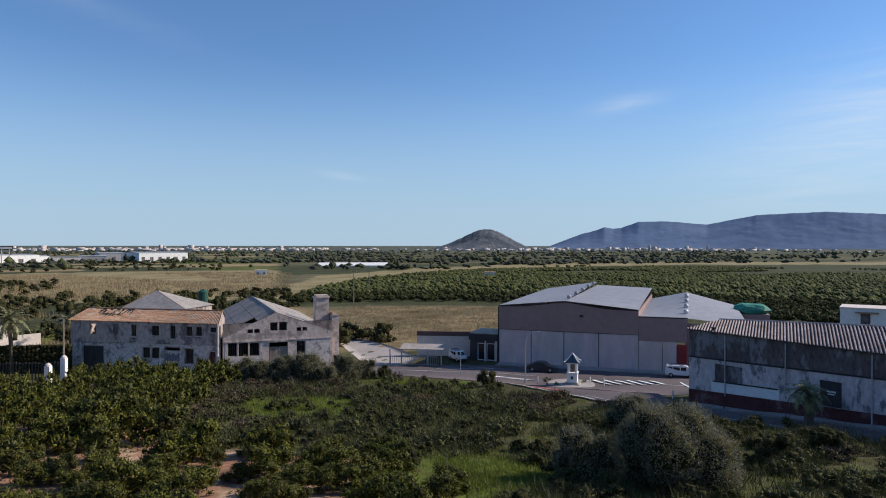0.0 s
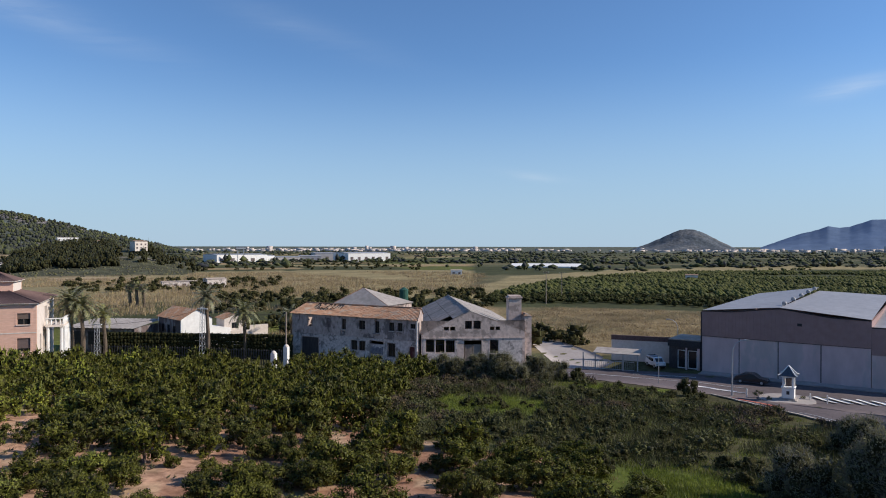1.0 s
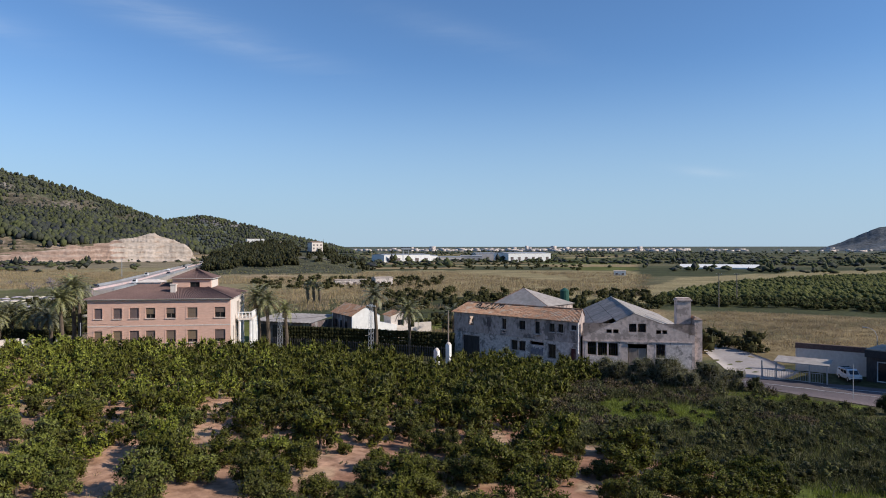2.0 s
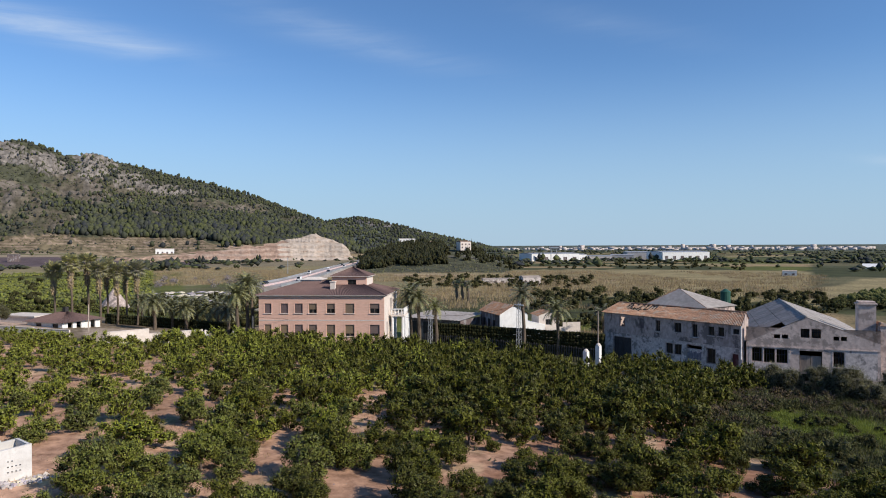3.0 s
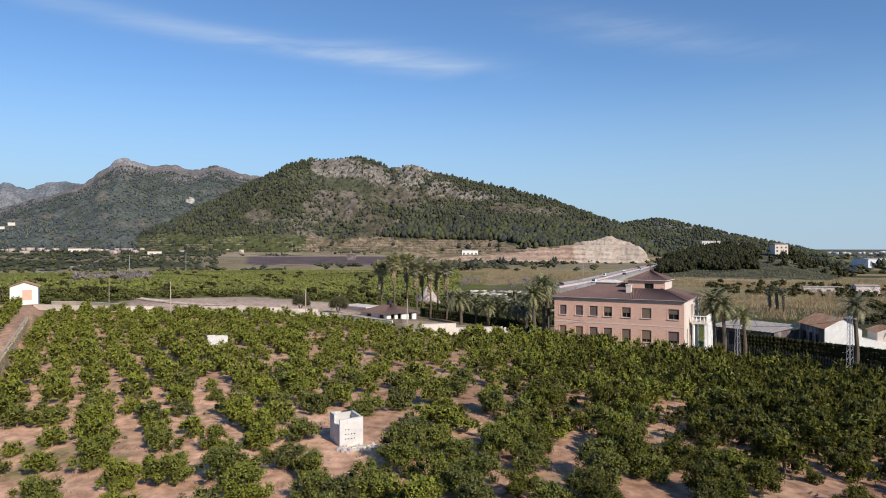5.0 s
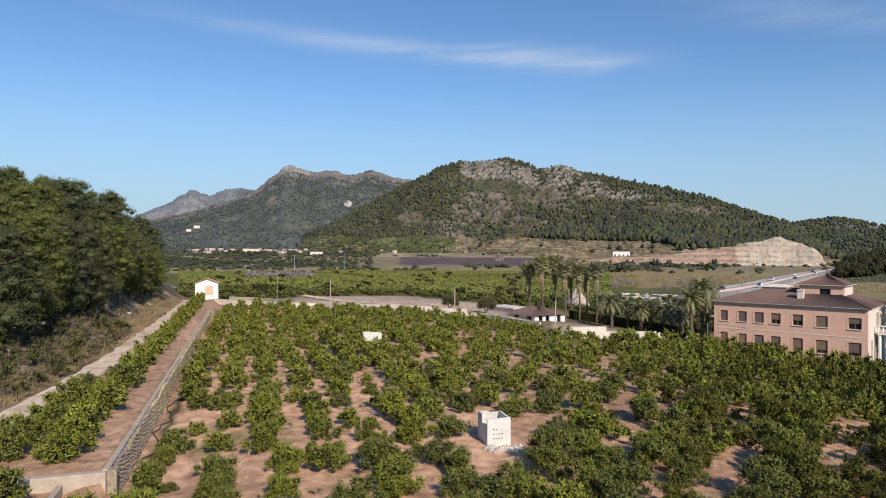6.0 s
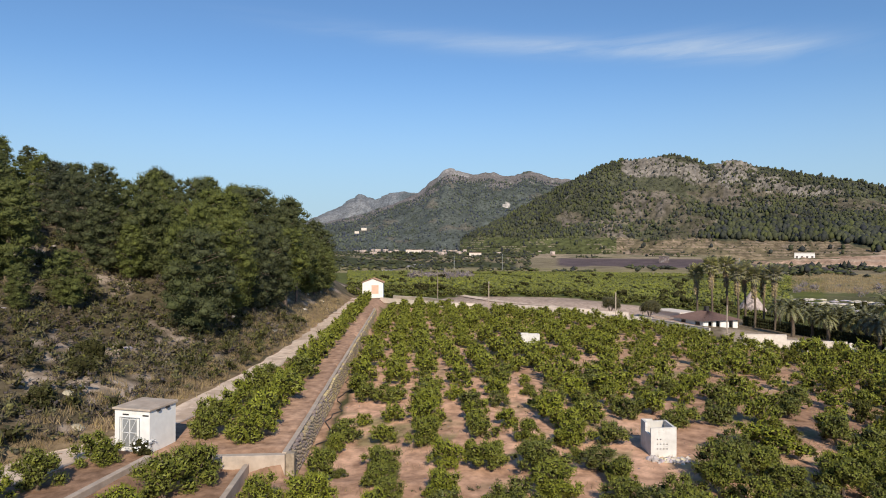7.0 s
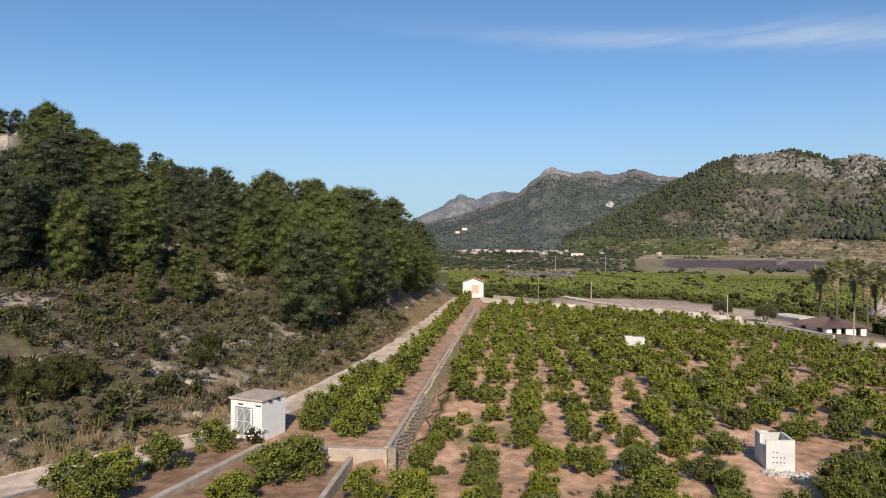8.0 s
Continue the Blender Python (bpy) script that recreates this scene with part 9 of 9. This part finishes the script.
def shrine():
    x, y = 17.3, 89.3
    root = thing("wayside_shrine", "white wayside shrine with open niches and a dark tiled roof", "shrine", place(x, y, 0.95, -0.3, gz(x, y) + 0.1))
    part("step", Geo().box(-1.0, 1.0, -1.0, 1.0, -0.2, 0.18).box(-0.8, 0.8, -0.8, 0.8, 0.18, 0.34), M_PAVING, root, bevel=0.02)
    g = Geo().box(-0.66, 0.66, -0.66, 0.66, 0.34, 1.55).box(-0.76, 0.76, -0.76, 0.76, 1.55, 1.68)
    part("pedestal", g, M_WHITE, root, bevel=0.02)
    part("plaque", Geo().box(-0.16, 0.16, -0.69, -0.664, 0.8, 1.2), M_DARK, root)
    for sx in (-1, 1):
        for sy in (-1, 1):
            part("column", Geo().box(sx * 0.52 - 0.11, sx * 0.52 + 0.11, sy * 0.52 - 0.11, sy * 0.52 + 0.11, 1.68, 2.85), M_WHITE, root)
    part("niche", Geo().box(-0.34, 0.34, 0.1, 0.5, 1.68, 2.6), M_GREY_WALL, root)
    part("cornice", Geo().box(-0.72, 0.72, -0.72, 0.72, 2.85, 3.02), M_WHITE, root, bevel=0.02)
    r = Geo()
    rings = [(0.98, 3.02), (0.72, 3.22), (0.46, 3.55), (0.2, 4.0), (0.08, 4.1)]
    for (a, z0), (b, z1) in zip(rings, rings[1:]):
        r.slab([(-a, -a, z0), (a, -a, z0), (a, a, z0), (-a, a, z0)], [(-b, -b, z1), (b, -b, z1), (b, b, z1), (-b, b, z1)])
    part("roof", r, M_BLUETILE, root, "dark glazed tile roof with upturned corners")
    for sx, sy in ((1, 1), (1, -1), (-1, 1), (-1, -1)):
        part("roof_rib", Geo().tube([(sx * 1.02, sy * 1.02, 3.1), (sx * 0.72, sy * 0.72, 3.26), (sx * 0.46, sy * 0.46, 3.6), (0, 0, 4.2)], 0.07, 6), M_WHITE, root)
    isl = thing("traffic_island", "small paved traffic island with a pale kerb", "island", Matrix.Translation((17.2, 89.6, gz(17.2, 89.6) + 0.02)))
    part("kerb", Geo().tube([(0, 0, -0.2), (0, 0, 0.2)], [3.2, 3.1], 24), M_PAVING, isl)
    rng = np.random.default_rng(6)
    for px, py, s in ((-3.3, 0.9, 0.8), (-2.2, -0.9, 0.5), (1.8, 0.6, 0.45)):
        V, F = bush(rng, 6, 150, 0.14)
        solo("potted_shrub", mesh_np("potted_shrub", V * s, F, M_OLIVE), M_OLIVE, "small reddish-green shrub planted by the shrine", "shrub", m=Matrix.Translation((17.2 + px, 89.6 + py, gz(17.2, 89.6) + 0.15)))
    for px, py in ((2.6, 0.4), (4.2, -0.6), (-4.4, 0.8), (9.3, -12.5)):
        solo("bollard", Geo().tube([(0, 0, -0.2), (0, 0, 0.9), (0, 0, 1.0)], [0.08, 0.08, 0.03], 8), M_TRUNK_WHITE, "short white traffic post beside the road", "bollard", m=Matrix.Translation((17.2 + px, 89.6 + py, gz(17.2 + px, 89.6 + py) + 0.05)), group="traffic posts")


shrine()

# ---- vehicles ----


def vehicle(name, label, m, length, width, height, paint, van=True):
    root = thing(name, label, "van" if van else "car", m)
    w, h, L = width / 2, height, length
    if van:
        prof = [(0, 0.35), (0, 1.0), (0.12 * L, 1.05), (0.26 * L, h - 0.12), (0.34 * L, h), (0.97 * L, h - 0.02), (L, 0.9), (L, 0.35)]
    else:
        prof = [(0, 0.35), (0.02 * L, 0.75), (0.24 * L, 0.92), (0.40 * L, h - 0.05), (0.5 * L, h), (0.72 * L, h - 0.04), (0.93 * L, 0.98), (L, 0.85), (L, 0.35)]
    n = len(prof)
    g = Geo()
    def ring(y, k):
        return [(x, y * (1 - (0.12 if z > 1.0 else 0.0) * k), z) for x, z in prof]
    g.slab(ring(-w, 1), ring(w, 1))
    part("body", g, paint, root, bevel=0.04)
    glass = Geo()
    if van:
        wx = [(0.33, 0.50), (0.53, 0.74), (0.77, 0.93)]
    else:
        wx = [(0.36, 0.54), (0.56, 0.76)]
    for s in (-1, 1):
        for a, b in wx:
            y0, y1 = s * (w * 0.885), s * (w * 0.9)
            glass.box(a * L, b * L, min(y0, y1), max(y0, y1) + 0.004, 1.02, h - 0.22)
    glass.slab([(0.125 * L + 0.0, -w * 0.72, 1.08), (0.125 * L, w * 0.72, 1.08), (0.25 * L, w * 0.72, h - 0.18), (0.25 * L, -w * 0.72, h - 0.18)], [(0.105 * L, -w * 0.72, 1.1), (0.105 * L, w * 0.72, 1.1), (0.235 * L, w * 0.72, h - 0.14), (0.235 * L, -w * 0.72, h - 0.14)]) if van else None
    part("windows", glass, M_BLACKGLASS, root)
    for x in (0.18 * L, 0.82 * L):
        for s in (-1, 1):
            wheel = part("wheel", Geo().tube([(x, s * (w - 0.16), 0.32), (x, s * (w + 0.02), 0.32)], 0.32, 14), M_RUBBER, root)
            part("rim", Geo().tube([(x, s * (w + 0.021), 0.32), (x, s * (w + 0.035), 0.32)], 0.19, 10), M_STEEL, wheel)
    for x in (-0.06, L):
        part("bumper", Geo().box(x, x + 0.06, -w * 0.95, w * 0.95, 0.35, 0.55), M_DARKSTEEL, root)
    for s in (-1, 1):
        part("headlight", Geo().box(-0.015, 0.0, s * w * 0.72 - 0.16, s * w * 0.72 + 0.16, 0.7, 0.88), M_STEEL, root)
    if van:
        part("roof_rack", Geo().tube([(0.4 * L, -w * 0.7, h + 0.1), (0.9 * L, -w * 0.7, h + 0.1)], 0.025, 5).tube([(0.4 * L, w * 0.7, h + 0.1), (0.9 * L, w * 0.7, h + 0.1)], 0.025, 5).box(0.45 * L, 0.46 * L, -w * 0.7, w * 0.7, h, h + 0.12).box(0.8 * L, 0.81 * L, -w * 0.7, w * 0.7, h, h + 0.12), M_DARKSTEEL, root)


vehicle("parked_van", "white van with a roof rack parked by the warehouse", place(36.4, 96.2, -0.95, 0.32, gz(34, 97) + 0.06), 4.2, 1.7, 1.7, M_CARWHITE)
vehicle("parked_van", "white van parked in front of the gatehouse", place(3.3, 111.0, -0.42, 0.907, gz(4, 112) + 0.06), 3.9, 1.65, 1.7, M_CARWHITE)
vehicle("parked_car", "dark car parked in the shade of the warehouse", place(17.2, 101.6, -0.94, 0.34, gz(14, 102) + 0.06), 4.3, 1.75, 1.5, M_CARDARK, False)

# ---- the valley: highway, far sheds, town ----


def far_block(name, label, az, d, w, dep, h, wall_mat, roof_mat, turn=0.0, z=None, category="warehouse", rows=1, cols=6):
    """A far flat-roofed building with its windows or doors."""
    x, y = polar(az, d)
    dx, dy = math.cos(radians(az + turn)), math.sin(radians(az + turn))
    z0 = gz(x, y) if z is None else z
    rise = max(0.12 * h, 0.1 * dep) if h < 2 else 0.12 * h
    root = thing(name, label, category, place(x - dx * w / 2, y - dy * w / 2, dx, dy, z0))
    part("wall", Geo().box(0, w, 0, dep, -1, h), wall_mat, root)
    part("roof", Geo().slab([(-0.3, -0.3, h), (w + 0.3, -0.3, h), (w + 0.3, dep + 0.3, h), (-0.3, dep + 0.3, h)], [(0, dep * 0.5 - 0.2, h + rise), (w, dep * 0.5 - 0.2, h + rise), (w, dep * 0.5 + 0.2, h + rise), (0, dep * 0.5 + 0.2, h + rise)]), roof_mat, root)
    for r in range(rows):
        for k in range(cols):
            a = w * (k + 0.3) / cols
            part("opening", Geo().box(a, a + w * 0.4 / cols, -0.08, -0.01, h * (0.15 + r / rows * 0.8), h * (0.15 + r / rows * 0.8) + h * 0.4 / rows), M_GREY_WALL, root)
    return root


def valley_buildings():
    far_block("industrial_shed", "long white industrial shed in the distance", 22.6, 900, 62, 50, 11, M_WHITE, M_METAL_ROOF, 26)
    far_block("industrial_shed", "wide grey industrial shed beside a white one", 25.2, 960, 66, 50, 10, M_METAL_ROOF, M_METAL_ROOF, 10)
    far_block("industrial_shed", "white industrial shed behind a pale lot", 33.0, 860, 66, 40, 9.5, M_WHITE, M_METAL_ROOF, 26, cols=5)
    far_block("industrial_shed", "small white shed on the industrial estate", 31.2, 880, 26, 20, 8, M_WHITE, M_METAL_ROOF, 26, cols=3)
    far_block("industrial_shed", "small grey shed on the industrial estate", 29.5, 900, 34, 20, 6, M_CREAM, M_METAL_ROOF, cols=4)
    far_block("industrial_shed", "low grey shed on the industrial estate", 27.6, 920, 30, 20, 7, M_METAL_ROOF, M_METAL_ROOF, cols=4)
    far_block("greenhouse", "long pale plastic greenhouse on the plain", 7.6, 640, 66, 26, 1.2, M_WHITE, M_WHITE, cols=0)
    far_block("field_hut", "small ochre field hut among the orchards", -4.0, 420, 7, 5, 3.2, M_CREAM, M_TILE, category="hut", cols=2)
    far_block("field_hut", "small white field hut beside a thicket", 15.2, 470, 8, 6, 3.2, M_WHITE, M_CONC, category="hut", cols=2)
    far_block("villa", "cream villa with a tile roof on a wooded knoll", 40.6, 640, 11, 10, 7.5, M_CREAM, M_TILE, 25, 16.5, "house", 2, 3)
    far_block("villa", "pale villa among trees on the knoll", 43.3, 700, 12, 10, 6, M_CREAM, M_TILE, 25, 18.5, "house", 2, 3)
    far_block("villa", "long white house on the wooded ridge", 45.6, 820, 20, 10, 4, M_WHITE, M_CONC, 10, 25, "house", 1, 5)
    far_block("farm_ruin", "ruined white farm walls in the reed bed", 35.0, 330, 9, 6, 4.2, M_PLASTER_PALE, M_CONC, 20, None, "ruin", 1, 3)
    far_block("farm_ruin", "low ruined white wall in the reed bed", 37.8, 345, 16, 4, 2.4, M_PLASTER_PALE, M_CONC, 10, None, "ruin", 1, 4)
    far_block("farmhouse", "white farmhouse at the foot of the rocky hill", 65.1, 1090, 26, 10, 9, M_WHITE, M_CONC, 0, 8, "house", 1, 4)
    far_block("farmhouse", "pale farm buildings on the valley floor", 96.0, 1150, 26, 10, 6, M_CREAM, M_TILE, 0, None, "house", 1, 5)
    far_block("farmhouse", "small grey farmhouse on the valley floor", 90.7, 1000, 18, 10, 6, M_CREAM, M_TILE, 0, None, "house", 1, 2)
    far_block("hill_villa", "white stepped villas on the mountain slope", 100.2, 1900, 15, 12, 6, M_CREAM, M_CREAM, 0, 74, "house", 1, 0)
    far_block("hill_villa", "white villa below the stepped ones", 100.8, 1850, 12, 10, 5, M_CREAM, M_CREAM, 0, 64, "house", 1, 0)
    far_block("solar_shed", "low brown shed beside the ploughed field", 75.2, 860, 12, 6, 7, M_GREY_WALL, M_GREY_WALL, 0, None, "shed", 1, 2)
    far_block("solar_shed", "small pale shed beside the ploughed field", 71.4, 850, 5, 5, 4, M_CREAM, M_CONC, 0, None, "shed", 1, 2)
    # grey water tank behind the annex
    x, y = polar(19.7, 168)
    t = thing("water_tank", "dark green cylindrical water tank on legs", "tank", Matrix.Translation((x, y, gz(x, y))))
    part("tank", Geo().tube([(0, 0, 3.0), (0, 0, 8.6), (0, 0, 9.2)], [1.1, 1.1, 0.3], 14), M_TANK, t)
    for sx, sy in ((1, 1), (1, -1), (-1, 1), (-1, -1)):
        part("leg", Geo().tube([(sx * 0.8, sy * 0.8, -0.3), (sx * 0.7, sy * 0.7, 3.1)], 0.08, 6), M_DARKSTEEL, t)
    # billboard mast on the industrial estate
    x, y = polar(33.6, 840)
    b = thing("roof_sign", "large plain sign frame on two masts", "sign", place(x, y, math.cos(radians(33.6)), math.sin(radians(33.6)), gz(x, y)))
    for k in (3, 10):
        part("mast", Geo().tube([(k, 0, 0), (k, 0, 16)], 0.5, 6), M_STEEL, b)
    part("panel", Geo().box(0, 13, -0.3, 0.3, 15, 19.5), M_DARKSTEEL, b)
    part("panel_stripe", Geo().box(0.5, 12.5, -0.5, -0.31, 16.2, 18.4), M_STEEL, b)
    # wooded knoll under the villas
    knoll = hill("wooded_knoll", "low knoll with dark trees and villas", [(50.2, -1.8), (48.8, -1.0), (46.5, -0.1), (44.5, 0.1), (42, -0.1), (40.5, -0.25), (39, -0.9), (36.5, -1.7)], 480, 680, 900, 60.0, colours=rocky, step=0.2, rows=40, toe_z=0.0, seed=21.0)
    wood = np.random.default_rng(71)
    kx, ky, kz, ks = knoll[1].ravel(), knoll[2].ravel(), knoll[3].ravel(), knoll[5].ravel()
    pick = wood.integers(0, len(kx), 5000)
    ka = np.degrees(np.arctan2(-kx[pick], ky[pick]))
    thick = np.where(ka > 42.6, 0.5, np.where((ks[pick] > 0.8) & (ka < 41.2) & (ka > 39.3), 0.34, 0.02))
    pick = pick[(ks[pick] > 0.25) & (ka < 49.4) & (wood.random(5000) < thick)]
    at = np.stack([kx[pick], ky[pick], kz[pick] - 0.5], 1) + np.column_stack([wood.normal(0, 2.5, (len(pick), 2)), np.zeros(len(pick))])
    grown = np.stack([wood.uniform(2.6, 5.0, len(pick))] * 2 + [wood.uniform(4.0, 8.5, len(pick))], 1)
    V, F = scatter([bush(wood, 8, 44, 0.26, 0.9, 0.75, 0.4) for _ in range(6)], at, grown, wood.uniform(0, 6.28, len(pick)), wood)
    solo("knoll_trees", mesh_np("knoll_trees", V, F, M_PINE_FAR, M_HEART_SHADE), M_PINE_FAR, "dark pines and broad trees on the knoll", "trees", "stuff")
    woods_on(knoll, "knoll_scrub", "grey scrub and rocks on the slope of the knoll", 4200, lambda x, y, z, s, n1, rng: (s > 0.03) & (rng.random(len(x)) < 0.7), 1.2, 72, M_OLIVE, (0.7, 0.95), 0)
    rng = np.random.default_rng(88)
    # pale town along the horizon
    n = 520
    az = np.concatenate([rng.normal(24, 9, 330), rng.normal(-6, 3.5, 90), rng.normal(-20, 5, 100)])
    d = rng.uniform(2700, 3700, n)
    x, y = -np.sin(np.radians(az)) * d, np.cos(np.radians(az)) * d
    box = (np.array([(sx, sy, sz) for sz in (0, 1) for sy in (-1, 1) for sx in (-1, 1)], float), [np.array([(0, 2, 3, 1), (4, 5, 7, 6), (0, 1, 5, 4), (2, 6, 7, 3), (0, 4, 6, 2), (1, 3, 7, 5)])])
    pos = np.stack([x, y, ground(x, y) - 1], 1)
    sc = np.stack([rng.uniform(4, 18, n), rng.uniform(4, 10, n), rng.uniform(4, 11, n) * np.where(rng.random(n) < 0.06, 2.2, 1)], 1)
    V, F = scatter([box], pos, sc, rng.uniform(0, 6.28, n), rng)
    solo("distant_town", mesh_np("distant_town", V, F, M_PLASTER_PALE), M_PLASTER_PALE, "pale houses and sheds of a town on the horizon", "town", "stuff")
    n = 300
    az = rng.uniform(84, 101, n)
    d = rng.uniform(1000, 1800, n)
    x, y = -np.sin(np.radians(az)) * d, np.cos(np.radians(az)) * d
    sc = np.stack([rng.uniform(3, 9, n), rng.uniform(3, 6, n), rng.uniform(3, 7, n)], 1)
    keep = rng.random(n) < 0.14
    V, F = scatter([box], np.stack([x, y, ground(x, y) - 0.5], 1)[keep], sc[keep], rng.uniform(0, 6.28, n)[keep], rng)
    solo("scattered_farms", mesh_np("scattered_farms", V, F, M_PLASTER), M_PLASTER, "small pale farm buildings scattered in the valley", "houses", "stuff")
    line = [polar(100.6, 480), polar(99.4, 600), polar(97.6, 700), polar(95.6, 790)]
    band("field_track", line, [(px + 5, py + 11) for px, py in line], M_PAVING, "pale farm track curving through the orchards", "track", 0.3, 40, 3)
    # highway on a low embankment
    c = np.array([polar(57.6, 285), polar(56.2, 312), polar(54.9, 345), polar(52.6, 470), polar(50.6, 640), polar(49.4, 800), polar(48.6, 980)])
    nrm = np.array([0.66, 0.75])
    hw = thing("highway", "two-lane highway with white guard rails on a low bank", "road", kind="structure")
    def offset_line(off, lift):
        return [(p[0] + nrm[0] * off, p[1] + nrm[1] * off, gz(*p) + lift) for p in c]
    def ribbon(o0, o1, lift0, lift1, nm, mt):
        a, b = offset_line(o0, lift0), offset_line(o1, lift1)
        g = Geo()
        for k in range(len(c) - 1):
            g.slab([(*a[k][:2], -1), (*b[k][:2], -1), (*b[k + 1][:2], -1), (*a[k + 1][:2], -1)], [a[k], b[k], b[k + 1], a[k + 1]])
        part(nm, g, mt, hw)
    ribbon(-7.5, 7.5, 2.4, 2.4, "carriageway", M_PAVING)
    ribbon(-7.4, -7.1, 3.3, 3.3, "guard_rail", M_STEEL)
    ribbon(7.1, 7.4, 3.3, 3.3, "guard_rail", M_STEEL)
    ribbon(-0.3, 0.3, 3.2, 3.2, "median_rail", M_PRECAST)
    for d, off, mt, van in ((300, -4, M_CARDARK, False), (330, 4, M_CARWHITE, True), (420, -4, M_CARWHITE, True), (455, 4, M_CARDARK, False), (520, -4, M_CARWHITE, False), (560, 4, M_CARWHITE, True), (620, -4, M_CARDARK, False), (700, 4, M_CARWHITE, False)):
        i = np.interp(d, np.hypot(c[:, 0], c[:, 1]), np.arange(len(c)))
        k = min(int(i), len(c) - 2)
        p = c[k] + (c[k + 1] - c[k]) * (i - k) + nrm * off
        dd = c[k + 1] - c[k]
        vehicle("highway_van" if van else "highway_car", ("white van" if van else "white car" if mt is M_CARWHITE else "dark car") + " on the highway below the hill", place(p[0], p[1], dd[0], dd[1], gz(*p) + 2.42), 4.6, 1.9, 2.1 if van else 1.5, mt, van)
    # pale gravel lot with stone piles behind the palms
    n = 260
    az, d = rng.uniform(56, 66, n), rng.uniform(210, 300, n)
    x, y = -np.sin(np.radians(az)) * d, np.cos(np.radians(az)) * d
    V, F = scatter([(ICO1[0] * [1, 1, 0.6], [ICO1[1]])], np.stack([x, y, ground(x, y)], 1), np.stack([rng.uniform(0.4, 2.6, n), rng.uniform(0.4, 2.6, n), rng.uniform(0.2, 1.0, n)], 1), rng.uniform(0, 6.28, n), rng)
    solo("gravel_heaps", mesh_np("gravel_heaps", V, F, M_ROCK), M_ROCK, "pale heaps of gravel and stone", "gravel", "stuff")
    x, y = polar(68.7, 205)
    solo("gravel_cone", Geo().tube([(0, 0, -0.5), (0, 0, 1.5), (0, 0, 6.0)], [4.6, 3.5, 0.3], 16), M_PLASTER, "grey cone of crushed stone", "gravel", m=Matrix.Translation((x, y, gz(x, y))))
    # olive trees of the bare yard
    for px, py in (polar(79.4, 142.6), polar(76.3, 141.1)):
        big_bush(px, py, 3.6, 2.3, "round olive tree in the bare yard", rng, M_OLIVE, 0.24, "olive_tree")
    band("yard_wall_strip", [(-195, -8), (-165, 6), (-148, 22)], [(-196, -12), (-166, 2), (-149, 18)], M_DIRT, "pale strip of bare ground by the yard", "ground", 0.2)


valley_buildings()
